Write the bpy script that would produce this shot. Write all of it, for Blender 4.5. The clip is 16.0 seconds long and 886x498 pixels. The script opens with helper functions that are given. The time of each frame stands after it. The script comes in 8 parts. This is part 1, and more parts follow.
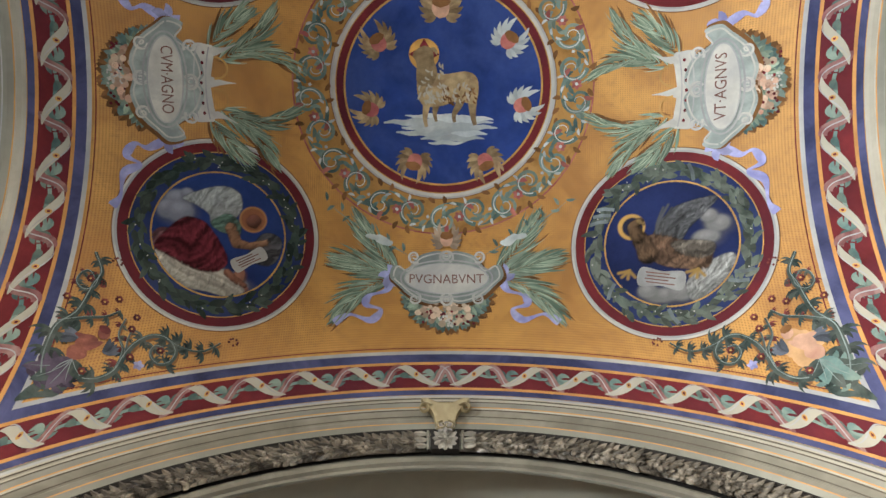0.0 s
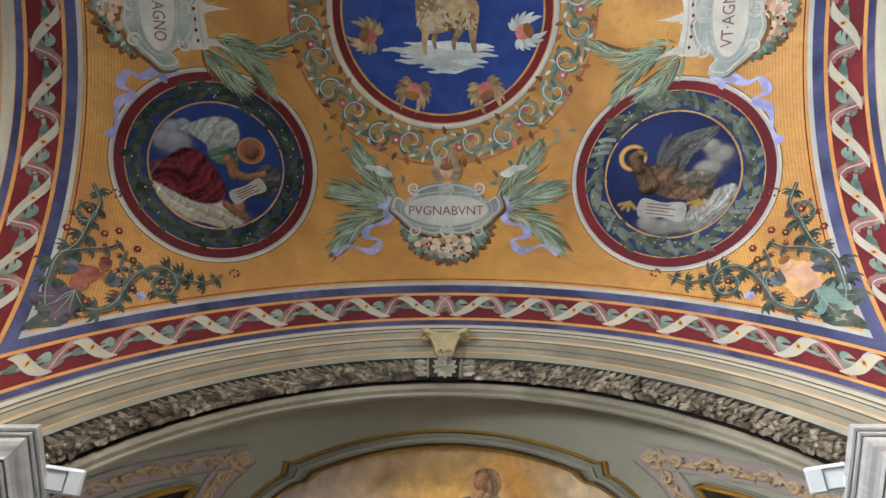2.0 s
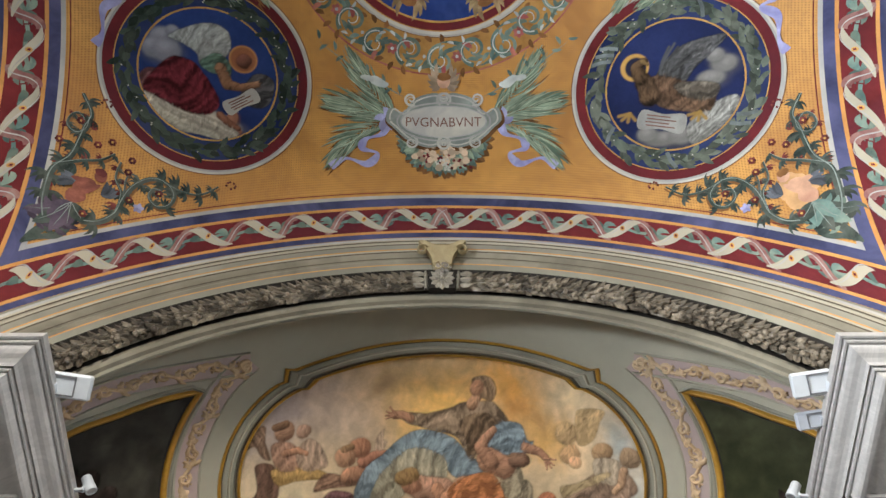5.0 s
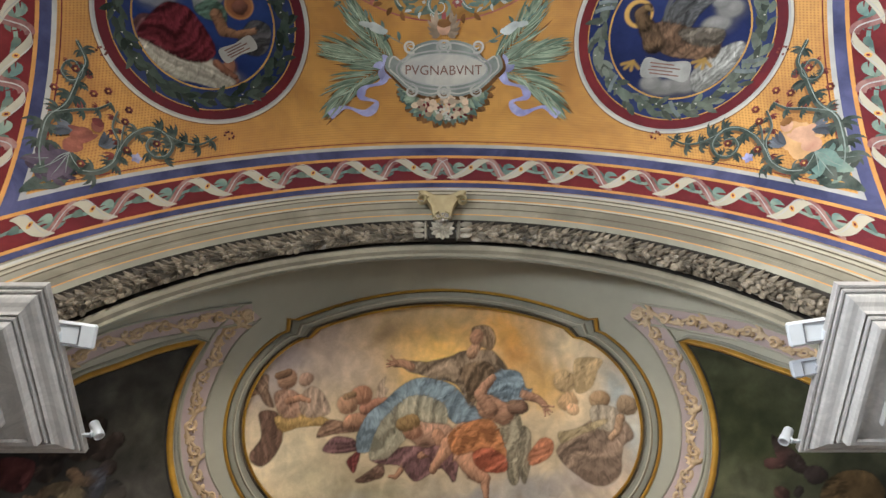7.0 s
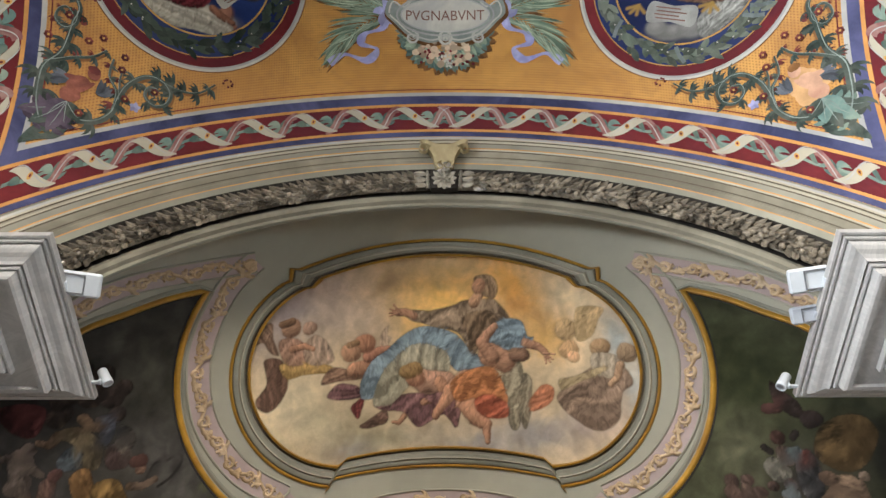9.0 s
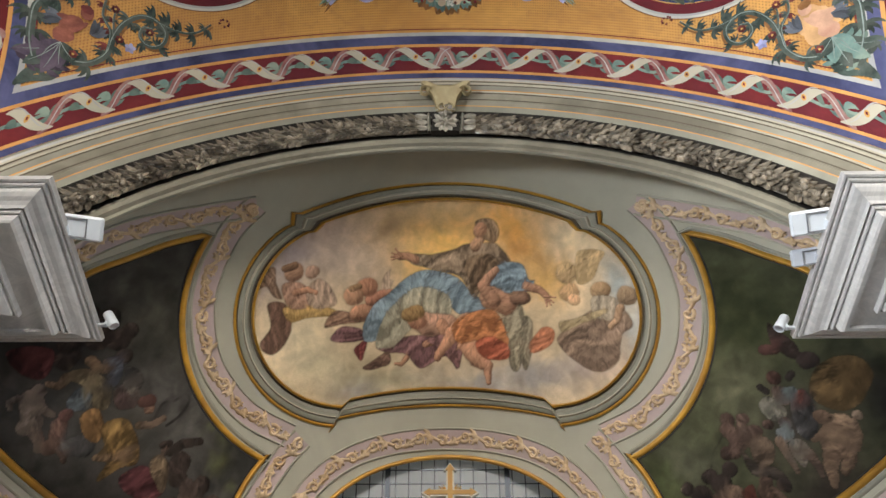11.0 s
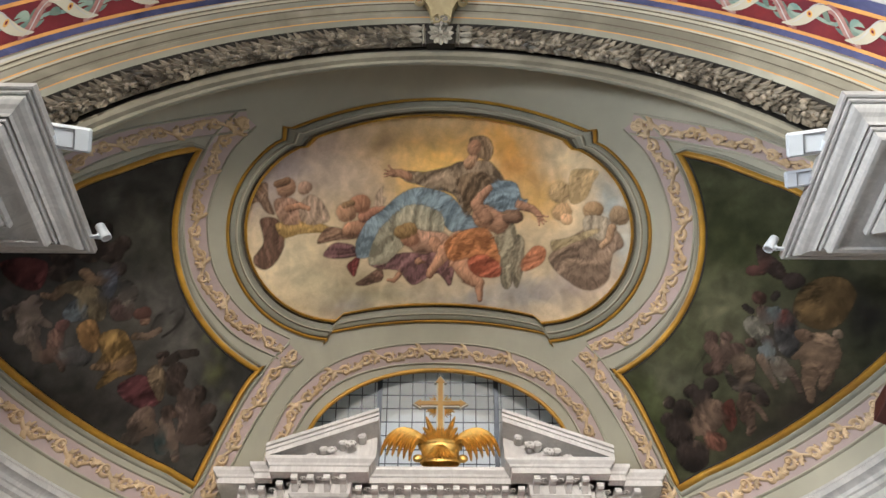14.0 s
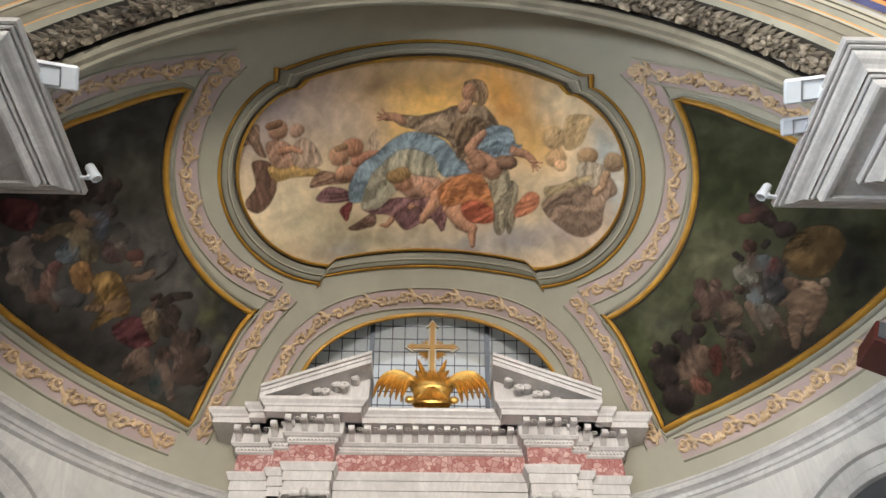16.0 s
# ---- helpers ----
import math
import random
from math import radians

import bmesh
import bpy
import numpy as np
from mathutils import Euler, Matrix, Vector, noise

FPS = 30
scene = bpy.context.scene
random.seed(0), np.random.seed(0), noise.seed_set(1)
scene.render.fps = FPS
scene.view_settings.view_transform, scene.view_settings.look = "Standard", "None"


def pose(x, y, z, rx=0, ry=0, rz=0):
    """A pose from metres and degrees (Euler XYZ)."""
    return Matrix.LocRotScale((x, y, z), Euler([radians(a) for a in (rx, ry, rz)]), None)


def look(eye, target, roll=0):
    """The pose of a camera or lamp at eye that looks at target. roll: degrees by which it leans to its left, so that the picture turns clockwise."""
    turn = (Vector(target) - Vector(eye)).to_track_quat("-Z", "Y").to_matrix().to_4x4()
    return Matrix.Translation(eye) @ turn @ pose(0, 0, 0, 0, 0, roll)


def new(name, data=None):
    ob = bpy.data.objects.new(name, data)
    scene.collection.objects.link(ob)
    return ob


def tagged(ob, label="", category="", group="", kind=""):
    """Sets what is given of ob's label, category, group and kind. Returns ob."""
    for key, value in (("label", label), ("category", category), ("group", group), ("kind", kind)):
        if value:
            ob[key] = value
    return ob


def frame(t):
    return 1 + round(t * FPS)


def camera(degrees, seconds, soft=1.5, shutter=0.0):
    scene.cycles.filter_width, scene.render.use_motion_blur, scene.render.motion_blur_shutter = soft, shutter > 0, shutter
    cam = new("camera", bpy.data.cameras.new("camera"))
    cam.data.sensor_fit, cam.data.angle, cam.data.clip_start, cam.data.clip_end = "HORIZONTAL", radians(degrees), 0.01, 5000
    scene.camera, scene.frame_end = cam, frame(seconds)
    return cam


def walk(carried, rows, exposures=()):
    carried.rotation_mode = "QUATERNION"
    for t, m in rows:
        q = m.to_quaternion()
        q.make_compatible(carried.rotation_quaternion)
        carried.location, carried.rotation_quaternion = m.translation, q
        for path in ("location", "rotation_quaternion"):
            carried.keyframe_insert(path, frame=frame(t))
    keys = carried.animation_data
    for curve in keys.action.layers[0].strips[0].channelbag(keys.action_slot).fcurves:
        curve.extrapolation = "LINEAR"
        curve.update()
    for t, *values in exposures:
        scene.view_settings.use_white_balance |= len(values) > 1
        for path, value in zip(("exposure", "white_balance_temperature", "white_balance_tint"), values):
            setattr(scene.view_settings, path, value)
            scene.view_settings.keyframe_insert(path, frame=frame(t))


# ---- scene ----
cam = camera(65.6, 16.0)
# seconds, place of the hand-held camera in metres, turn in degrees
ROWS = [
    (0, -0.006, 0.000, 1.600, 175.00, -0.12, 0.08),
    (0.5, 0.011, 0.001, 1.599, 173.69, -0.20, 0.08),
    (1, 0.012, 0.005, 1.606, 172.28, -0.21, 0.11),
    (1.5, 0.011, 0.014, 1.607, 170.85, -0.19, 0.15),
    (2, 0.012, 0.019, 1.610, 169.42, -0.21, 0.13),
    (2.5, 0.014, 0.025, 1.607, 168.12, -0.14, 0.16),
    (3, 0.013, 0.029, 1.606, 166.82, -0.10, 0.11),
    (3.5, 0.011, 0.032, 1.607, 165.59, -0.03, 0.10),
    (4, 0.007, 0.034, 1.605, 164.44, 0.03, 0.04),
    (6.5, 0.009, 0.044, 1.596, 159.25, 0.02, 0.02),
    (7, 0.010, 0.048, 1.595, 158.25, -0.00, 0.05),
    (7.5, 0.007, 0.050, 1.595, 157.29, 0.01, 0.08),
    (8, 0.007, 0.052, 1.593, 156.33, -0.01, 0.14),
    (8.5, 0.008, 0.058, 1.592, 155.32, -0.06, 0.20),
    (9, 0.005, 0.063, 1.589, 154.17, -0.05, 0.26),
    (11.5, 0.004, 0.080, 1.583, 148.52, -0.12, 0.41),
    (12, 0.003, 0.084, 1.580, 147.47, -0.05, 0.38),
    (12.5, 0.004, 0.089, 1.576, 146.38, -0.04, 0.38),
    (13, 0.001, 0.091, 1.576, 145.23, -0.01, 0.11),
    (13.5, -0.002, 0.096, 1.575, 144.06, -0.03, -0.29),
    (14, -0.002, 0.101, 1.575, 142.92, -0.02, -0.59),
    (14.5, -0.001, 0.103, 1.572, 141.77, -0.07, -0.81),
    (15, -0.004, 0.106, 1.567, 140.72, -0.04, -1.02),
    (15.5, -0.002, 0.110, 1.562, 139.63, -0.03, -1.16),
    (16, -0.007, 0.114, 1.564, 138.49, 0.11, -1.41),
]
walk(cam, [(t, pose(*r)) for t, *r in ROWS])

# ---- light ----
world = bpy.data.worlds.new("sky")
scene.world = world
world.use_nodes = True
wn = world.node_tree
sky = wn.nodes.new("ShaderNodeTexSky")
sky.sky_type, sky.sun_disc, sky.sun_elevation, sky.sun_rotation = "NISHITA", False, radians(40), radians(120)
wn.nodes["Background"].inputs[1].default_value = 0.12
wn.links.new(sky.outputs[0], wn.nodes["Background"].inputs[0])
scene.view_settings.exposure = -0.12


def window_lamp(name, eye, target, w, h, watts, colour):
    d = bpy.data.lights.new(name, "AREA")
    d.shape, d.size, d.size_y, d.energy, d.color = "RECTANGLE", w, h, watts, colour
    ob = new(name, d)
    ob.matrix_world = look(eye, target)
    return ob


# daylight that enters by the nave's side windows and by the large front window behind the camera
window_lamp("daylight_east", (7.6, -2.0, 3.7), (-4, -0.9, 6.4), 3.2, 3.0, 470, (0.72, 0.86, 1.0))
window_lamp("daylight_west", (-7.6, -2.0, 3.7), (4, -0.9, 6.5), 3.2, 3.0, 2950, (0.88, 0.94, 1.0))
window_lamp("daylight_nave", (0.0, -11.7, 5.9), (0, 4, 6.4), 5.0, 3.2, 3000, (1.0, 0.94, 0.86))

# ---- materials ----


def shade(name, rough=0.7, metal=0.0):
    m = bpy.data.materials.new(name)
    m.use_nodes = True
    nt = m.node_tree
    b = nt.nodes["Principled BSDF"]
    b.inputs["Roughness"].default_value, b.inputs["Metallic"].default_value = rough, metal
    return m, nt, b


def node(nt, kind, **sets):
    n = nt.nodes.new(kind)
    for k, val in sets.items():
        n.inputs[k].default_value = val
    return n


def mixed(nt, a, b, fac, how="MIX"):
    n = nt.nodes.new("ShaderNodeMix")
    n.data_type, n.blend_type = "RGBA", how
    for sock, val in ((n.inputs[0], fac), (n.inputs[6], a), (n.inputs[7], b)):
        if isinstance(val, bpy.types.NodeSocket):
            nt.links.new(val, sock)
        elif isinstance(val, (int, float)):
            sock.default_value = val
        else:
            sock.default_value = (*val, 1)
    return n.outputs[2]


def ramp(nt, val, a, b):
    n = nt.nodes.new("ShaderNodeMapRange")
    n.inputs[1].default_value, n.inputs[2].default_value = a, b
    nt.links.new(val, n.inputs[0])
    return n.outputs[0]


def noise_at(nt, scale, detail=4.0, rough=0.55, twist=0.0, stretch=None):
    co = nt.nodes.new("ShaderNodeTexCoord").outputs["Object"]
    if stretch:
        mp = nt.nodes.new("ShaderNodeMapping")
        mp.inputs["Scale"].default_value = stretch
        nt.links.new(co, mp.inputs[0])
        co = mp.outputs[0]
    n = node(nt, "ShaderNodeTexNoise", Scale=scale, Detail=detail, Roughness=rough, Distortion=twist)
    nt.links.new(co, n.inputs["Vector"])
    return n.outputs[0]


def relief(nt, b, height, strength, dist=0.01):
    n = node(nt, "ShaderNodeBump", Strength=strength, Distance=dist)
    nt.links.new(height, n.inputs["Height"])
    nt.links.new(n.outputs[0], b.inputs["Normal"])


def paint(name, colour, vary=0.25, rough=0.75, second=None, scale=5.0, island=0.22, bump=0.12, metal=0.0, patch=0.5):
    """Painted plaster: two scales of uneven pigment, a second tint in patches, brush strokes of uneven depth."""
    m, nt, b = shade(name, rough, metal)
    if metal == 0.0 and rough > 0.6:
        b.inputs["Specular IOR Level"].default_value = 0.12
    n1, n2 = noise_at(nt, scale), noise_at(nt, scale * 9, 6, 0.65)
    dark = tuple(c * (1 - vary * 1.5) for c in colour)
    lite = tuple(min(1, c * (1 + vary)) for c in colour)
    col = mixed(nt, dark, lite, ramp(nt, n1, 0.3, 0.7))
    if second:
        col = mixed(nt, col, second, ramp(nt, noise_at(nt, scale * 0.45, 5, 0.6, 0.8), patch - 0.08, patch + 0.16))
    geo = nt.nodes.new("ShaderNodeNewGeometry")
    v = nt.nodes.new("ShaderNodeMath")
    v.operation = "MULTIPLY_ADD"
    v.inputs[1].default_value, v.inputs[2].default_value = island * 2, 1 - island
    nt.links.new(geo.outputs["Random Per Island"], v.inputs[0])
    w = nt.nodes.new("ShaderNodeMath")
    w.operation = "MULTIPLY_ADD"
    w.inputs[1].default_value, w.inputs[2].default_value = vary * 1.2, 1 - vary * 0.6
    nt.links.new(n2, w.inputs[0])
    z = nt.nodes.new("ShaderNodeMath")
    z.operation = "MULTIPLY"
    nt.links.new(v.outputs[0], z.inputs[0])
    nt.links.new(w.outputs[0], z.inputs[1])
    hs = node(nt, "ShaderNodeHueSaturation")
    nt.links.new(z.outputs[0], hs.inputs["Value"])
    nt.links.new(col, hs.inputs["Color"])
    nt.links.new(hs.outputs[0], b.inputs["Base Color"])
    relief(nt, b, n2, bump, 0.006)
    return m


def diaper(name):
    """Ochre ground with a fine painted lattice of brown dots, mottled by age."""
    m, nt, b = shade(name, 0.62)
    sep = nt.nodes.new("ShaderNodeSeparateXYZ")
    nt.links.new(nt.nodes.new("ShaderNodeTexCoord").outputs["Object"], sep.inputs[0])

    def op(kind, a, c=None):
        n = nt.nodes.new("ShaderNodeMath")
        n.operation = kind
        for s, val in zip(n.inputs, (a, c)):
            if isinstance(val, bpy.types.NodeSocket):
                nt.links.new(val, s)
            elif val is not None:
                s.default_value = val
        return n.outputs[0]

    k = 2 * math.pi / 0.036
    a = op("SINE", op("MULTIPLY", op("ADD", sep.outputs[0], sep.outputs[1]), k * 0.7))
    c = op("SINE", op("MULTIPLY", op("SUBTRACT", sep.outputs[0], sep.outputs[1]), k * 0.7))
    dots = ramp(nt, op("MULTIPLY", a, c), 0.1, 0.75)
    big, fine = noise_at(nt, 0.9, 5, 0.6, 0.6), noise_at(nt, 14, 5)
    ground = mixed(nt, (0.40, 0.175, 0.032), (0.65, 0.325, 0.068), ramp(nt, big, 0.33, 0.6))
    ground = mixed(nt, ground, (0.36, 0.17, 0.045), op("MULTIPLY", ramp(nt, fine, 0.48, 0.75), 0.6))
    col = mixed(nt, ground, (0.22, 0.085, 0.018), op("MULTIPLY", dots, 0.6))
    nt.links.new(col, b.inputs["Base Color"])
    relief(nt, b, fine, 0.15, 0.006)
    return m


def marble(name, base, vein, scale=2.0, amount=0.5, rough=0.38):
    m, nt, b = shade(name, rough)
    cloud = noise_at(nt, scale, 6, 0.6, 1.0)
    veins = noise_at(nt, scale * 1.6, 8, 0.7, 2.4, (1, 1, 0.35))
    line = nt.nodes.new("ShaderNodeMath")
    line.operation = "PINGPONG"
    line.inputs[1].default_value = 0.5
    nt.links.new(veins, line.inputs[0])
    thin = ramp(nt, line.outputs[0], 0.40, 0.5)
    col = mixed(nt, base, tuple(c * 0.78 for c in base), ramp(nt, cloud, 0.4, 0.7))
    mul = nt.nodes.new("ShaderNodeMath")
    mul.operation = "MULTIPLY"
    mul.inputs[1].default_value = amount
    nt.links.new(thin, mul.inputs[0])
    col = mixed(nt, col, vein, mul.outputs[0])
    nt.links.new(col, b.inputs["Base Color"])
    relief(nt, b, noise_at(nt, 30, 4), 0.06, 0.004)
    return m


def breccia(name):
    """Rose marble of pale rounded shards in a red ground."""
    m, nt, b = shade(name, 0.3)
    co = nt.nodes.new("ShaderNodeTexCoord").outputs["Object"]
    wob = node(nt, "ShaderNodeTexNoise", Scale=9.0, Detail=3.0)
    nt.links.new(co, wob.inputs["Vector"])
    add = nt.nodes.new("ShaderNodeVectorMath")
    add.operation = "MULTIPLY_ADD"
    add.inputs[1].default_value = (0.09, 0.09, 0.09)
    nt.links.new(wob.outputs["Color"], add.inputs[0])
    nt.links.new(co, add.inputs[2])
    v = node(nt, "ShaderNodeTexVoronoi", Scale=17.0)
    nt.links.new(add.outputs[0], v.inputs["Vector"])
    edge = node(nt, "ShaderNodeTexVoronoi", Scale=17.0)
    edge.feature = "DISTANCE_TO_EDGE"
    nt.links.new(add.outputs[0], edge.inputs["Vector"])
    sep = nt.nodes.new("ShaderNodeSeparateColor")
    nt.links.new(v.outputs["Color"], sep.inputs[0])
    shard = mixed(nt, (0.42, 0.19, 0.17), (0.66, 0.45, 0.42), ramp(nt, sep.outputs[0], 0.2, 0.9))
    col = mixed(nt, (0.33, 0.10, 0.10), shard, ramp(nt, edge.outputs["Distance"], 0.02, 0.09))
    col = mixed(nt, col, (0.75, 0.62, 0.58), ramp(nt, noise_at(nt, 5, 6, 0.65, 2.0), 0.62, 0.72))
    nt.links.new(col, b.inputs["Base Color"])
    return m


def metal(name, colour, rough=0.35, vary=0.3):
    m, nt, b = shade(name, rough, 1.0)
    n = noise_at(nt, 18, 5)
    nt.links.new(mixed(nt, tuple(c * (1 - vary) for c in colour), colour, ramp(nt, n, 0.35, 0.6)), b.inputs["Base Color"])
    nt.links.new(ramp(nt, n, -0.6, 1.6), b.inputs["Roughness"])
    relief(nt, b, n, 0.1, 0.004)
    return m


OCHRE = diaper("ochre_diaper_fresco")
STUCCO = paint("grey_green_stucco", (0.30, 0.29, 0.235), 0.16, 0.8, (0.22, 0.214, 0.172), 1.2, 0.0, 0.1)
CONCH = paint("pale_olive_stucco", (0.40, 0.38, 0.305), 0.08, 0.8, (0.335, 0.322, 0.26), 0.9, 0.0, 0.08)
CREAM = paint("cream_stucco", (0.44, 0.405, 0.32), 0.12, 0.75, (0.40, 0.365, 0.285), 2.0, 0.05)
ORANGE = paint("orange_line_paint", (0.56, 0.27, 0.085), 0.15, 0.7, None, 3.0, 0.1)
GREYLINE = paint("grey_line_paint", (0.44, 0.43, 0.40), 0.15, 0.7, (0.33, 0.33, 0.33), 3.0, 0.1)
BLUE = paint("dusty_blue_paint", (0.042, 0.047, 0.105), 0.25, 0.75, (0.095, 0.10, 0.20), 2.5, 0.05)
ULTRA = paint("ultramarine_fresco", (0.022, 0.048, 0.19), 0.22, 0.8, (0.04, 0.07, 0.22), 2.0, 0.0)
NAVY = paint("night_blue_fresco", (0.016, 0.026, 0.095), 0.25, 0.8, (0.035, 0.05, 0.13), 2.0, 0.0)
RED = paint("pompeian_red_paint", (0.155, 0.022, 0.024), 0.25, 0.75, (0.10, 0.018, 0.026), 2.0, 0.05)
WHITE = paint("off_white_paint", (0.55, 0.53, 0.46), 0.12, 0.75, (0.42, 0.41, 0.38), 4.0, 0.12)
LEADWHITE = paint("cool_white_paint", (0.52, 0.55, 0.52), 0.18, 0.75, (0.35, 0.39, 0.40), 5.0, 0.2)
SAGE = paint("sage_green_paint", (0.20, 0.27, 0.19), 0.25, 0.75, (0.12, 0.18, 0.13), 6.0, 0.35)
DEEPGREEN = paint("deep_green_paint", (0.030, 0.046, 0.036), 0.3, 0.8, (0.06, 0.075, 0.06), 6.0, 0.5)
TEAL = paint("teal_leaf_paint", (0.10, 0.165, 0.15), 0.25, 0.75, (0.20, 0.25, 0.20), 6.0, 0.35)
BROWN = paint("brown_shadow_paint", (0.20, 0.095, 0.035), 0.25, 0.8, None, 5.0, 0.3)
LILAC = paint("lilac_ribbon_paint", (0.36, 0.36, 0.56), 0.2, 0.75, (0.22, 0.22, 0.42), 7.0, 0.25)
ROSE = paint("rose_paint", (0.42, 0.15, 0.12), 0.25, 0.75, (0.28, 0.07, 0.07), 6.0, 0.3)
FLESH = paint("flesh_paint", (0.52, 0.31, 0.21), 0.18, 0.75, (0.38, 0.2, 0.14), 7.0, 0.2)
TAN = paint("tan_fleece_paint", (0.40, 0.29, 0.155), 0.25, 0.8, (0.20, 0.13, 0.07), 8.0, 0.3)
GOLDPAINT = paint("gold_ochre_paint", (0.55, 0.30, 0.065), 0.22, 0.6, (0.38, 0.19, 0.04), 6.0, 0.2)
FRUIT = paint("fruit_paint", (0.56, 0.43, 0.30), 0.2, 0.7, (0.40, 0.14, 0.10), 3.0, 0.45)
GILT = paint("gilded_moulding", (0.50, 0.27, 0.035), 0.2, 0.42, (0.36, 0.18, 0.03), 4.0, 0.0, 0.15, 0.25)
PINK = paint("pink_ground_paint", (0.44, 0.345, 0.33), 0.10, 0.8, (0.38, 0.31, 0.295), 2.0, 0.0)
VINE = paint("beige_gilt_relief", (0.60, 0.45, 0.29), 0.15, 0.6, (0.50, 0.35, 0.20), 5.0, 0.15)
SCARLET = paint("madder_red_paint", (0.17, 0.024, 0.03), 0.3, 0.8, (0.09, 0.015, 0.02), 6.0, 0.25)
MARBLE = marble("grey_white_marble", (0.54, 0.53, 0.515), (0.28, 0.28, 0.29), 1.6, 0.35)
ALTARMARBLE = marble("white_statuary_marble", (0.74, 0.71, 0.69), (0.46, 0.42, 0.42), 2.6, 0.35)
WALLMARBLE = marble("pale_wall_marble", (0.60, 0.59, 0.56), (0.38, 0.39, 0.40), 0.9, 0.4)
BRECCIA = breccia("rose_breccia_marble")
CARVED = paint("grey_carved_stucco", (0.205, 0.175, 0.132), 0.3, 0.3, (0.05, 0.040, 0.030), 10.0, 0.55, 0.2)
# near-black tone that puts the shade of carved recesses into the colour
SHADEGROUND = paint("recess_shade_ground", (0.035, 0.031, 0.027), 0.2, 0.8, None, 6.0, 0.1)
GOLD = metal("gold_leaf", (0.85, 0.55, 0.17), 0.3)
IRON = metal("dark_iron", (0.10, 0.11, 0.13), 0.5)
PLASTIC = paint("white_plastic", (0.56, 0.60, 0.64), 0.04, 0.35, None, 8.0, 0.0, 0.02)
DARKPLASTIC = paint("dark_plastic", (0.05, 0.055, 0.06), 0.1, 0.4, None, 8.0, 0.0, 0.02)
PLAIN = paint("grey_plaster_wall", (0.30, 0.295, 0.28), 0.08, 0.85, (0.26, 0.255, 0.24), 0.8, 0.0)
FLOORM = marble("floor_marble", (0.13, 0.12, 0.11), (0.07, 0.065, 0.06), 0.7, 0.5)
INK = paint("dark_lettering_paint", (0.20, 0.10, 0.08), 0.1, 0.8, None, 6.0, 0.1)

# ---- shape tools ----


def part(name, bm, material, parent=None, label="", kind=""):
    me = bpy.data.meshes.new(name)
    bm.normal_update()
    bm.to_mesh(me)
    bm.free()
    me.materials.append(material)
    ob = new(name, me)
    ob.parent = parent
    return tagged(ob, label, kind=kind)


def thing(name, label, category, group="", at=(0, 0, 0)):
    ob = new(name)
    ob.empty_display_size = 0.1
    return tagged(ob, label, category, group)


def smooth(ob, angle=40):
    for p in ob.data.polygons:
        p.use_smooth = True
    ob.data.set_sharp_from_angle(angle=radians(angle))
    return ob


def box(bm, x0, x1, y0, y1, z0, z1, bev=0.0):
    vs = [bm.verts.new((x, y, z)) for x in (x0, x1) for y in (y0, y1) for z in (z0, z1)]
    fs = [bm.faces.new([vs[i] for i in f]) for f in ((0, 1, 3, 2), (4, 6, 7, 5), (0, 4, 5, 1), (2, 3, 7, 6), (0, 2, 6, 4), (1, 5, 7, 3))]
    if bev:
        bmesh.ops.bevel(bm, geom=list({e for f in fs for e in f.edges}), offset=bev, segments=1, affect="EDGES")


def grid(bm, rows, closed=False):
    """Quads between rows of places, each row of equal length."""
    vr = [[bm.verts.new(p) for p in r] for r in rows]
    for a, b in zip(vr, vr[1:]):
        n = len(a)
        for i in range(n if closed else n - 1):
            bm.faces.new((a[i], a[(i + 1) % n], b[(i + 1) % n], b[i]))
    return vr


def dome_chart(centre, radius, toward, right):
    """Metres across a dome's inner face round the place that lies toward, to (u to the right, v up, h off the face)."""
    c, d = Vector(centre), Vector(toward).normalized()
    e = (Vector(right) - d * Vector(right).dot(d)).normalized()
    n = e.cross(d)

    def at(u, v, h=0.0):
        r = math.hypot(u, v)
        a = r / radius
        w = d * math.cos(a) + ((e * u + n * v) / r * math.sin(a) if r > 1e-9 else Vector())
        return c + w * (radius - h)

    return at


def turned(chart, ox, oy, deg=0.0, size=1.0):
    c, s = math.cos(radians(deg)) * size, math.sin(radians(deg)) * size
    return lambda u, v, h=0.0: chart(ox + c * u - s * v, oy + s * u + c * v, h)


def disc(bm, ch, x, y, rx, ry, h=0.004, turn=0.0, wob=0.0, n=28, rings=3, seed=0):
    c, s = math.cos(radians(turn)), math.sin(radians(turn))
    rows = []
    mid = bm.verts.new(ch(x, y, h))
    for k in range(1, rings + 1):
        row = []
        for i in range(n):
            a = 2 * math.pi * i / n
            w = 1 + wob * (noise.noise((math.cos(a) * 1.6 + seed * 7.3, math.sin(a) * 1.6, seed * 3.1)) + 0.6 * noise.noise((math.cos(a) * 4 + seed, math.sin(a) * 4, seed)))
            u, v = rx * w * math.cos(a) * k / rings, ry * w * math.sin(a) * k / rings
            row.append(bm.verts.new(ch(x + c * u - s * v, y + s * u + c * v, h)))
        rows.append(row)
    for i in range(n):
        bm.faces.new((mid, rows[0][i], rows[0][(i + 1) % n]))
    for a, b in zip(rows, rows[1:]):
        for i in range(n):
            bm.faces.new((a[i], b[i], b[(i + 1) % n], a[(i + 1) % n]))


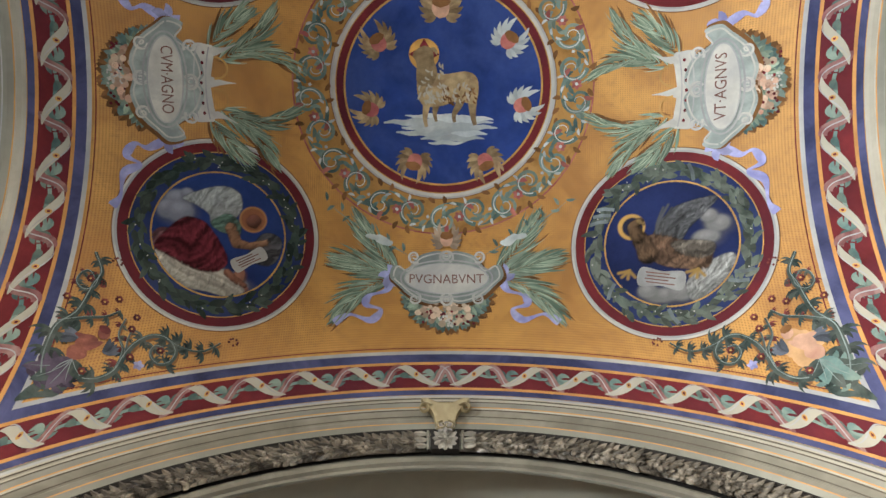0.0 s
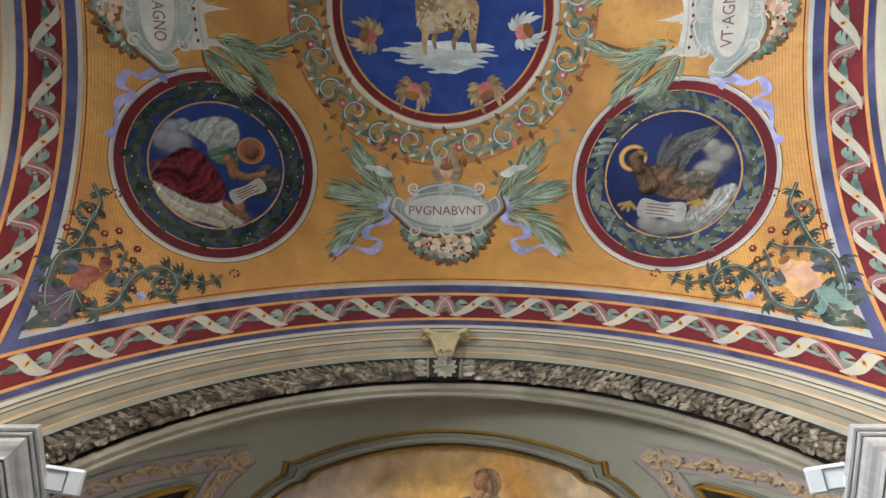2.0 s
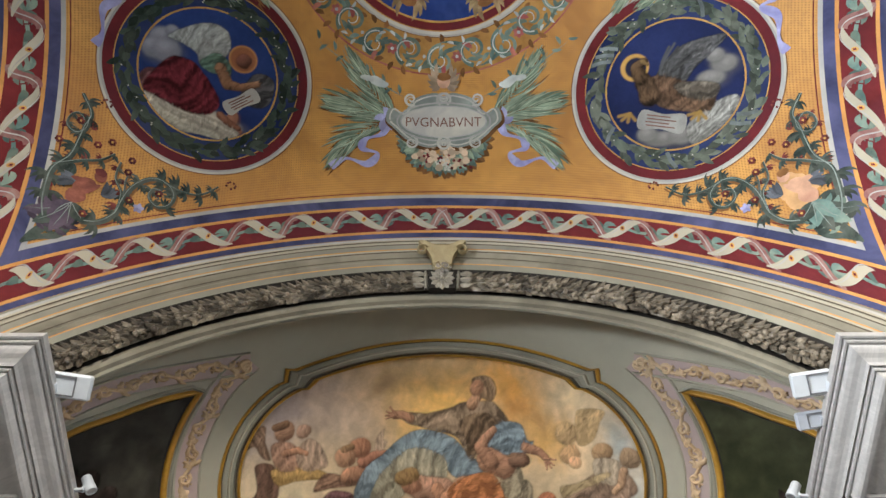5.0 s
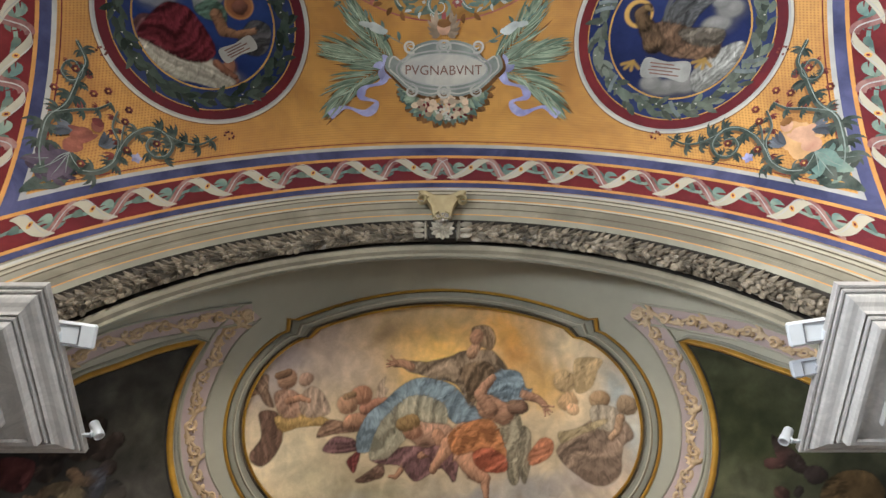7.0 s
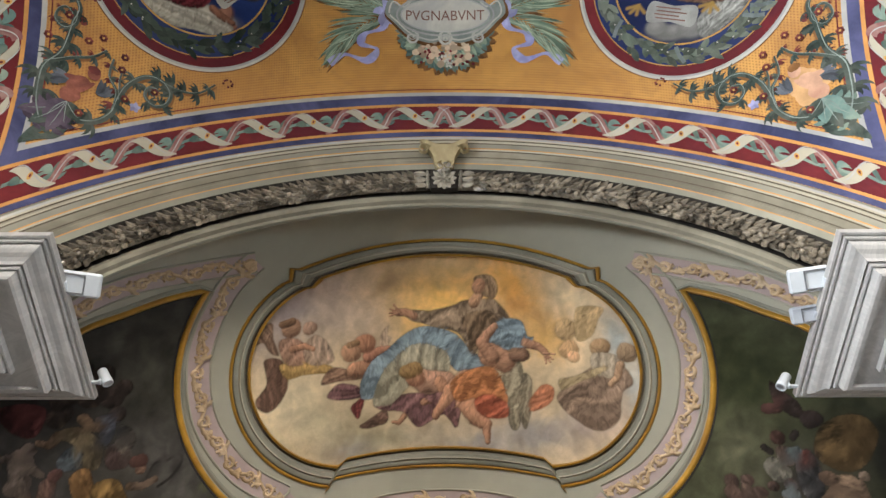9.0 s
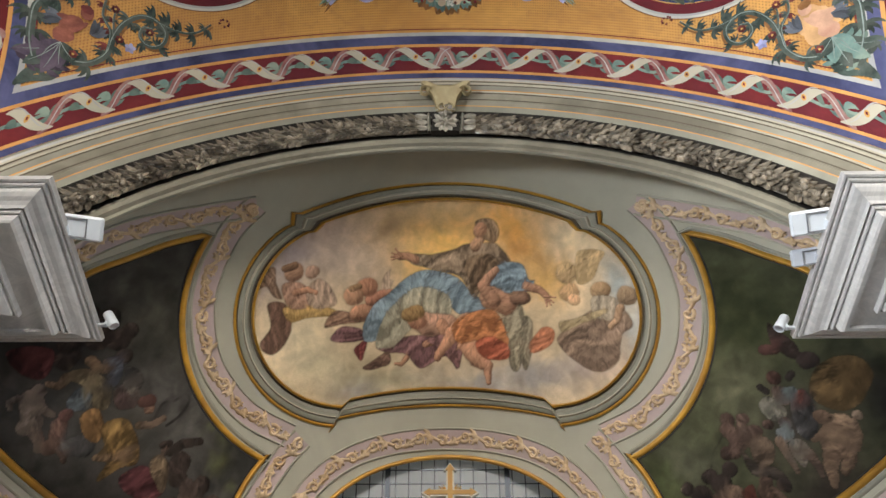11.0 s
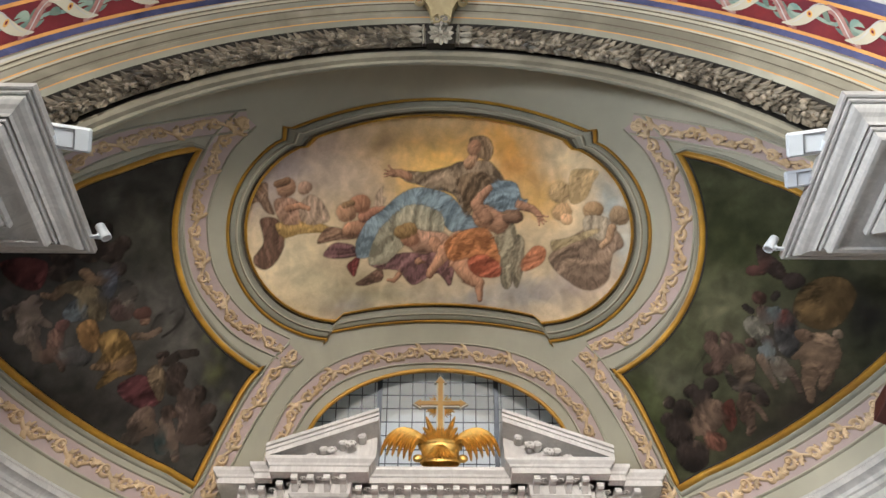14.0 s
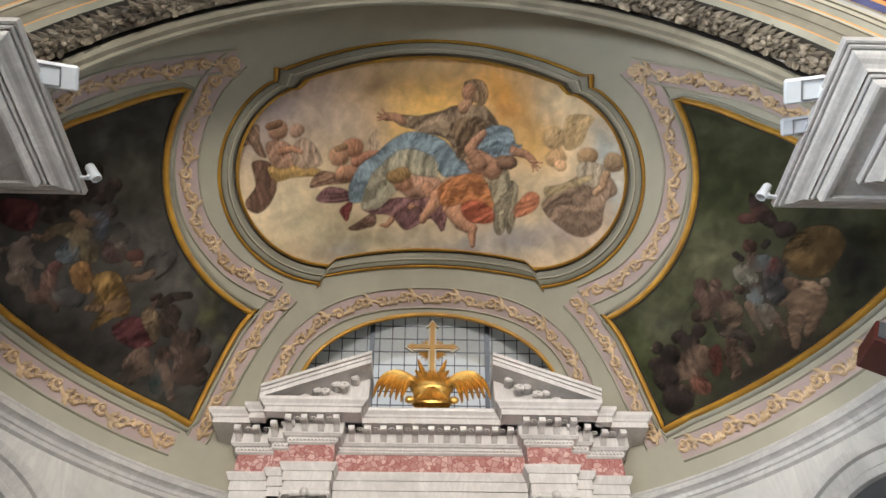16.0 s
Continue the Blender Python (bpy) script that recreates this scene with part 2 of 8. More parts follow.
def ring(bm, ch, x, y, r0, r1, h=0.004, n=96, a0=0, a1=360):
    steps = max(1, round((r1 - r0) / 0.2))
    full = a1 - a0 >= 360
    m = n if full else n + 1
    grid(bm, [[ch(x + r * math.cos(radians(a0 + (a1 - a0) * i / n)), y + r * math.sin(radians(a0 + (a1 - a0) * i / n)), h) for i in range(m)]
              for r in [r0 + (r1 - r0) * k / steps for k in range(steps + 1)]], full)


def stroke(bm, ch, pts, width, h=0.004, taper=True):
    """A brush stroke along pts; width may be a number or a function of 0..1."""
    n = len(pts)
    rows = []
    for i, (x, y) in enumerate(pts):
        xa, ya = pts[max(0, i - 1)]
        xb, yb = pts[min(n - 1, i + 1)]
        dx, dy = xb - xa, yb - ya
        q = math.hypot(dx, dy) or 1
        f = i / (n - 1)
        w = width(f) if callable(width) else width * (math.sin(math.pi * (0.06 + 0.9 * f)) if taper else 1)
        w = max(w, 0.0008)
        rows.append([ch(x - dy / q * w, y + dx / q * w, h), ch(x + dy / q * w, y - dx / q * w, h)])
    grid(bm, rows)


def curve(p0, p1, p2, p3, n=14):
    return [tuple((1 - t) ** 3 * a + 3 * (1 - t) ** 2 * t * b + 3 * (1 - t) * t * t * c + t ** 3 * d for a, b, c, d in zip(p0, p1, p2, p3)) for t in [i / (n - 1) for i in range(n)]]


def glide(pts, n=60, closed=False):
    """A smooth line through a few places."""
    m = len(pts)
    out = []
    segs = m if closed else m - 1
    for s in range(segs):
        p = [pts[(s + k) % m] if closed else pts[min(max(s + k, 0), m - 1)] for k in (-1, 0, 1, 2)]
        k = max(2, n // segs)
        for i in range(k):
            t = i / k
            out.append(tuple(0.5 * (2 * b + (c - a) * t + (2 * a - 5 * b + 4 * c - d) * t * t + (3 * b - a - 3 * c + d) * t ** 3) for a, b, c, d in zip(*p)))
    if not closed:
        out.append(tuple(pts[-1]))
    return out


def leaf(bm, ch, x, y, deg, long, wide, bend=0.0, h=0.004, n=7):
    pts = []
    for i in range(n):
        f = i / (n - 1)
        a = radians(deg + bend * f)
        pts.append((x + long * f * math.cos(a), y + long * f * math.sin(a)))
    stroke(bm, ch, pts, lambda f: wide * math.sin(math.pi * min(1, 0.05 + 0.95 * f)) ** 0.8, h)


def coil(x, y, deg, size, way=1, turns=1.5, n=34):
    """A scroll that starts at (x, y) in the direction deg and winds inwards."""
    pts, a, px, py = [], radians(deg), x, y
    for i in range(n):
        f = i / (n - 1)
        pts.append((px, py))
        st = size * (1 - 0.82 * f) * 2 * math.pi * turns / n
        px, py = px + st * math.cos(a), py + st * math.sin(a)
        a += way * 2 * math.pi * turns / n
    return pts


def fill(bm, ch, poly, h=0.004, step=0.12, holes=()):
    """A sheet inside a closed outline, fine enough to follow the dome."""
    from mathutils.geometry import delaunay_2d_cdt

    def inside(p, q):
        x, y, odd = p[0], p[1], False
        for (x0, y0), (x1, y1) in zip(q, q[1:] + q[:1]):
            if (y0 > y) != (y1 > y) and x < (x1 - x0) * (y - y0) / (y1 - y0) + x0:
                odd = not odd
        return odd

    poly = [tuple(p) for p in poly]
    holes = [[tuple(p) for p in q] for q in holes]
    vs, es = [], []
    for q in [poly, *holes]:
        k = len(vs)
        vs += [Vector(p) for p in q]
        es += [(k + i, k + (i + 1) % len(q)) for i in range(len(q))]
    xs, ys = [p[0] for p in poly], [p[1] for p in poly]
    gx = min(xs) + step / 2
    while gx < max(xs):
        gy = min(ys) + step / 2
        while gy < max(ys):
            if inside((gx, gy), poly) and not any(inside((gx, gy), q) for q in holes):
                vs.append(Vector((gx, gy)))
            gy += step
        gx += step
    out, _, faces, *_ = delaunay_2d_cdt(vs, es, [], 0, 1e-5)
    made = [bm.verts.new(ch(v.x, v.y, h)) for v in out]
    for f in faces:
        m = sum((out[i] for i in f), Vector((0, 0))) / len(f)
        if inside(m, poly) and not any(inside(m, q) for q in holes):
            bm.faces.new([made[i] for i in f])


def arch_sweep(bm, profile, cz, a0=-90, a1=90, n=72, side=None):
    """A moulding bent round an arch: profile of (along the bay, radius)."""
    rows = []
    for i in range(n + 1):
        a = radians(a0 + (a1 - a0) * i / n)
        rows.append([(r * math.sin(a), d, cz + r * math.cos(a)) if side is None else (side * d, BAY_Y + r * math.sin(a), cz + r * math.cos(a)) for d, r in profile])
    grid(bm, rows)


class Canvas:
    """A fresco laid in soft brush marks on a fine sheet of plaster; pigment is kept for each point of the sheet."""

    def __init__(self, x0, x1, y0, y1, step, ground):
        self.nx, self.ny = int((x1 - x0) / step) + 1, int((y1 - y0) / step) + 1
        self.X, self.Y = np.meshgrid(np.linspace(x0, x1, self.nx), np.linspace(y0, y1, self.ny))
        r = np.random.RandomState(5)
        self.W = [sum(np.sin(self.X * f * math.cos(q) + self.Y * f * math.sin(q) + p) / k for k, (f, q, p) in enumerate(zip((3, 7, 13, 22, 37), r.uniform(0, 6.28, 5), r.uniform(0, 6.28, 5)), 1)) for _ in range(2)]
        self.C = np.ones((self.ny, self.nx, 3)) * np.array(ground)
        self.L, self.layer = np.zeros((self.ny, self.nx), int), None
        self.T = [self.cloudy(r, x1 - x0, y1 - y0) for _ in range(3)]

    def cloudy(self, r, w, hgt, cell=0.45):
        """Uneven field of six scales, about -1 to 1."""
        out = np.zeros((self.ny, self.nx))
        for o in range(6):
            c = cell / 2 ** o
            g = r.uniform(-1, 1, (int(hgt / c) + 3, int(w / c) + 3))
            fx, fy = np.linspace(0, w / c, self.nx), np.linspace(0, hgt / c, self.ny)
            ix, iy = fx.astype(int), fy.astype(int)
            tx, ty = fx - ix, (fy - iy)[:, None]
            tx, ty = tx * tx * (3 - 2 * tx), ty * ty * (3 - 2 * ty)
            a, b = g[iy][:, ix] * (1 - tx) + g[iy][:, ix + 1] * tx, g[iy + 1][:, ix] * (1 - tx) + g[iy + 1][:, ix + 1] * tx
            out += (a * (1 - ty) + b * ty) * 0.62 ** o
        return out * 0.62

    def age(self, amount=0.2, grey=0.15):
        """Rubbed and clouded pigment over the whole sheet."""
        self.C = self.C * (1 + amount * self.T[2] + amount * 0.6 * self.T[0] * self.T[1])[..., None]
        self.C = self.C * (1 - grey) + self.C.mean(axis=2, keepdims=True) * grey * np.array((1.06, 1.0, 0.9))

    def mask(self, x, y, rx, ry, deg=0, soft=0.35, warp=0.14):
        c, s = math.cos(radians(deg)), math.sin(radians(deg))
        m = min(rx, ry)
        dx, dy = self.X - x + self.W[0] * warp * m * 0.4, self.Y - y + self.W[1] * warp * m * 0.4
        d = np.hypot((c * dx + s * dy) / rx, (c * dy - s * dx) / ry)
        return np.clip((1 + soft - d) / (2 * soft), 0, 1) ** 1.5

    def lay(self, m, colour, alpha=1.0):
        a = (m * alpha)[..., None]
        self.C = self.C * (1 - a) + np.array(colour) * a

    def dab(self, x, y, rx, ry, deg, colour, alpha=1.0, soft=0.35, warp=0.14):
        self.lay(self.mask(x, y, rx, ry, deg, soft, warp), colour, alpha)

    def form(self, x, y, rx, ry, deg, colour, soft=0.12, deep=0.45, light=1.45):
        """A rounded shape: dark outline, local colour, a lighter upper side."""
        c = np.array(colour)
        self.lay(self.mask(x + 0.02, y - 0.03, rx * 1.08, ry * 1.08, deg, soft * 1.6), c * deep, 0.75)
        self.lay(self.mask(x, y, rx, ry, deg, soft * 0.6), c)
        self.lay(self.mask(x - rx * 0.12, y + min(rx, ry) * 0.34, rx * 0.62, ry * 0.55, deg, 0.6), np.minimum(1, c * light), 0.8)

    def line(self, pts, width, colour, alpha=1.0, soft=0.5):
        best = np.full(self.X.shape, 9.0)
        for (xa, ya), (xb, yb) in zip(pts, pts[1:]):
            dx, dy = xb - xa, yb - ya
            q = dx * dx + dy * dy or 1
            t = np.clip(((self.X - xa) * dx + (self.Y - ya) * dy) / q, 0, 1)
            best = np.minimum(best, np.hypot(self.X - xa - t * dx, self.Y - ya - t * dy))
        self.lay(np.clip((width * (1 + soft) - best) / (2 * soft * width), 0, 1), colour, alpha)

    def winged(self, x, y, a0, a1, long, n, colour, wide=0.03):
        q = random.Random(int(abs(x * 100) + abs(y * 10)))
        for k in range(n):
            a = radians(a0 + (a1 - a0) * k / max(1, n - 1))
            l = long * q.uniform(0.85, 1.0)
            p = glide([(x, y), (x + 0.5 * l * math.cos(a + 0.12), y + 0.5 * l * math.sin(a + 0.12)), (x + l * math.cos(a - 0.1), y + l * math.sin(a - 0.1))], 8)
            c = np.array(colour) * q.uniform(0.55, 1.3)
            self.line(p, wide, np.minimum(1, c), 0.9, 0.5)

    def near(self, x0, x1, y0, y1):
        """Slices of the sheet that hold a box."""
        xs, ys = self.X[0], self.Y[:, 0]
        i0, i1 = np.searchsorted(xs, (x0, x1))
        j0, j1 = np.searchsorted(ys, (y0, y1))
        return slice(max(0, j0 - 1), j1 + 1), slice(max(0, i0 - 1), i1 + 1)

    def put(self, at, m, colour):
        a = m[..., None]
        self.C[at] = self.C[at] * (1 - a) + np.clip(colour, 0, 1) * a
        if self.layer is not None:
            self.L[at] = np.where(m > 0.5, self.layer, self.L[at])

    def limb(self, pts, w0, w1, colour, deep=0.38, light=1.4, rim=0.6):
        """A rounded tapering form along a line, modelled in light and shade, with a dark contour."""
        c = np.array(colour)
        pad = max(w0, w1) * 1.6
        at = self.near(min(p[0] for p in pts) - pad, max(p[0] for p in pts) + pad, min(p[1] for p in pts) - pad, max(p[1] for p in pts) + pad)
        X, Y = self.X[at] + 0.35 * min(w0, 0.1) * self.T[0][at], self.Y[at] + 0.35 * min(w0, 0.1) * self.T[1][at]
        if X.size == 0:
            return
        best, nx, ny = np.full(X.shape, 9.0), np.zeros(X.shape), np.zeros(X.shape)
        k = max(1, len(pts) - 1)
        for i in range(k):
            (xa, ya), (xb, yb) = pts[i], pts[min(i + 1, len(pts) - 1)]
            dx, dy = xb - xa, yb - ya
            t = np.clip(((X - xa) * dx + (Y - ya) * dy) / (dx * dx + dy * dy + 1e-9), 0, 1)
            r = w0 + (w1 - w0) * (i + t) / k
            ex, ey = (X - xa - t * dx) / r, (Y - ya - t * dy) / r
            d = np.hypot(ex, ey)
            on = d < best
            best, nx, ny = np.where(on, d, best), np.where(on, ex, nx), np.where(on, ey, ny)
        self.put(at, np.clip((1.22 - best) / 0.25, 0, 1) * rim, c * 0.25)
        lam = 0.3 * self.T[2][at] + np.clip(0.62 * np.sqrt(np.clip(1 - best ** 2, 0, 1)) - 0.42 * nx + 0.58 * ny, 0, 1)
        self.put(at, np.clip((1.04 - best) / 0.14, 0, 1), c * (deep + (light - deep) * lam)[..., None])

    def ball(self, x, y, rx, ry, deg, colour, deep=0.5, light=1.35, rim=0.3):
        rim = min(rim, 0.3)
        a, l = radians(deg), max(0.0, rx - ry)
        self.limb([(x - l * math.cos(a), y - l * math.sin(a)), (x + l * math.cos(a), y + l * math.sin(a))], ry, ry, colour, deep, light, rim)

    def cloth(self, pts, colour, deg=60, freq=26.0, deep=0.35, light=1.5, rim=0.6, seed=0):
        """A cloth inside a smooth outline: folds that run along deg, lit from above, with a dark contour."""
        c = np.array(colour)
        poly = glide(pts, 10 * len(pts), True)
        xs, ys = [p[0] for p in poly], [p[1] for p in poly]
        at = self.near(min(xs) - 0.06, max(xs) + 0.06, min(ys) - 0.06, max(ys) + 0.06)
        X, Y = self.X[at], self.Y[at]
        if X.size == 0:
            return
        odd, edge = np.zeros(X.shape, bool), np.full(X.shape, 9.0)
        for (xa, ya), (xb, yb) in zip(poly, poly[1:] + poly[:1]):
            odd ^= ((ya > Y) != (yb > Y)) & (X < (xb - xa) * (Y - ya) / ((yb - ya) or 1e-9) + xa)
            dx, dy = xb - xa, yb - ya
            t = np.clip(((X - xa) * dx + (Y - ya) * dy) / (dx * dx + dy * dy + 1e-9), 0, 1)
            edge = np.minimum(edge, np.hypot(X - xa - t * dx, Y - ya - t * dy))
        s = np.where(odd, edge, -edge) + 0.02 * self.T[2][at]
        a = radians(deg)
        across, along = -math.sin(a) * X + math.cos(a) * Y, math.cos(a) * X + math.sin(a) * Y
        ph = freq * across + 1.5 * np.sin(along * freq * 0.22 + seed) + 1.3 * np.sin(along * freq * 0.11 - across * freq * 0.3 + 2.1 * seed) + 3.2 * self.T[0][at]
        f = 0.46 + 0.28 * np.sin(ph) + 0.3 * np.sin(2.3 * ph + 1.1 + seed + 2.0 * self.T[1][at]) + 0.34 * self.T[1][at]
        cy = (max(ys) + min(ys)) / 2
        f = f + 0.28 * np.clip((Y - cy) / (max(ys) - min(ys) + 1e-6), -0.5, 0.5) - 0.22 * np.exp(-np.clip(s, 0, 9) / 0.025)
        self.put(at, np.clip((s + 0.018) / 0.015, 0, 1) * rim, c * 0.25)
        self.put(at, np.clip(s / 0.012 + 0.6, 0, 1), c * (deep + 0.1 + (light - deep - 0.1) * np.clip(f, 0, 1.1))[..., None])

    def haze(self, n, seed, lo=0.75, hi=1.22, big=0.3, alpha=0.5):
        """Uneven brushed patches over what is there."""
        q = random.Random(seed)
        for _ in range(n):
            j, i = q.randrange(self.ny), q.randrange(self.nx)
            x, y, rx, ry = self.X[j, i], self.Y[j, i], q.uniform(0.25, 1) * big, q.uniform(0.15, 0.6) * big
            at = self.near(x - 2 * rx, x + 2 * rx, y - 2 * rx, y + 2 * rx)
            dx, dy = self.X[at] - x + 0.6 * ry * self.T[0][at], self.Y[at] - y + 0.6 * ry * self.T[1][at]
            a = q.uniform(-0.4, 0.6)
            d = np.hypot((math.cos(a) * dx + math.sin(a) * dy) / rx, (math.cos(a) * dy - math.sin(a) * dx) / ry)
            m = np.clip(1.2 - d, 0, 1) * alpha
            self.C[at] = self.C[at] * (1 - m[..., None]) + np.minimum(1, self.C[j, i] * q.uniform(lo, hi)) * m[..., None]

    def touch(self, n, seed, long=0.05, wide=0.009, low=1, dark=0.55, light=1.5, alpha=0.6):
        """Short curved brush marks, darker and lighter than what they lie on, over the painted layers from low up."""
        q = random.Random(seed)
        js, is_ = np.nonzero(self.L >= low)
        for _ in range(n):
            k = q.randrange(len(js))
            j, i = js[k], is_[k]
            x, y, a = self.X[j, i], self.Y[j, i], 1.2 + 1.5 * self.T[0][j, i] + q.uniform(-0.5, 0.5)
            l, w = long * q.uniform(0.5, 1.3), wide * q.uniform(0.6, 1.4)
            at = self.near(x - l - w, x + l + w, y - l - w, y + l + w)
            dx, dy = self.X[at] - x, self.Y[at] - y
            u, v = math.cos(a) * dx + math.sin(a) * dy, math.cos(a) * dy - math.sin(a) * dx
            v = v + q.uniform(-6, 6) * u * u
            m = np.clip(1.3 - np.hypot(u / l, v / w), 0, 1) * (self.L[at] == self.L[j, i]) * alpha
            c = np.minimum(1, self.C[j, i] * (q.uniform(dark, 0.85) if q.random() < 0.55 else q.uniform(1.1, light)))
            self.C[at] = self.C[at] * (1 - m[..., None]) + c * m[..., None]

    def fingers(self, x, y, angles, long, wide, colour):
        for a in angles:
            self.limb([(x, y), (x + long * math.cos(radians(a)), y + long * math.sin(radians(a)))], wide, wide * 0.6, colour, rim=0.4)

    def sheets(self, chart, inside, material, parent, h, names):
        """The sheet cut into one part for each painted layer."""
        ok = inside(self.X, self.Y)
        f = ok[:-1, :-1] & ok[1:, :-1] & ok[:-1, 1:] & ok[1:, 1:]
        low = self.L[:-1, :-1]
        for k, (name, label) in enumerate(names):
            j, i = np.nonzero(f & (low == k))
            if len(j) == 0:
                continue
            quad = np.stack([j * self.nx + i, j * self.nx + i + 1, (j + 1) * self.nx + i + 1, (j + 1) * self.nx + i], 1)
            used, inv = np.unique(quad, return_inverse=True)
            me = bpy.data.meshes.new(name)
            me.from_pydata([chart(float(a), float(b), h) for a, b in zip(self.X.ravel()[used], self.Y.ravel()[used])], [], inv.reshape(quad.shape).tolist())
            col = me.color_attributes.new("pigment", "FLOAT_COLOR", "POINT")
            col.data.foreach_set("color", np.concatenate([np.clip(self.C.reshape(-1, 3)[used], 0, 1), np.ones((len(used), 1))], 1).astype(np.float32).ravel())
            me.materials.append(material)
            ob = new(name, me)
            ob.parent = parent
            for p in me.polygons:
                p.use_smooth = True
            tagged(ob, label)

    def sheet(self, name, chart, inside, material, parent, h, label=""):
        """The sheet itself, cut to inside(x, y), with the pigment on its points."""
        ok = inside(self.X, self.Y)
        idx = -np.ones(self.X.shape, int)
        f = ok[:-1, :-1] & ok[1:, :-1] & ok[:-1, 1:] & ok[1:, 1:]
        use = np.zeros(self.X.shape, bool)
        use[:-1, :-1] |= f
        use[1:, :-1] |= f
        use[:-1, 1:] |= f
        use[1:, 1:] |= f
        idx[use] = np.arange(use.sum())
        me = bpy.data.meshes.new(name)
        j, i = np.nonzero(f)
        me.from_pydata([chart(float(a), float(b), h) for a, b in zip(self.X[use], self.Y[use])], [], np.stack([idx[j, i], idx[j, i + 1], idx[j + 1, i + 1], idx[j + 1, i]], 1).tolist())
        col = me.color_attributes.new("pigment", "FLOAT_COLOR", "POINT")
        col.data.foreach_set("color", np.concatenate([np.clip(self.C[use], 0, 1), np.ones((use.sum(), 1))], 1).astype(np.float32).ravel())
        me.materials.append(material)
        ob = new(name, me)
        ob.parent = parent
        for p in me.polygons:
            p.use_smooth = True
        return tagged(ob, label)


def fresco(name, grain=0.32):
    """Pigment of a Canvas with brush grain, craquelure and worn patches."""
    m, nt, b = shade(name, 0.8)
    b.inputs["Specular IOR Level"].default_value = 0.12
    at = nt.nodes.new("ShaderNodeAttribute")
    at.attribute_name = "pigment"
    hs = node(nt, "ShaderNodeHueSaturation")
    n1, n2 = noise_at(nt, 9, 6, 0.7, 1.2), noise_at(nt, 60, 5, 0.7)
    v = nt.nodes.new("ShaderNodeMath")
    v.operation = "MULTIPLY_ADD"
    v.inputs[1].default_value, v.inputs[2].default_value = grain * 2.4, 1 - grain * 1.2
    nt.links.new(n1, v.inputs[0])
    w = nt.nodes.new("ShaderNodeMath")
    w.operation = "MULTIPLY_ADD"
    w.inputs[1].default_value, w.inputs[2].default_value = grain * 1.6, 1 - grain * 0.8
    nt.links.new(n2, w.inputs[0])
    z = nt.nodes.new("ShaderNodeMath")
    z.operation = "MULTIPLY"
    nt.links.new(v.outputs[0], z.inputs[0])
    nt.links.new(w.outputs[0], z.inputs[1])
    nt.links.new(z.outputs[0], hs.inputs["Value"])
    nt.links.new(at.outputs["Color"], hs.inputs["Color"])
    nt.links.new(hs.outputs[0], b.inputs["Base Color"])
    relief(nt, b, n2, 0.12, 0.005)
    return m


FRESCO = fresco("brushed_fresco", 0.17)

# ---- the bay and the apse: large forms ----
VAULT_C, VAULT_R = Vector((0, -1.32, 5.03)), 5.75   # sail vault: part of a ball
BAY_Y, BAY_HALF, BAY_SIDE = -1.32, 3.71, 4.33       # middle, half length and half width of the bay
APSE_C, APSE_R = Vector((0, 3.0, 5.0)), 4.25        # half dome of the apse
ARCH_Z = 5.1
LOOKUP = radians(62)


def vault(x, y, h=0.0):
    """The vault's inner face over the plan place (x, y)."""
    d = Vector((x, y - BAY_Y, 0))
    d.z = math.sqrt(max(0.0, VAULT_R ** 2 - d.x ** 2 - d.y ** 2))
    return VAULT_C + d * ((VAULT_R - h) / VAULT_R)


def vault_chart(x, y, deg=0.0):
    return turned(dome_chart(VAULT_C, VAULT_R, vault(x, y) - VAULT_C, (1, 0, 0)), 0, 0, deg)


conch = dome_chart(APSE_C, APSE_R, (0, math.cos(LOOKUP), math.sin(LOOKUP)), (1, 0, 0))


def round_apse(az, el):
    """Place in the conch's chart from degrees round the apse and above its springing."""
    a, e = radians(az), radians(el)
    d = Vector((math.sin(a) * math.cos(e), math.cos(a) * math.cos(e), math.sin(e)))
    c, n = Vector((0, math.cos(LOOKUP), math.sin(LOOKUP))), Vector((0, -math.sin(LOOKUP), math.cos(LOOKUP)))
    r, u, v = math.acos(max(-1, min(1, d.dot(c)))), d.x, d.dot(n)
    q = math.hypot(u, v) or 1
    return APSE_R * r * u / q, APSE_R * r * v / q


# floor and enclosing walls
bm = bmesh.new()
box(bm, -5.6, 5.6, -12.0, 7.6, -0.2, 0.0)
tagged(part("floor", bm, FLOORM), "grey veined marble church floor", "floor", kind="structure")
for nm, s in (("wall_west", -1), ("wall_east", 1)):
    bm = bmesh.new()
    for y0, y1, z0, z1 in ((-12, -3.6, 0, 9.6), (-0.4, 3.25, 0, 9.6), (-3.6, -0.4, 0, 2.7), (-3.6, -0.4, 5.75, 9.6)):
        box(bm, min(s * 4.86, s * 5.2), max(s * 4.86, s * 5.2), y0, y1, z0, z1)
    tagged(part(nm, bm, PLAIN), "pale plastered side wall of the nave with a window opening", "wall", kind="structure")
bm = bmesh.new()
for x0, x1, z0, z1 in ((-5.2, -2.6, 0, 12), (2.6, 5.2, 0, 12), (-2.6, 2.6, 0, 2.4), (-2.6, 2.6, 7.6, 12)):
    box(bm, x0, x1, -12.3, -12.0, z0, z1)
tagged(part("wall_south", bm, PLAIN), "pale plastered entrance wall with a large window", "wall", kind="structure")
bm = bmesh.new()
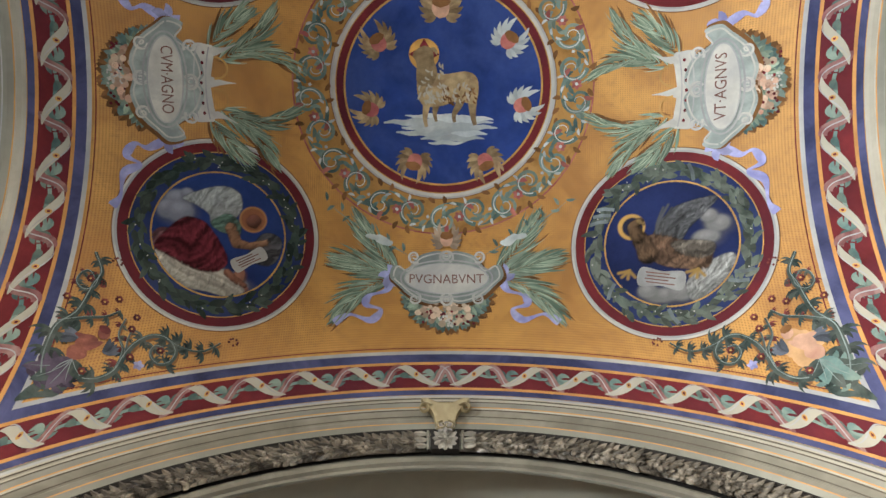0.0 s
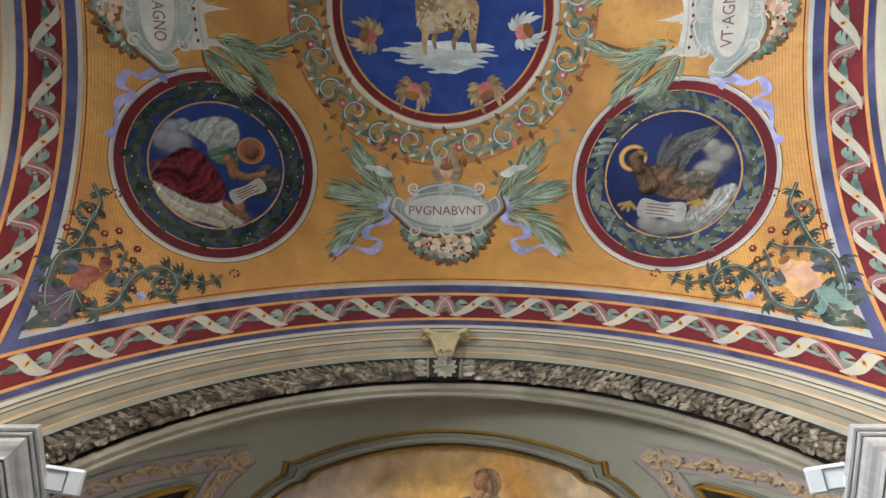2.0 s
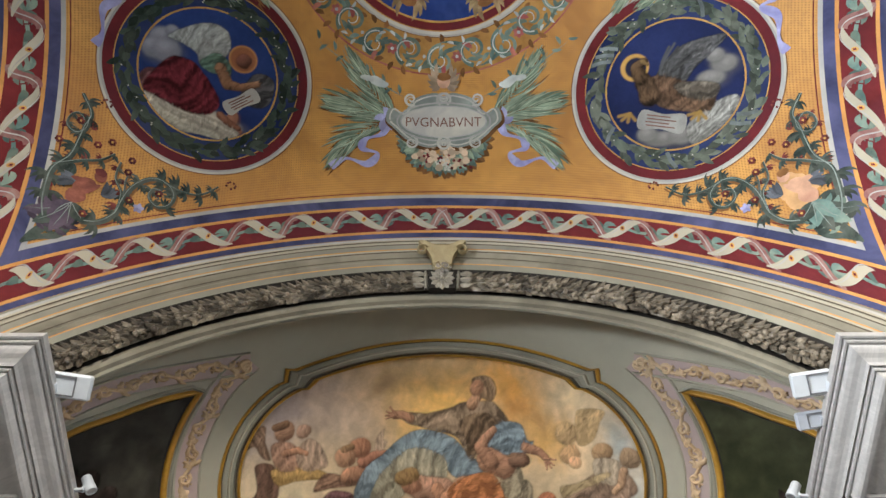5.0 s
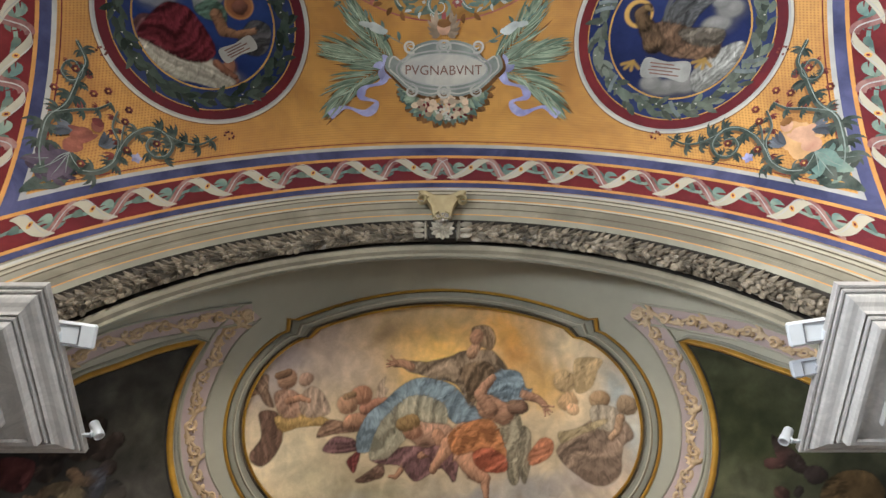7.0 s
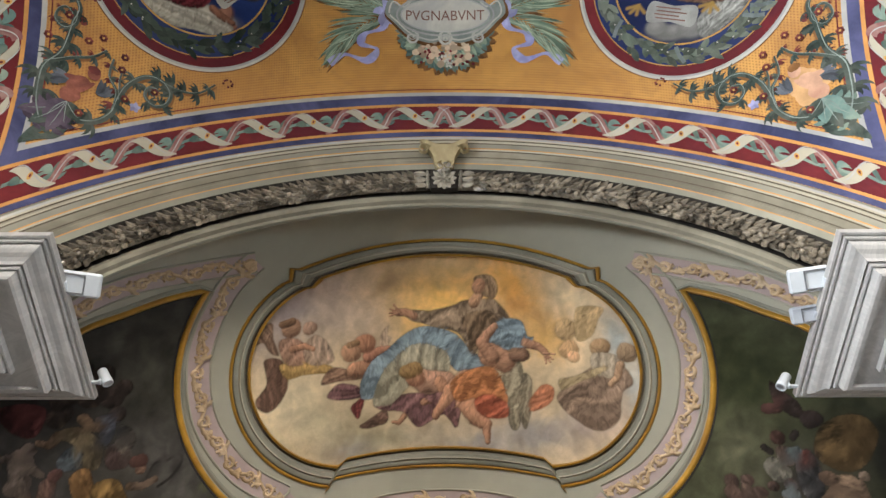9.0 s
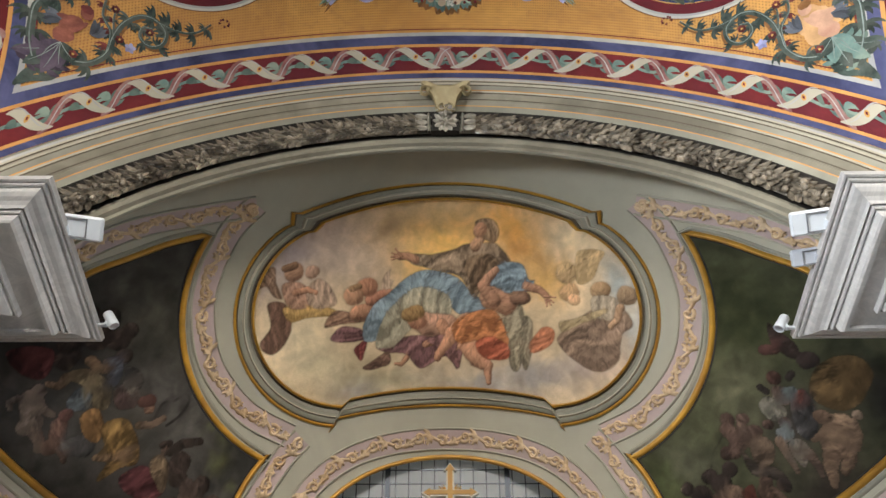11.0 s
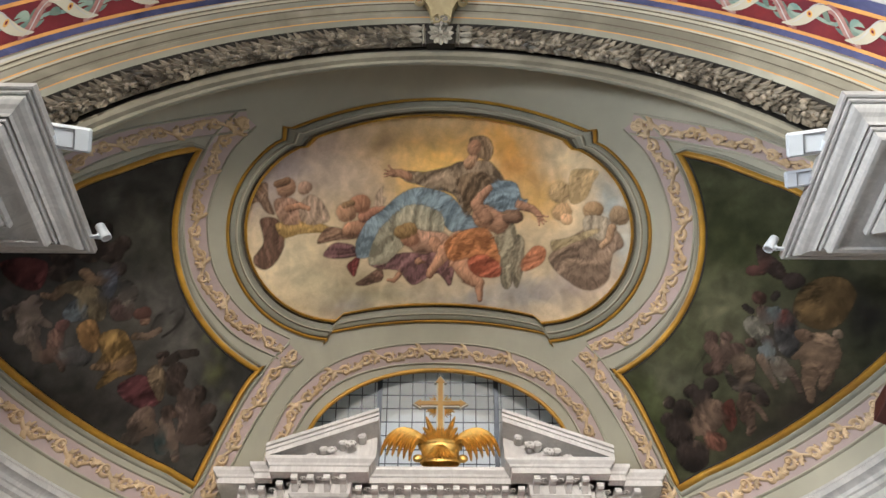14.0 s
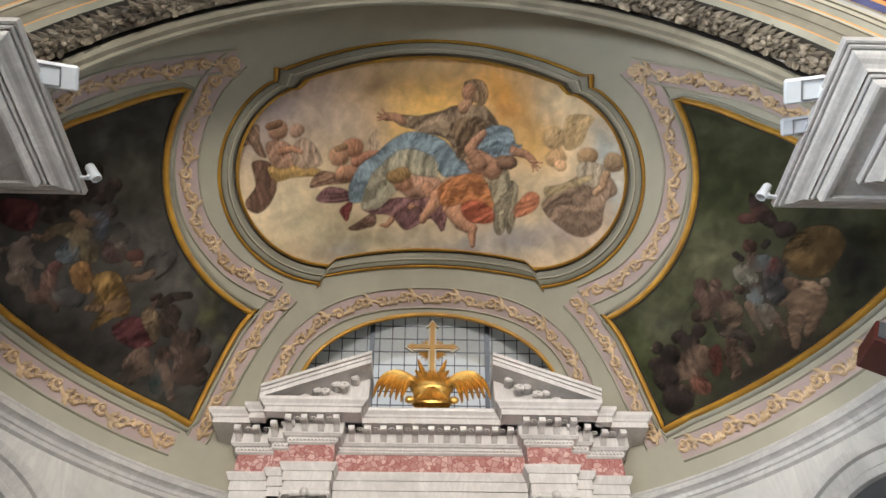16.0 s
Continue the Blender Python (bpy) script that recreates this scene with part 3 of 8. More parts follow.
grid(bm, [[(5.0 * math.sin(radians(a)), y, 5.6 + 5.0 * math.cos(radians(a))) for a in range(-90, 91, 6)] for y in (-12.0, -9.0, BAY_Y - BAY_HALF)])
tagged(part("ceiling_nave", bm, PLAIN), "plain plastered barrel ceiling of the nave", "ceiling", kind="structure")

# unseen wall, added to block the nave lamp from vault and arch
bm = bmesh.new()
for x0, x1, z0, z1 in ((-5.2, 5.2, 7.1, 11.2), (-5.2, -3.7, 0, 7.1), (3.7, 5.2, 0, 7.1)):
    box(bm, x0, x1, -5.35, -5.04, z0, z1)
tagged(part("wall_light_block", bm, PLAIN), "unseen plain wall added to keep nave light off the vault", "wall", kind="structure")

# sail vault
bm = bmesh.new()
NX, NY = 96, 84
rows = []
for j in range(NY + 1):
    y = BAY_Y + BAY_HALF * (2 * j / NY - 1)
    rows.append([vault(BAY_SIDE * (2 * i / NX - 1), y) for i in range(NX + 1)])
grid(bm, rows)
smooth(tagged(part("ceiling", bm, OCHRE), "sail vault frescoed in ochre with a fine dotted lattice", "vault", kind="structure"))


def band(bm, lo, hi, side, h):
    """A painted stripe along the vault's front (y) or side (x) edge, mitred at the corners."""
    n = 80
    rows = []
    for k in range(3):
        d = lo + (hi - lo) * k / 2
        row = []
        for i in range(n + 1):
            f = 2 * i / n - 1
            if side == 0:
                row.append(vault(f * (3.88 + (d - 1.95)), d, h))
            elif abs(side) == 1:
                far = 1.95 + (d - 3.88)
                y = BAY_Y + f * (far - BAY_Y)
                row.append(vault(side * d, y, h))
            else:
                row.append(vault(f * (3.88 + (d - 1.95)), 2 * BAY_Y - d, h))
        rows.append(row)
    grid(bm, rows)


FRONT = [("grey_line", 1.95, 1.985, GREYLINE), ("blue_stripe", 1.985, 2.065, BLUE), ("orange_line", 2.065, 2.092, ORANGE), ("red_stripe", 2.092, 2.318, RED),
         ("orange_line", 2.318, 2.342, ORANGE), ("blue_stripe", 2.342, 2.388, BLUE)]
borders = {}
for side, nm in ((0, "front"), (-1, "west"), (1, "east"), (2, "rear")):
    t = thing("painted_border", "painted blue, orange and dark red striped border with ribbon", "painted border", "borders of the vault")
    borders[side] = t
    for pn, lo, hi, m in FRONT:
        sh = 1.93 if abs(side) == 1 else 0
        bm = bmesh.new()
        band(bm, lo + sh, min(hi + sh, 4.325 if sh else 9), side, 0.004)
        part(pn, bm, m, t)
    bm = bmesh.new()
    sh = 1.93 if abs(side) == 1 else 0
    band(bm, 1.915 + sh, 1.924 + sh, side, 0.004)
    part("hairline", bm, SCARLET, t)

# great arch before the apse: plain and painted mouldings, swept round
arch = thing("chancel_arch", "grey stucco arch mouldings with thin orange lines before the apse", "arch")
# umber that stands in for the shade in creases between mouldings
SHADOWLINE = paint("shade_line_umber", (0.115, 0.095, 0.07), 0.2, 0.8, None, 3.0, 0.0)
TAWNY = paint("tawny_grey_stucco", (0.255, 0.235, 0.18), 0.18, 0.8, (0.165, 0.15, 0.115), 1.6, 0.0)
MOULD = [("outer_fillet", [(2.385, 4.30), (2.392, 4.262)], GREYLINE),
         ("outer_fascia", [(2.392, 4.262), (2.400, 4.240)], CREAM),
         # the thin umber strips are crease shade put into the colour
         ("shade_line", [(2.400, 4.240), (2.412, 4.234), (2.410, 4.226)], SHADOWLINE),
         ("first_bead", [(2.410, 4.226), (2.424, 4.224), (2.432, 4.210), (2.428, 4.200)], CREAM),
         ("shade_line", [(2.428, 4.200), (2.436, 4.196), (2.436, 4.188)], SHADOWLINE),
         ("first_cavetto", [(2.436, 4.188), (2.446, 4.165), (2.470, 4.140)], STUCCO),
         ("orange_fillet", [(2.470, 4.140), (2.478, 4.133)], ORANGE),
         ("light_fillet", [(2.478, 4.133), (2.49, 4.126), (2.49, 4.114)], CREAM),
         ("shade_line", [(2.49, 4.114), (2.50, 4.110), (2.50, 4.102)], SHADOWLINE),
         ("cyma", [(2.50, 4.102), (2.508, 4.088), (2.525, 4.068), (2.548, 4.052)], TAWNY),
         ("shade_line", [(2.548, 4.052), (2.556, 4.048), (2.556, 4.040)], SHADOWLINE),
         ("middle_fascia", [(2.556, 4.04), (2.57, 4.034), (2.575, 4.02), (2.605, 3.995)], TAWNY),
         ("orange_fillet", [(2.605, 3.995), (2.612, 3.987)], ORANGE),
         ("inner_fascia", [(2.612, 3.987), (2.65, 3.955), (2.66, 3.945)], STUCCO),
         # groove and garland bed coloured dark in place of the shade there
         ("dark_groove", [(2.66, 3.945), (2.685, 3.935), (2.685, 3.92), (2.70, 3.905)], SHADEGROUND),
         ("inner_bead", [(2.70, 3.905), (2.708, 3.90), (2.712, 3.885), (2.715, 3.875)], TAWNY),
         ("garland_bed", [(2.715, 3.875), (2.73, 3.90), (2.80, 3.90), (2.89, 3.84), (2.89, 3.755)], SHADEGROUND),
         ("lip", [(2.89, 3.755), (2.895, 3.715), (2.925, 3.69), (2.97, 3.69), (2.985, 3.66)], TAWNY),
         ("soffit", [(2.985, 3.66), (3.0, 3.66), (3.02, 3.67), (3.02, 4.3)], STUCCO)]
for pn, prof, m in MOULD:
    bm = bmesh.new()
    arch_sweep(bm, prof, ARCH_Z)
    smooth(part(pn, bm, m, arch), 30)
# spandrel wall over the arch, that closes the vault to the apse
bm = bmesh.new()
arch_sweep(bm, [(2.39, 4.30), (2.40, 5.6)], ARCH_Z)
box(bm, -5.2, -3.66, 2.75, 3.25, 0, ARCH_Z)
box(bm, 3.66, 5.2, 2.75, 3.25, 0, ARCH_Z)
tagged(part("wall_chancel", bm, STUCCO), "grey stucco wall that carries the chancel arch", "wall", kind="structure")

for s, nm in ((-1, "west"), (1, "east")):
    sa = thing("side_arch", "grey-white stucco mouldings of a side arch with orange lines", "arch", "side arches")
    for pn, prof, m in (("outer_fascia", [(4.32, 3.79), (4.34, 3.74), (4.375, 3.715), (4.375, 3.69)], CREAM),
                        ("orange_fillet", [(4.375, 3.69), (4.382, 3.68)], ORANGE),
                        ("cyma", [(4.382, 3.68), (4.40, 3.66), (4.43, 3.645), (4.45, 3.61)], STUCCO),
                        ("dark_fillet", [(4.45, 3.61), (4.458, 3.60)], GREYLINE),
                        ("inner_fascia", [(4.458, 3.60), (4.53, 3.55), (4.53, 3.52), (4.62, 3.48), (4.87, 3.48)], STUCCO)):
        bm = bmesh.new()
        arch_sweep(bm, prof, 5.03, side=s)
        smooth(part(pn, bm, m, sa), 30)
    bm = bmesh.new()
    rows = []
    for i in range(49):
        a = radians(-90 + 180 * i / 48)
        rows.append([(s * 4.85, BAY_Y + r * math.sin(a), 5.03 + r * math.cos(a)) for r in (2.9, 3.2, 3.5)])
    grid(bm, rows)
    tagged(part("wall_lunette_west" if s < 0 else "wall_lunette_east", bm, PLAIN), "pale blue-white plastered lunette under the side arch", "wall", kind="structure")

# apse: cylinder wall, half dome with the window's opening
bm = bmesh.new()
grid(bm, [[(APSE_R * math.sin(radians(a)), 3.0 + APSE_R * math.cos(radians(a)), z) for a in range(-90, 91, 3)] for z in (0, 2, 4, 5.02)])
smooth(tagged(part("wall_apse", bm, WALLMARBLE), "curved wall of the apse faced in pale veined marble", "wall", kind="structure"))
WINDOW = [(1.72 * math.cos(radians(a)), -3.0 + 1.05 * math.sin(radians(a)) ** 0.9) if a % 180 else (1.72 * math.cos(radians(a)), -3.0) for a in range(0, 181, 6)]
WINDOW = [(1.68, -3.55)] + WINDOW + [(-1.68, -3.55)]
edge = [round_apse(a, 0.0) for a in range(-88, 89, 4)] + [round_apse(88, e) for e in range(6, 90, 6)] + [round_apse(-88, e) for e in range(84, 0, -6)]
bm = bmesh.new()
fill(bm, conch, edge, 0.0, 0.14, [WINDOW])
smooth(tagged(part("ceiling_conch", bm, CONCH), "half dome of the apse in pale olive-grey stucco", "half dome", kind="structure"))

# ---- corner entablatures ----


def entablature(s):
    t = thing("corner_entablature", "projecting grey-white marble entablature with stepped mouldings on a corner pier", "entablature", "corner entablatures")
    # height, inset of each moulding
    steps = [("crown_moulding", [(5.97, 0.0), (5.935, 0.0), (5.932, 0.018), (5.948, 0.022), (5.948, 0.030), (5.915, 0.030), (5.912, 0.046), (5.926, 0.050), (5.926, 0.058), (5.90, 0.060), (5.885, 0.072), (5.868, 0.098), (5.858, 0.13), (5.842, 0.155), (5.82, 0.168)]),
             ("corona", [(5.82, 0.168), (5.84, 0.176), (5.84, 0.186), (5.805, 0.188), (5.80, 0.20), (5.82, 0.204), (5.82, 0.212), (5.79, 0.212), (5.735, 0.216), (5.722, 0.23), (5.722, 0.262), (5.75, 0.268)]),
             ("soffit", [(5.75, 0.268), (5.75, 0.41)]),
             ("bed_moulding", [(5.75, 0.41), (5.70, 0.41), (5.697, 0.425), (5.712, 0.43), (5.712, 0.44), (5.68, 0.44), (5.66, 0.46), (5.63, 0.495), (5.60, 0.505), (5.62, 0.512), (5.62, 0.52), (5.58, 0.522), (5.56, 0.54), (5.53, 0.545), (5.53, 0.56)]),
             ("frieze", [(5.53, 0.56), (5.17, 0.56)]),
             ("architrave", [(5.17, 0.56), (5.15, 0.44), (5.11, 0.44), (5.08, 0.455), (5.04, 0.49), (5.03, 0.51), (4.95, 0.51), (4.94, 0.525), (4.83, 0.525), (4.83, 0.68)])]
    x1 = 4.7
    for pn, prof in steps:
        bm = bmesh.new()
        rows = []
        for z, i in prof:
            xi, ya, yb = 2.75 + i, 2.05 + i, 3.47 - i
            rows.append([(s * x1, ya, z), (s * xi, ya, z), (s * xi, yb, z), (s * x1, yb, z)])
        grid(bm, rows)
        part(pn, bm, MARBLE, t)
    bm = bmesh.new()
    box(bm, min(s * 2.75, s * x1), max(s * 2.75, s * x1), 2.05, 3.47, 5.965, 5.99)
    part("top", bm, MARBLE, t)
    bm = bmesh.new()
    rows = []
    for z, i in ((4.83, 0.46), (4.78, 0.46), (4.76, 0.49), (4.5, 0.53), (4.3, 0.58), (4.27, 0.55), (4.24, 0.55), (4.22, 0.58), (0.0, 0.58)):
        xi, ya, yb = 2.75 + i, 2.05 + i, 3.47 - i
        rows.append([(s * x1, ya, z), (s * xi, ya, z), (s * xi, yb, z), (s * x1, yb, z)])
    grid(bm, rows)
    part("pier", bm, WALLMARBLE, t, "pale marble pier below")
    return t


for s in (-1, 1):
    entablature(s)

# ---- paintings on the vault ----
LAY = 0.004
rnd = random.Random(7)


def draw(name, material, parent, jobs, label="", kind=""):
    """One painted layer: jobs is a function that fills the bmesh."""
    bm = bmesh.new()
    jobs(bm)
    return part(name, bm, material, parent, label, kind)


def lettering(name, text, ch, x, y, height, width, material, parent, h):
    cu = bpy.data.curves.new(name, "FONT")
    cu.body, cu.align_x, cu.align_y, cu.resolution_u = text, "CENTER", "CENTER", 3
    tmp = bpy.data.objects.new(name, cu)
    scene.collection.objects.link(tmp)
    bpy.context.view_layer.update()
    me = bpy.data.meshes.new_from_object(tmp.evaluated_get(bpy.context.evaluated_depsgraph_get()))
    bpy.data.objects.remove(tmp)
    xs, ys = [v.co.x for v in me.vertices], [v.co.y for v in me.vertices]
    sx, sy = width / (max(xs) - min(xs)), height / (max(ys) - min(ys))
    mx, my = (max(xs) + min(xs)) / 2, (max(ys) + min(ys)) / 2
    for v in me.vertices:
        v.co = ch(x + (v.co.x - mx) * sx, y + (v.co.y - my) * sy, h)
    me.materials.clear()
    me.materials.append(material)
    ob = new(name, me)
    ob.parent = parent
    return ob


def frond(bm, ch, pts, n, long, wide, h, spread=48):
    """A palm branch: leaflets on both sides of a bent spine."""
    m = len(pts)
    for i in range(n):
        f = (i + 0.6) / n
        k = min(m - 2, int(f * (m - 1)))
        x, y = pts[k]
        a = math.degrees(math.atan2(pts[k + 1][1] - y, pts[k + 1][0] - x))
        size = long * (0.55 + 0.75 * math.sin(math.pi * (0.15 + 0.7 * f)))
        for s in (-1, 1):
            leaf(bm, ch, x, y, a + s * spread * (1.1 - 0.6 * f) + rnd.uniform(-6, 6), size * rnd.uniform(0.85, 1.1), wide, -s * rnd.uniform(8, 24), h + rnd.uniform(0, 0.0015))
    leaf(bm, ch, *pts[-1], a, long * 0.8, wide, 0, h)


def winged(parent, ch, x, y, deg, size, wing=LEADWHITE, head=FLESH, h=2 * LAY):
    """A plain winged shape: a rounded middle with two feathered wings."""
    c = turned(ch, x, y, deg, size)

    def wings(bm):
        for s in (-1, 1):
            for k in range(6):
                leaf(bm, c, s * 0.35, 0.05 - 0.1 * k, 90 - s * (38 + 22 * k), 1.75 - 0.17 * k, 0.2, s * 30, h + 0.0004 * k)

    draw("wing_shape", wing, parent, wings)
    draw("middle_shape", head, parent, lambda bm: disc(bm, c, 0, 0, 0.62, 0.68, h + LAY, 0, 0.06, 18, 2))
    draw("cap_shape", BROWN, parent, lambda bm: (disc(bm, c, 0, 0.38, 0.6, 0.36, h + 1.5 * LAY, 0, 0.25, 16, 2, 3)))


# central medallion
mc = vault_chart(-0.02, -1.33)
med = thing("lamb_medallion", "round blue fresco medallion with a lamb, red and white rings", "fresco medallion")
draw("blue_field", ULTRA, med, lambda bm: disc(bm, mc, 0, 0, 1.275, 1.275, LAY, 0, 0, 96, 9))
for pn, r0, r1, m in (("gold_ring", 1.272, 1.30, GOLDPAINT), ("red_ring", 1.30, 1.395, RED), ("gold_line", 1.395, 1.408, GOLDPAINT), ("white_ring", 1.408, 1.45, WHITE), ("grey_ring", 1.45, 1.475, GREYLINE), ("brown_line", 1.475, 1.485, BROWN),
                      ("outer_line", 1.935, 1.955, ROSE)):
    draw(pn, m, med, lambda bm: ring(bm, mc, 0, 0, r0, r1, LAY))
draw("scroll_ground", paint("worn_ochre_ground", (0.36, 0.18, 0.05), 0.25, 0.7, (0.46, 0.25, 0.075), 4.0, 0.0, patch=0.45), med, lambda bm: ring(bm, mc, 0, 0, 1.485, 1.935, LAY))


def polar(ch, r, a):
    return r * math.cos(radians(a)), r * math.sin(radians(a))


N = 26
for pick, m in ((0, TEAL), (1, ROSE), (2, LEADWHITE), (3, BROWN)):
    def scrolls(bm):
        for i in range(N):
            a = i * 360 / N
            s = 1 if i % 2 else -1
            rc = turned(mc, *polar(mc, 1.71, a), a - 90)
            if pick == 0:
                stroke(bm, rc, coil(-0.2, s * -0.15, s * 20, 0.19, s, 1.25), lambda f: 0.030 * (1 - 0.55 * f), 2 * LAY)
                stroke(bm, rc, curve((-0.26, s * 0.16), (-0.12, s * 0.02), (0, s * 0.22), (0.2, s * 0.17)), 0.026, 2 * LAY)
                for k in range(5):
                    leaf(bm, rc, -0.16 + 0.085 * k, s * (0.03 + 0.02 * k), s * (70 - 32 * k) + rnd.uniform(-20, 20), 0.14, 0.028, 30, 2 * LAY)
            elif pick == 1 and i % 2 == 0:
                for k in range(6):
                    leaf(bm, rc, 0.0, 0.02, k * 60 + 10 * s, 0.075, 0.026, 20, 3 * LAY)
                leaf(bm, rc, -0.2, s * 0.06, s * 60, 0.14, 0.03, 30, 2.5 * LAY)
                leaf(bm, rc, 0.16, -s * 0.12, -s * 40, 0.12, 0.03, 40, 2.5 * LAY)
            elif pick == 2:
                disc(bm, rc, 0.0, 0.02, 0.022, 0.022, 3.5 * LAY, n=8, rings=1)
                stroke(bm, rc, coil(-0.17, s * -0.12, s * 25, 0.155, s, 1.1, 20), lambda f: 0.008 * (1 - 0.5 * f), 3 * LAY)
                for k in range(3):
                    leaf(bm, rc, -0.1 + 0.12 * k, s * 0.14, s * (110 - 60 * k), 0.09, 0.018, 30, 3 * LAY)
            elif pick == 3:
                for k in range(4):
                    leaf(bm, rc, -0.2 + 0.13 * k, -s * 0.17, -s * (100 - 45 * k), 0.12, 0.03, 25, 1.6 * LAY)
    draw(("scroll_stem", "scroll_flower", "scroll_light", "scroll_shade")[pick], m, med, scrolls)

# lamb, built of plain shapes
draw("cloud_shape", LEADWHITE, med, lambda bm: [stroke(bm, mc, [(x0 + 0.06 * k, y0 + 0.01 * math.sin(k * 1.3 + y0 * 30)) for k in range(n)], w, 2 * LAY + 0.0006 * q)
                                               for q, (x0, y0, n, w) in enumerate(((-0.5, -0.38, 15, 0.035), (-0.78, -0.46, 25, 0.06), (-0.55, -0.53, 22, 0.06), (-0.62, -0.60, 19, 0.05), (-0.3, -0.67, 15, 0.045), (-0.12, -0.42, 14, 0.05), (-0.2, -0.73, 9, 0.03), (0.1, -0.61, 9, 0.04)))])
draw("halo", GOLDPAINT, med, lambda bm: disc(bm, mc, -0.25, 0.42, 0.2, 0.2, 3 * LAY))
draw("halo_cross", SCARLET, med, lambda bm: [disc(bm, mc, -0.25 + dx, 0.42 + dy, rx, ry, 3.5 * LAY, n=4, rings=1) for dx, dy, rx, ry in ((0, 0.1, 0.06, 0.1), (0.1, 0, 0.1, 0.06), (-0.1, 0, 0.1, 0.06))])


def lamb(bm):
    body = glide([(-0.33, 0.12), (-0.20, 0.19), (0.05, 0.17), (0.30, 0.20), (0.44, 0.12), (0.46, -0.08), (0.40, -0.22), (0.20, -0.19), (-0.05, -0.25), (-0.26, -0.24), (-0.34, -0.08)], 66, True)
    fill(bm, mc, body, 4 * LAY, 0.1)
    fill(bm, mc, glide([(-0.34, 0.05), (-0.35, 0.30), (-0.40, 0.40), (-0.36, 0.47), (-0.24, 0.53), (-0.14, 0.47), (-0.12, 0.34), (-0.08, 0.18), (-0.16, 0.02)], 50, True), 4.4 * LAY, 0.1)
    for x, y, x2, y2, w in ((-0.22, -0.16, -0.22, -0.52, 0.035), (-0.10, -0.2, -0.09, -0.45, 0.03), (0.22, -0.16, 0.15, -0.46, 0.035), (0.38, -0.12, 0.42, -0.5, 0.042)):
        stroke(bm, mc, curve((x, y), (x + 0.01, y - 0.12), (x2 - 0.05, y2 + 0.15), (x2, y2)), lambda f: w * (1.6 - f), 3.7 * LAY, False)
    leaf(bm, mc, -0.16, 0.5, -10, 0.12, 0.025, -40, 4.6 * LAY)


draw("lamb_shape", TAN, med, lamb)
draw("fleece_light", CREAM, med, lambda bm: [leaf(bm, mc, -0.30 + 0.3 * rnd.random() * (1 if i < 26 else 2.2), -0.18 + 0.5 * rnd.random() * (1 if i < 26 else 0.5), rnd.uniform(200, 300), 0.075, 0.014, 40, 5 * LAY) for i in range(60)])
draw("fleece_shade", BROWN, med, lambda bm: [leaf(bm, mc, 0.0 + 0.42 * rnd.random(), -0.2 + 0.22 * rnd.random(), rnd.uniform(180, 300), 0.06, 0.012, 40, 5 * LAY) for i in range(34)])
for x, y, d, s in ((-0.84, 0.55, 30, 0.165), (-0.03, 1.0, 0, 0.19), (0.85, 0.58, -40, 0.165), (-0.95, -0.30, 70, 0.155), (1.03, -0.25, -70, 0.16), (-0.38, -0.98, 165, 0.16), (0.55, -0.98, 200, 0.165)):
    winged(med, mc, x, y, d, s, LEADWHITE if x > 0.8 else TAN, ROSE if y < 0.9 else FLESH)


def wreath(parent, ch, r, width, n, mat, seed):
    q = random.Random(seed)

    def job(bm):
        for i in range(n):
            a = 360 * i / n + q.uniform(-2, 2)
            rr = r + q.uniform(-0.7, 0.7) * width
            x, y = rr * math.cos(radians(a)), rr * math.sin(radians(a))
            leaf(bm, ch, x, y, a + 90 + q.uniform(-38, 38), q.uniform(0.13, 0.2), q.uniform(0.028, 0.042), q.uniform(-25, 25), 2 * LAY + q.uniform(0, 0.002), 6)

    draw("wreath_leaf", mat, parent, job)
    draw("wreath_berry", WHITE, parent, lambda bm: [disc(bm, ch, (r + q.uniform(-0.8, 0.8) * width) * math.cos(a), (r + q.uniform(-0.8, 0.8) * width) * math.sin(a), 0.009, 0.009, 3 * LAY, n=6, rings=1) for a in [q.uniform(0, 6.28) for _ in range(26)]])


def corner_medallion(x, y, label, leafmat, seed):
    t = thing("corner_medallion", label, "fresco medallion", "corner medallions")
    ch = vault_chart(x, y)
    for pn, r0, r1, m in (("brown_line", 1.178, 1.19, BROWN), ("white_ring", 1.152, 1.178, WHITE), ("grey_ring", 1.128, 1.152, GREYLINE), ("red_ring", 1.02, 1.128, RED), ("gold_line", 1.008, 1.02, GOLDPAINT), ("wreath_ground", 0.78, 1.008, NAVY), ("gold_ring", 0.758, 0.78, GOLDPAINT)):
        draw(pn, m, t, lambda bm: ring(bm, ch, 0, 0, r0, r1, LAY))
    draw("blue_field", ULTRA if seed == 1 else NAVY, t, lambda bm: disc(bm, ch, 0, 0, 0.76, 0.76, LAY, 0, 0, 64, 6))
    wreath(t, ch, 0.893, 0.085, 210, leafmat, seed)
    return t, ch


WREATHGREEN = paint("grey_green_wreath_paint", (0.075, 0.095, 0.075), 0.3, 0.8, (0.14, 0.155, 0.125), 6.0, 0.5)


def blobs(name, m, parent, ch, items, h, wob=0.28, seed=0):
    """Uneven painted patches: place, half sizes, turn."""
    return draw(name, m, parent, lambda bm: [disc(bm, ch, x, y, rx, ry, h + 0.0005 * i, tn, wob, 30, 3, seed + i) for i, (x, y, rx, ry, tn) in enumerate(items)])


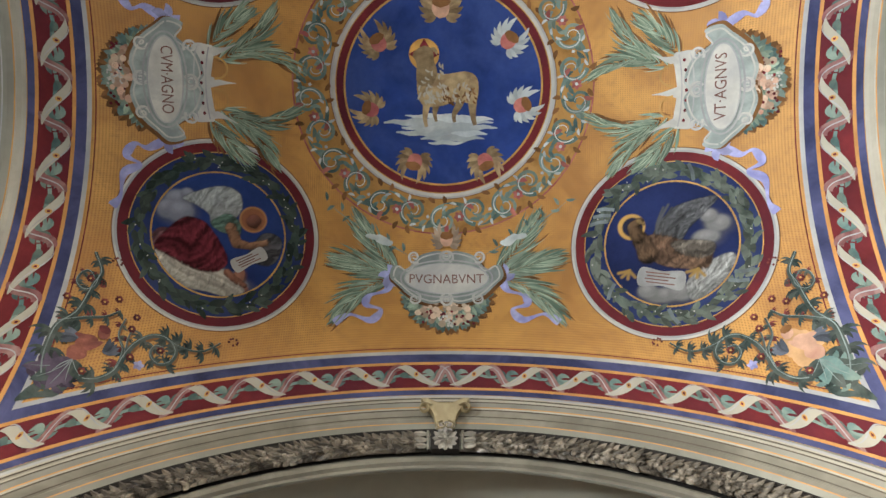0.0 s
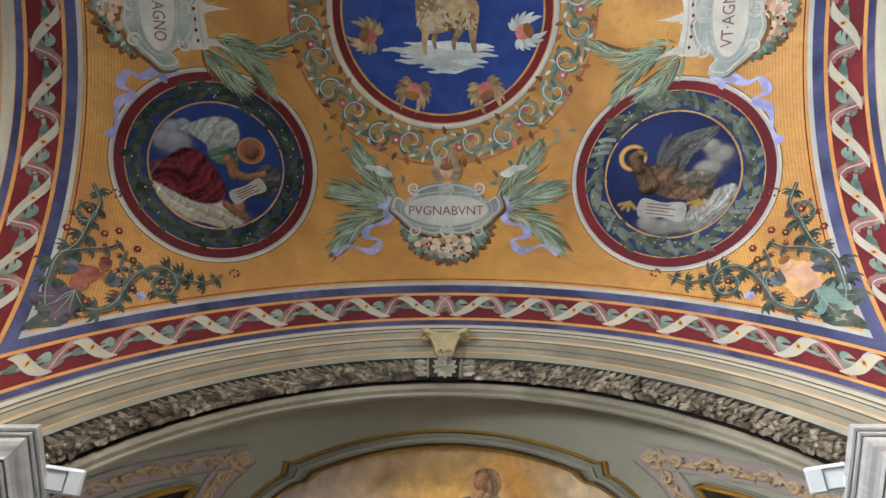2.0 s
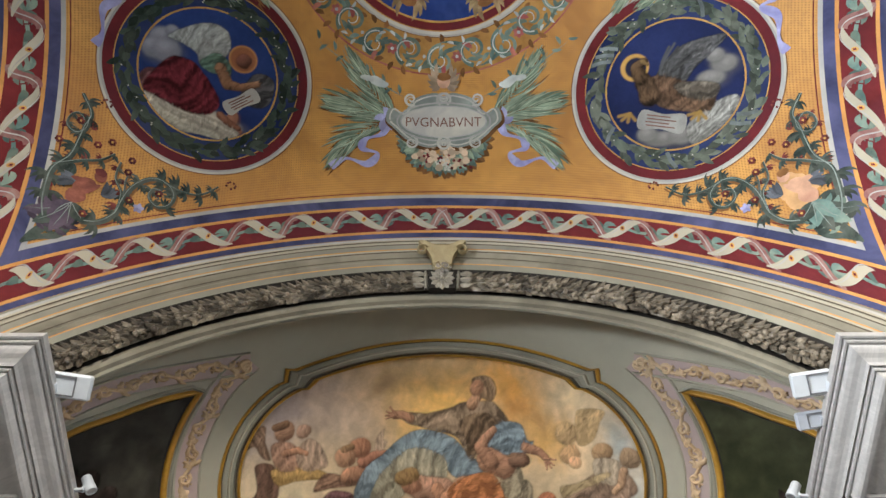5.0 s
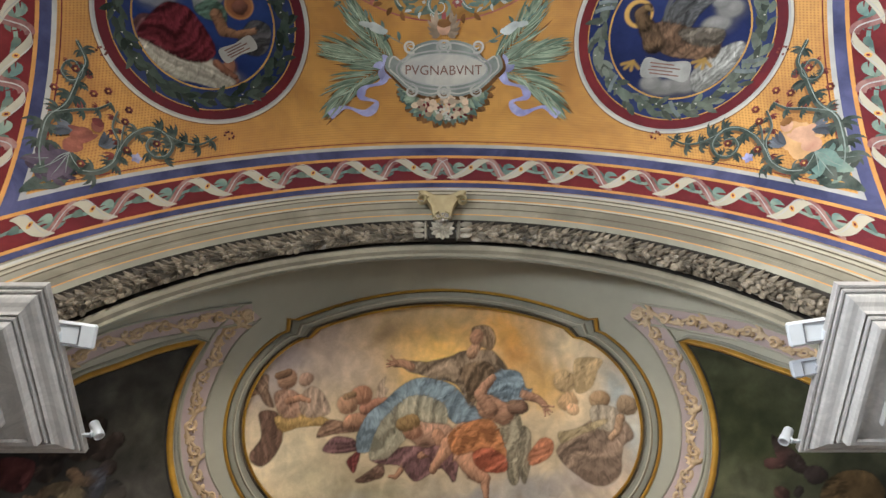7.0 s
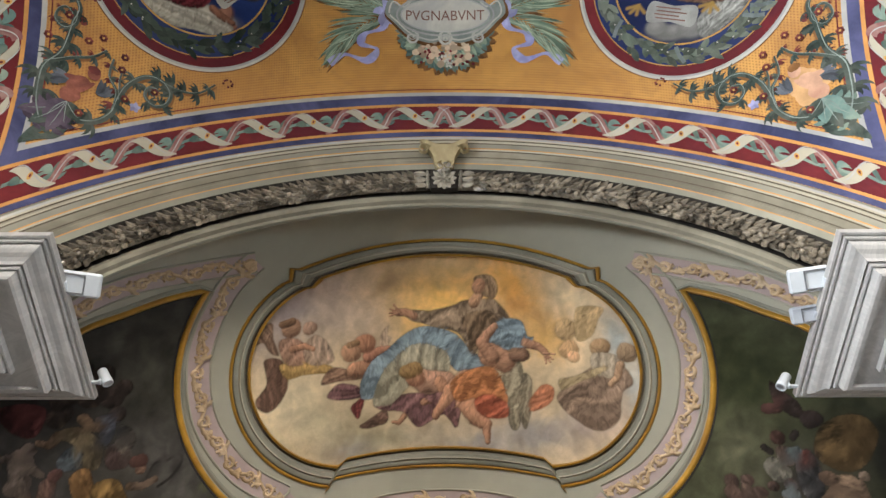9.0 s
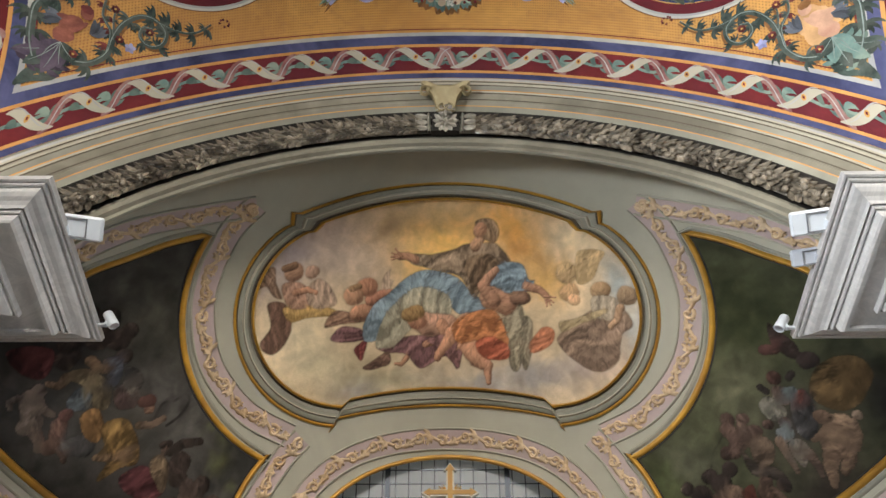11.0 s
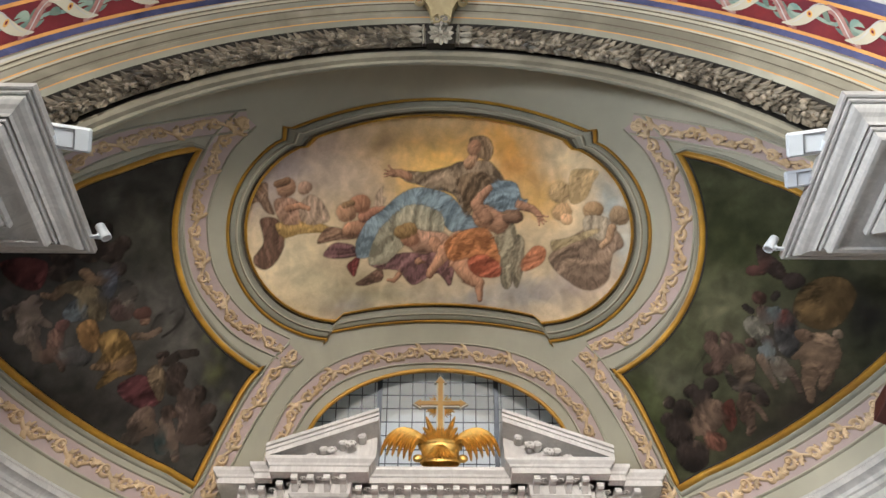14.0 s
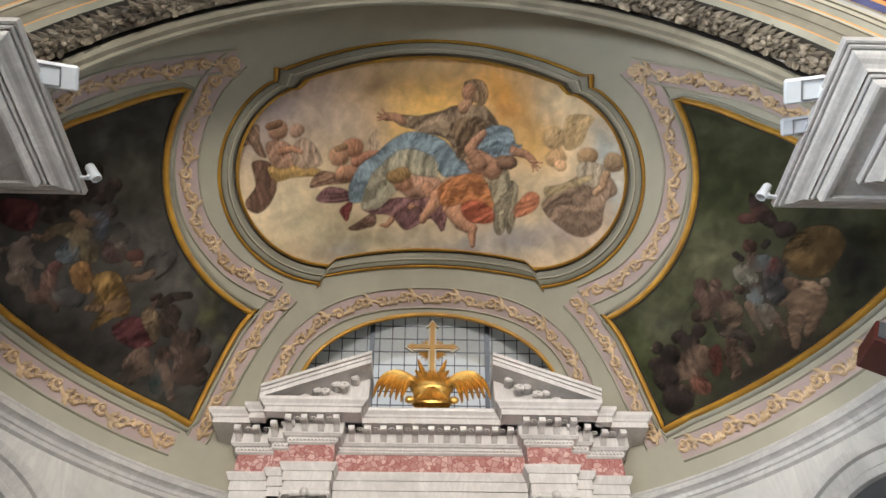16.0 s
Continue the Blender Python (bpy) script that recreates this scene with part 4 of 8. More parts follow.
def folds(name, m, parent, ch, x, y, rx, ry, deg, n, long, wide, h, seed=0):
    """Brushed folds scattered in an oval."""
    q = random.Random(seed)

    def job(bm):
        for _ in range(n):
            a, r = q.uniform(0, 6.283), math.sqrt(q.random())
            leaf(bm, ch, x + rx * r * math.cos(a), y + ry * r * math.sin(a), deg + q.uniform(-22, 22), long * q.uniform(0.5, 1.2), wide * q.uniform(0.5, 1.2), q.uniform(-35, 35), h + q.uniform(0, 0.0015))

    return draw(name, m, parent, job)


def medallion_canvas(ground):
    return Canvas(-0.77, 0.77, -0.77, 0.77, 0.0105, ground)


# reddish robed shape on a white cloud, with one pale wing
lm, lc = corner_medallion(-2.68, 0.54, "fresco medallion with red-robed winged shape inside dark wreath", DEEPGREEN, 1)
cv = medallion_canvas((0.020, 0.045, 0.17))
cv.dab(0.0, -0.5, 0.8, 0.3, 0, (0.012, 0.024, 0.10), 0.8, 0.6)
for x, y, rx, ry in ((-0.52, 0.36, 0.16, 0.11), (-0.62, 0.22, 0.13, 0.12), (-0.48, 0.22, 0.16, 0.14), (-0.42, 0.44, 0.08, 0.07)):
    cv.form(x, y, rx, ry, 10, (0.22, 0.23, 0.27), 0.3, 0.6, 1.5)
for x, y, rx, ry, d in ((-0.52, -0.28, 0.17, 0.12, -30), (-0.36, -0.36, 0.22, 0.14, -20), (-0.12, -0.46, 0.26, 0.14, -20), (0.1, -0.56, 0.26, 0.12, -8), (-0.25, -0.55, 0.2, 0.07, -20)):
    cv.form(x, y, rx, ry, d, (0.44, 0.40, 0.32), 0.25, 0.55, 1.5)
cv.form(0.24, -0.52, 0.07, 0.14, -25, (0.30, 0.13, 0.08))
cv.form(0.27, -0.64, 0.10, 0.05, 10, (0.26, 0.11, 0.07))
cv.layer = 1
cv.cloth([(-0.47, 0.38), (-0.22, 0.53), (0.04, 0.59), (0.20, 0.50), (0.20, 0.29), (0.08, 0.18), (-0.08, 0.11), (-0.15, 0.24), (-0.31, 0.32)], (0.30, 0.315, 0.30), 50, 40, 0.55, 1.35, 0.5, 1)
cv.winged(0.17, 0.37, 195, 255, 0.25, 7, (0.29, 0.30, 0.285), 0.016)
cv.cloth([(-0.75, -0.31), (-0.52, -0.26), (-0.30, -0.39), (-0.04, -0.49), (0.14, -0.54), (0.34, -0.66), (0.15, -0.76), (-0.11, -0.72), (-0.36, -0.68), (-0.58, -0.54)], (0.42, 0.385, 0.31), -30, 34, 0.6, 1.35, 0.4, 2)
cv.cloth([(-0.80, -0.19), (-0.68, -0.02), (-0.51, -0.04), (-0.56, -0.23), (-0.72, -0.29)], (0.19, 0.085, 0.085), 30, 44, 0.45, 1.6, 0.5, 3)
cv.cloth([(-0.73, -0.25), (-0.59, -0.02), (-0.40, 0.16), (-0.18, 0.11), (0.01, -0.11), (0.11, -0.33), (-0.04, -0.47), (-0.30, -0.45), (-0.56, -0.34)], (0.095, 0.013, 0.018), 35, 30, 0.35, 2.1, 0.6, 4)
cv.cloth([(0.50, 0.06), (0.72, 0.02), (0.66, -0.26), (0.48, -0.30), (0.36, -0.21)], (0.06, 0.058, 0.058), 60, 40, 0.4, 1.7, 0.5, 5)
cv.cloth([(-0.10, 0.14), (0.07, 0.27), (0.23, 0.16), (0.21, 0.01), (0.06, 0.03), (-0.03, 0.06)], (0.09, 0.155, 0.115), 30, 44, 0.45, 1.7, 0.5, 6)
cv.limb([(0.11, 0.10), (0.20, -0.08), (0.35, -0.10), (0.53, -0.03)], 0.065, 0.035, (0.25, 0.125, 0.065))
cv.limb([(0.13, -0.45), (0.25, -0.56), (0.32, -0.60)], 0.045, 0.03, (0.28, 0.12, 0.07))
cv.layer = None
HX, HY = 0.37, 0.24
cv.dab(HX, HY, 0.165, 0.165, 0, (0.50, 0.23, 0.07), 1, 0.05, 0)
cv.dab(HX, HY, 0.148, 0.148, 0, (0.30, 0.115, 0.05), 1, 0.08, 0)
cv.ball(0.36, 0.22, 0.105, 0.09, 60, (0.15, 0.06, 0.04), 0.45, 1.6)
cv.touch(1100, 91, 0.035, 0.008, 1, 0.5, 1.5, 0.65)
cv.age(0.2, 0.05)
DISC = lambda X, Y: X * X + Y * Y < 0.765 ** 2
cv.sheet("painted_scene", lc, DISC, FRESCO, lm, 1.6 * LAY)


def tablet(parent, ch, x, y, deg, w, hgt, h, mat):
    c = turned(ch, x, y, deg)
    tb = draw("open_book", mat, parent, lambda bm: fill(bm, c, glide([(-w, -hgt), (0, -hgt * 0.8), (w, -hgt), (w, hgt), (0, hgt * 0.85), (-w, hgt)], 36, True), h, 0.1))
    draw("writing_bar", INK, tb, lambda bm: [stroke(bm, c, [(-w * 0.75 + 0.02 * (k % 2), hgt * (0.55 - 0.36 * k)), (w * (0.35 + 0.3 * (k % 2)), hgt * (0.55 - 0.36 * k))], 0.007, h + LAY, False) for k in range(4)])


tablet(lm, lc, 0.36, -0.27, 32, 0.2, 0.085, 2.6 * LAY, WHITE)

# dark bird shape with a gold halo over a book
rm, rc_ = corner_medallion(2.67, 0.65, "fresco medallion with haloed dark bird shape inside green wreath", WREATHGREEN, 2)
draw("wreath_ribbon", paint("grey_ribbon_paint", (0.17, 0.20, 0.20), 0.3), rm, lambda bm: [stroke(bm, rc_, [(0.80 * math.cos(radians(a)), 0.80 * math.sin(radians(a))), (0.9 * math.cos(radians(a + 3)), 0.9 * math.sin(radians(a + 3))), (0.99 * math.cos(radians(a + 7)), 0.99 * math.sin(radians(a + 7)))], 0.022, 3.5 * LAY, False) for a in (140, 146, 152, 318, 326, 212, 264, 64)])
cv = medallion_canvas((0.014, 0.022, 0.080))
cv.dab(-0.4, 0.4, 0.5, 0.4, 0, (0.022, 0.036, 0.13), 0.8, 0.7)
for x, y, rx, ry in ((0.55, 0.16, 0.15, 0.10), (0.46, 0.27, 0.10, 0.08), (0.40, 0.02, 0.16, 0.09), (-0.12, -0.62, 0.22, 0.09), (0.08, -0.60, 0.14, 0.11), (-0.3, -0.55, 0.12, 0.09)):
    cv.form(x, y, rx, ry, 0, (0.19, 0.185, 0.175), 0.35, 0.5, 1.5)
cv.layer = 1
cv.cloth([(0.14, -0.50), (0.41, -0.30), (0.65, -0.24), (0.68, -0.34), (0.47, -0.58), (0.21, -0.74)], (0.27, 0.27, 0.25), 40, 44, 0.5, 1.4, 0.4, 1)
cv.cloth([(-0.23, -0.03), (-0.11, 0.25), (0.15, 0.45), (0.59, 0.49), (0.41, 0.31), (0.22, 0.14), (0.06, -0.06), (-0.11, -0.11)], (0.066, 0.067, 0.068), 52, 36, 0.4, 1.9, 0.6, 2)
cv.winged(-0.14, 0.02, 82, 38, 0.52, 8, (0.075, 0.076, 0.076), 0.014)
cv.cloth([(-0.44, 0.06), (-0.24, 0.13), (0.02, 0.07), (0.23, -0.03), (0.44, -0.14), (0.37, -0.34), (0.08, -0.32), (-0.18, -0.22)], (0.095, 0.056, 0.033), 12, 34, 0.35, 2.0, 0.6, 3)
cv.cloth([(0.01, 0.00), (0.27, -0.00), (0.48, -0.08), (0.42, -0.20), (0.17, -0.17)], (0.10, 0.085, 0.066), 8, 44, 0.4, 1.8, 0.4, 4)
cv.limb([(-0.37, 0.19), (-0.30, 0.05), (-0.26, -0.09)], 0.075, 0.12, (0.10, 0.06, 0.033), 0.35, 1.9)
cv.layer = None
HX, HY = -0.43, 0.27
cv.dab(HX, HY, 0.165, 0.165, 0, (0.60, 0.35, 0.09), 1, 0.05, 0)
cv.dab(HX + 0.012, HY - 0.004, 0.125, 0.125, 0, (0.020, 0.022, 0.05), 1, 0.08, 0)
cv.limb([(-0.35, 0.13), (-0.41, 0.26), (-0.32, 0.34)], 0.085, 0.05, (0.10, 0.06, 0.03), 0.4, 1.9)
cv.limb([(-0.33, 0.33), (-0.28, 0.29)], 0.035, 0.015, (0.20, 0.13, 0.05), 0.5, 1.6)
cv.touch(1100, 92, 0.035, 0.008, 1, 0.45, 1.6, 0.7)
cv.age(0.2, 0.05)
for x, y in ((0.28, -0.36), (-0.50, -0.28)):
    for a in (190, 225, 260, 300):
        cv.line([(x, y), (x + 0.13 * math.cos(radians(a)), y + 0.1 * math.sin(radians(a)))], 0.018, (0.34, 0.21, 0.06), 0.95)
cv.sheet("painted_scene", rc_, DISC, FRESCO, rm, 1.6 * LAY)
tablet(rm, rc_, -0.14, -0.42, -14, 0.25, 0.11, 2.6 * LAY, paint("grey_page_paint", (0.36, 0.355, 0.33), 0.2))
# the two rear medallions, of which only the rims come into view
for x, y in ((-2.68, -3.30), (2.70, -3.24)):
    corner_medallion(x, y, "round fresco medallion with red and white rim", DEEPGREEN, 3 if x < 0 else 4)


def cartouche(x, y, deg, text, crowned, label):
    t = thing("cartouche", label, "painted cartouche", "painted cartouches")
    ch = vault_chart(x, y, deg)
    wx = 0.72
    ix, iy = (0.50, 0.20) if crowned else (0.53, 0.20)
    # soft painted shade round the shield, palms, ribbons, fruit
    shield = [(-wx, 0.02), (-wx * 0.93, 0.16), (-wx * 0.72, 0.10), (-wx * 0.5, 0.27), (-0.12, 0.34), (0, 0.30), (0.12, 0.34), (wx * 0.5, 0.27), (wx * 0.72, 0.10), (wx * 0.93, 0.16), (wx, 0.02),
              (wx * 0.86, -0.08), (wx * 0.62, -0.22), (0.2, -0.30), (0, -0.27), (-0.2, -0.30), (-wx * 0.62, -0.22), (-wx * 0.86, -0.08)]
    shield = [(u, v * (1.3 if crowned else 1.1)) for u, v in shield]
    PALE = SAGE
    if crowned:
        palms = [curve((s * 0.3, 0.62), (s * 0.4, 0.85), (s * 0.55, 1.05), (s * (0.75 + d), 1.25 - 0.5 * d)) for s in (-1, 1) for d in (-0.45, 0.1)] + [curve((s * 0.42, 0.5), (s * 0.6, 0.62), (s * 0.7, 0.72), (s * 0.8, 0.84)) for s in (-1, 1)]
    else:
        palms = [curve((s * 0.62, 0.08), (s * 0.75, 0.2), (s * 0.95, 0.42), (s * 1.08, 0.66)) for s in (-1, 1)] + [curve((s * 0.66, 0.0), (s * 0.9, -0.02), (s * 1.1, -0.18), (s * 1.28, -0.42)) for s in (-1, 1)] + [curve((s * 0.7, 0.05), (s * 0.9, 0.12), (s * 1.05, 0.16), (s * 1.2, 0.18)) for s in (-1, 1)]
    sh = lambda u, v, h=0.0: ch(u + 0.018, v - 0.022, h)
    for palm in palms:
        draw("palm_shade", BROWN, t, lambda bm, palm=palm: [frond(bm, sh, p, 10 if crowned else 13, 0.34 if crowned else 0.40, 0.017, LAY, 34) for p in (palm,)])
    for p in palms:
        draw("palm_branch", PALE, t, lambda bm: frond(bm, ch, p, 10 if crowned else 13, 0.34 if crowned else 0.40, 0.018, 2 * LAY, 34), "sage green palm branch")
    for palm in palms:
        draw("palm_light", paint("pale_sage_paint", (0.34, 0.40, 0.29), 0.25, island=0.3), t, lambda bm, palm=palm: [frond(bm, ch, p, 10 if crowned else 13, 0.32 if crowned else 0.38, 0.006, 3 * LAY, 34) for p in (palm,)])
    fy = -0.42
    q = random.Random(int(wx * 100) + int(x * 10))
    sw = [(q.uniform(188, 352), q.uniform(0.15, 1.0)) for _ in range(190)]
    swx, swy = wx * 0.74, 0.50
    swag = lambda a, f: (swx * f * math.cos(radians(a)), -0.12 + swy * f * math.sin(radians(a)))
    draw("garland_shade", BROWN, t, lambda bm: [leaf(bm, sh, *swag(a, 0.82), a + q.uniform(-25, 25), 0.19, 0.05, 0, LAY) for a in range(190, 352, 5)], kind="stuff")
    draw("garland_leaf", TEAL, t, lambda bm: [leaf(bm, ch, *swag(a, 0.55 + 0.3 * f), a + q.uniform(-50, 50), 0.17, 0.036, q.uniform(-30, 30), 2 * LAY + q.uniform(0, 0.002)) for a, f in sw], "blue-green painted leaves", "stuff")
    draw("garland_leaf_light", paint("pale_sage_leaf", (0.26, 0.33, 0.24), 0.3, island=0.4), t, lambda bm: [leaf(bm, ch, *swag(a, 0.5 + 0.35 * f), a + q.uniform(-50, 50), 0.13, 0.022, q.uniform(-30, 30), 2.8 * LAY + q.uniform(0, 0.002)) for a, f in sw[:110]], kind="stuff")
    draw("fruit", FRUIT, t, lambda bm: [disc(bm, ch, *swag(a, f), r, r * 0.95, 3.5 * LAY + 0.0005 * (i % 9), 0, 0.06, 12, 2, i) for i, (a, f, r) in enumerate([(q.uniform(222, 318), q.uniform(0.42, 0.95), q.uniform(0.026, 0.05)) for _ in range(62)])], "painted pears, peaches and grapes")
    draw("grape", WHITE, t, lambda bm: [disc(bm, ch, q.uniform(0.0, 0.2) - 0.1, fy - 0.13 + q.uniform(-0.08, 0.08), 0.014, 0.014, 4.4 * LAY, n=8, rings=1) for _ in range(34)])
    draw("berry", SCARLET, t, lambda bm: [disc(bm, ch, q.uniform(-0.5, 0.5) * wx, fy - 0.1 + q.uniform(-0.1, 0.1), 0.018, 0.018, 4.2 * LAY, n=8, rings=1) for _ in range(22)])

    def bows(bm, sides):
        for s in sides:
            r0 = wx * 0.97
            pts = glide([(s * r0, 0.0), (s * (r0 + 0.06), -0.16), (s * (r0 + 0.26), -0.24), (s * (r0 + 0.3), -0.36), (s * (r0 + 0.12), -0.42), (s * (r0 + 0.24), -0.56), (s * (r0 + 0.5), -0.5), (s * (r0 + 0.68), -0.62)], 56)
            if crowned:
                pts = glide([(s * r0, -0.02), (s * (r0 + 0.1), -0.22), (s * (r0 + 0.06), -0.36), (s * (r0 + 0.2), -0.46), (s * (r0 + 0.3), -0.32), (s * (r0 + 0.4), -0.5), (s * (r0 + 0.66), -0.56), (s * (r0 + 0.78), -0.66)], 56)
            stroke(bm, ch, pts, lambda f: 0.034 + 0.018 * math.sin(f * 21), 3 * LAY, False)
            for k in range(5):
                leaf(bm, ch, s * r0, 0.02, 90 + s * (20 - 70 * k), 0.17, 0.05, 40, 3.4 * LAY)
            disc(bm, ch, s * r0, 0.0, 0.06, 0.06, 4 * LAY, 0, 0.1, 14, 2)

    for sides in ((-1,), (1,)):
        draw("ribbon", LILAC, t, lambda bm: bows(bm, sides), "lilac fluttering ribbon")
    draw("shield_shade", BROWN, t, lambda bm: fill(bm, lambda u, v, h=0: ch(u * 1.03 + 0.015, v * 1.05 - 0.03, h), glide(shield, 108, True), 4.2 * LAY))
    if crowned:
        draw("crown_shape", WHITE, t, lambda bm: (fill(bm, ch, glide([(-0.42, 0.30), (-0.46, 0.48), (-0.4, 0.56), (0, 0.52), (0.4, 0.56), (0.46, 0.48), (0.42, 0.30), (0, 0.26)], 56, True), 4.6 * LAY), [stroke(bm, ch, curve((u, 0.5), (u * 1.02, 0.6), (u * 1.08, 0.68), (u * 1.3, 0.82)), lambda f: 0.07 * (1 - f) ** 1.4 + 0.004, 4.6 * LAY, False) for u in (-0.38, -0.02, 0.36)]), "white painted crown with spikes")
        draw("crown_arch", GOLDPAINT, t, lambda bm: [stroke(bm, ch, [(m + 0.13 * math.cos(radians(a)), 0.56 + 0.16 * math.sin(radians(a))) for a in range(0, 181, 15)], 0.012, 5 * LAY, False) for m in (-0.19, 0.19)])
        draw("crown_jewel", SCARLET, t, lambda bm: [disc(bm, ch, u, 0.44 - 0.03 * math.cos(u * 4), 0.022, 0.018, 5.4 * LAY, n=8, rings=1) for u in (-0.36, -0.24, -0.12, 0, 0.12, 0.24, 0.36)])
        draw("crown_line", GREYLINE, t, lambda bm: [stroke(bm, ch, curve((-0.43, v), (-0.2, v - 0.05), (0.2, v - 0.05), (0.43, v)), 0.008, 5.2 * LAY, False) for v in (0.36, 0.50)])
    draw("shield", paint("grey_green_shield_paint", (0.36, 0.40, 0.36), 0.2, 0.75, (0.25, 0.29, 0.27), 5.0), t, lambda bm: fill(bm, ch, glide(shield, 108, True), 5 * LAY), "pale grey scrolled shield")
    draw("shield_scroll", WHITE, t, lambda bm: [stroke(bm, ch, coil(s * u, v, d if s > 0 else 180 - d, 0.085, s * w, 1.4, 24), lambda f: 0.016 * (1 - 0.5 * f), 6 * LAY) for s in (-1, 1) for u, v, d, w in ((wx * 0.5, 0.22, -20, 1), (wx * 0.55, -0.18, 200, 1), (0.04, 0.22, 40, 1), (0.03, -0.2, -40, -1))] + [stroke(bm, ch, [(u * 0.93, v * 0.9) for u, v in glide(shield, 108, True)], 0.010, 6 * LAY, False)])
    draw("shield_line", GREYLINE, t, lambda bm: [stroke(bm, ch, coil(s * u, v, d if s > 0 else 180 - d, 0.07, s * w, 1.3, 22), 0.006, 6.6 * LAY) for s in (-1, 1) for u, v, d, w in ((wx * 0.5, 0.21, -20, 1), (wx * 0.55, -0.17, 200, 1), (0.04, 0.21, 40, 1), (0.03, -0.19, -40, -1))] + [stroke(bm, ch, [((ix + 0.05) * math.cos(radians(a)), (iy + 0.045) * math.sin(radians(a))) for a in range(0, 361, 6)], 0.011, 6.3 * LAY, False)])
    draw("inner_field", WHITE, t, lambda bm: disc(bm, ch, 0, 0, ix, iy, 7 * LAY, 0, 0, 48, 4), "white oval field")
    draw("inner_rim", GREYLINE, t, lambda bm: stroke(bm, ch, [(ix * math.cos(radians(a)), iy * math.sin(radians(a))) for a in range(0, 361, 6)], 0.008, 7.6 * LAY, False))
    lettering("lettering", text, ch, 0.0, -0.005 if not crowned else 0.02, 0.12 if not crowned else 0.135, 0.94 if not crowned else 0.78, INK, t, 8 * LAY)
    if not crowned:
        winged(t, ch, 0.0, 0.52, 0, 0.135, paint("warm_grey_wing_paint", (0.36, 0.27, 0.19), 0.25), FLESH, 7 * LAY)
        for s in (-1, 1):
            blobs("bird_shape", LEADWHITE, t, ch, [(s * 0.82, 0.5, 0.12, 0.055, s * 30), (s * 0.95, 0.54, 0.09, 0.035, s * 10), (s * 0.73, 0.47, 0.04, 0.035, 0)], 4 * LAY, 0.2, 5)
            draw("olive_twig", TEAL, t, lambda bm: [stroke(bm, ch, curve((s * 0.5, 0.32), (s * 0.65, 0.4), (s * 1.1, 0.62), (s * 1.55, 0.95)), 0.010, 3 * LAY)] + [leaf(bm, ch, s * (0.55 + 0.1 * k), 0.36 + 0.062 * k, 90 - s * 50 + (60 if k % 2 else -60), 0.12, 0.022, 20, 3 * LAY) for k in range(11)])
    return t


cartouche(0.02, 1.14, 0, "PVGNABVNT", False, "white painted cartouche lettered PVGNABVNT with green palms and fruit")
cartouche(-3.27, -1.27, -90, "CVM\u00b7AGNO", True, "white crowned cartouche lettered CVM AGNO with palms and fruit")
cartouche(3.25, -1.18, 90, "VT\u00b7AGNVS", True, "white crowned cartouche lettered VT AGNVS with palms and fruit")


BOTTLE = paint("bottle_green_paint", (0.042, 0.058, 0.050), 0.35, 0.8, (0.085, 0.095, 0.08), 7.0, 0.4)
UMBERRED = paint("umber_red_paint", (0.16, 0.042, 0.034), 0.3, 0.8, (0.10, 0.03, 0.03), 7.0, 0.4)
PLUM = paint("plum_acanthus_paint", (0.060, 0.045, 0.066), 0.35, 0.8, (0.11, 0.085, 0.11), 7.0, 0.4)
SLATELIGHT = paint("slate_leaf_light", (0.19, 0.23, 0.21), 0.3, island=0.4)


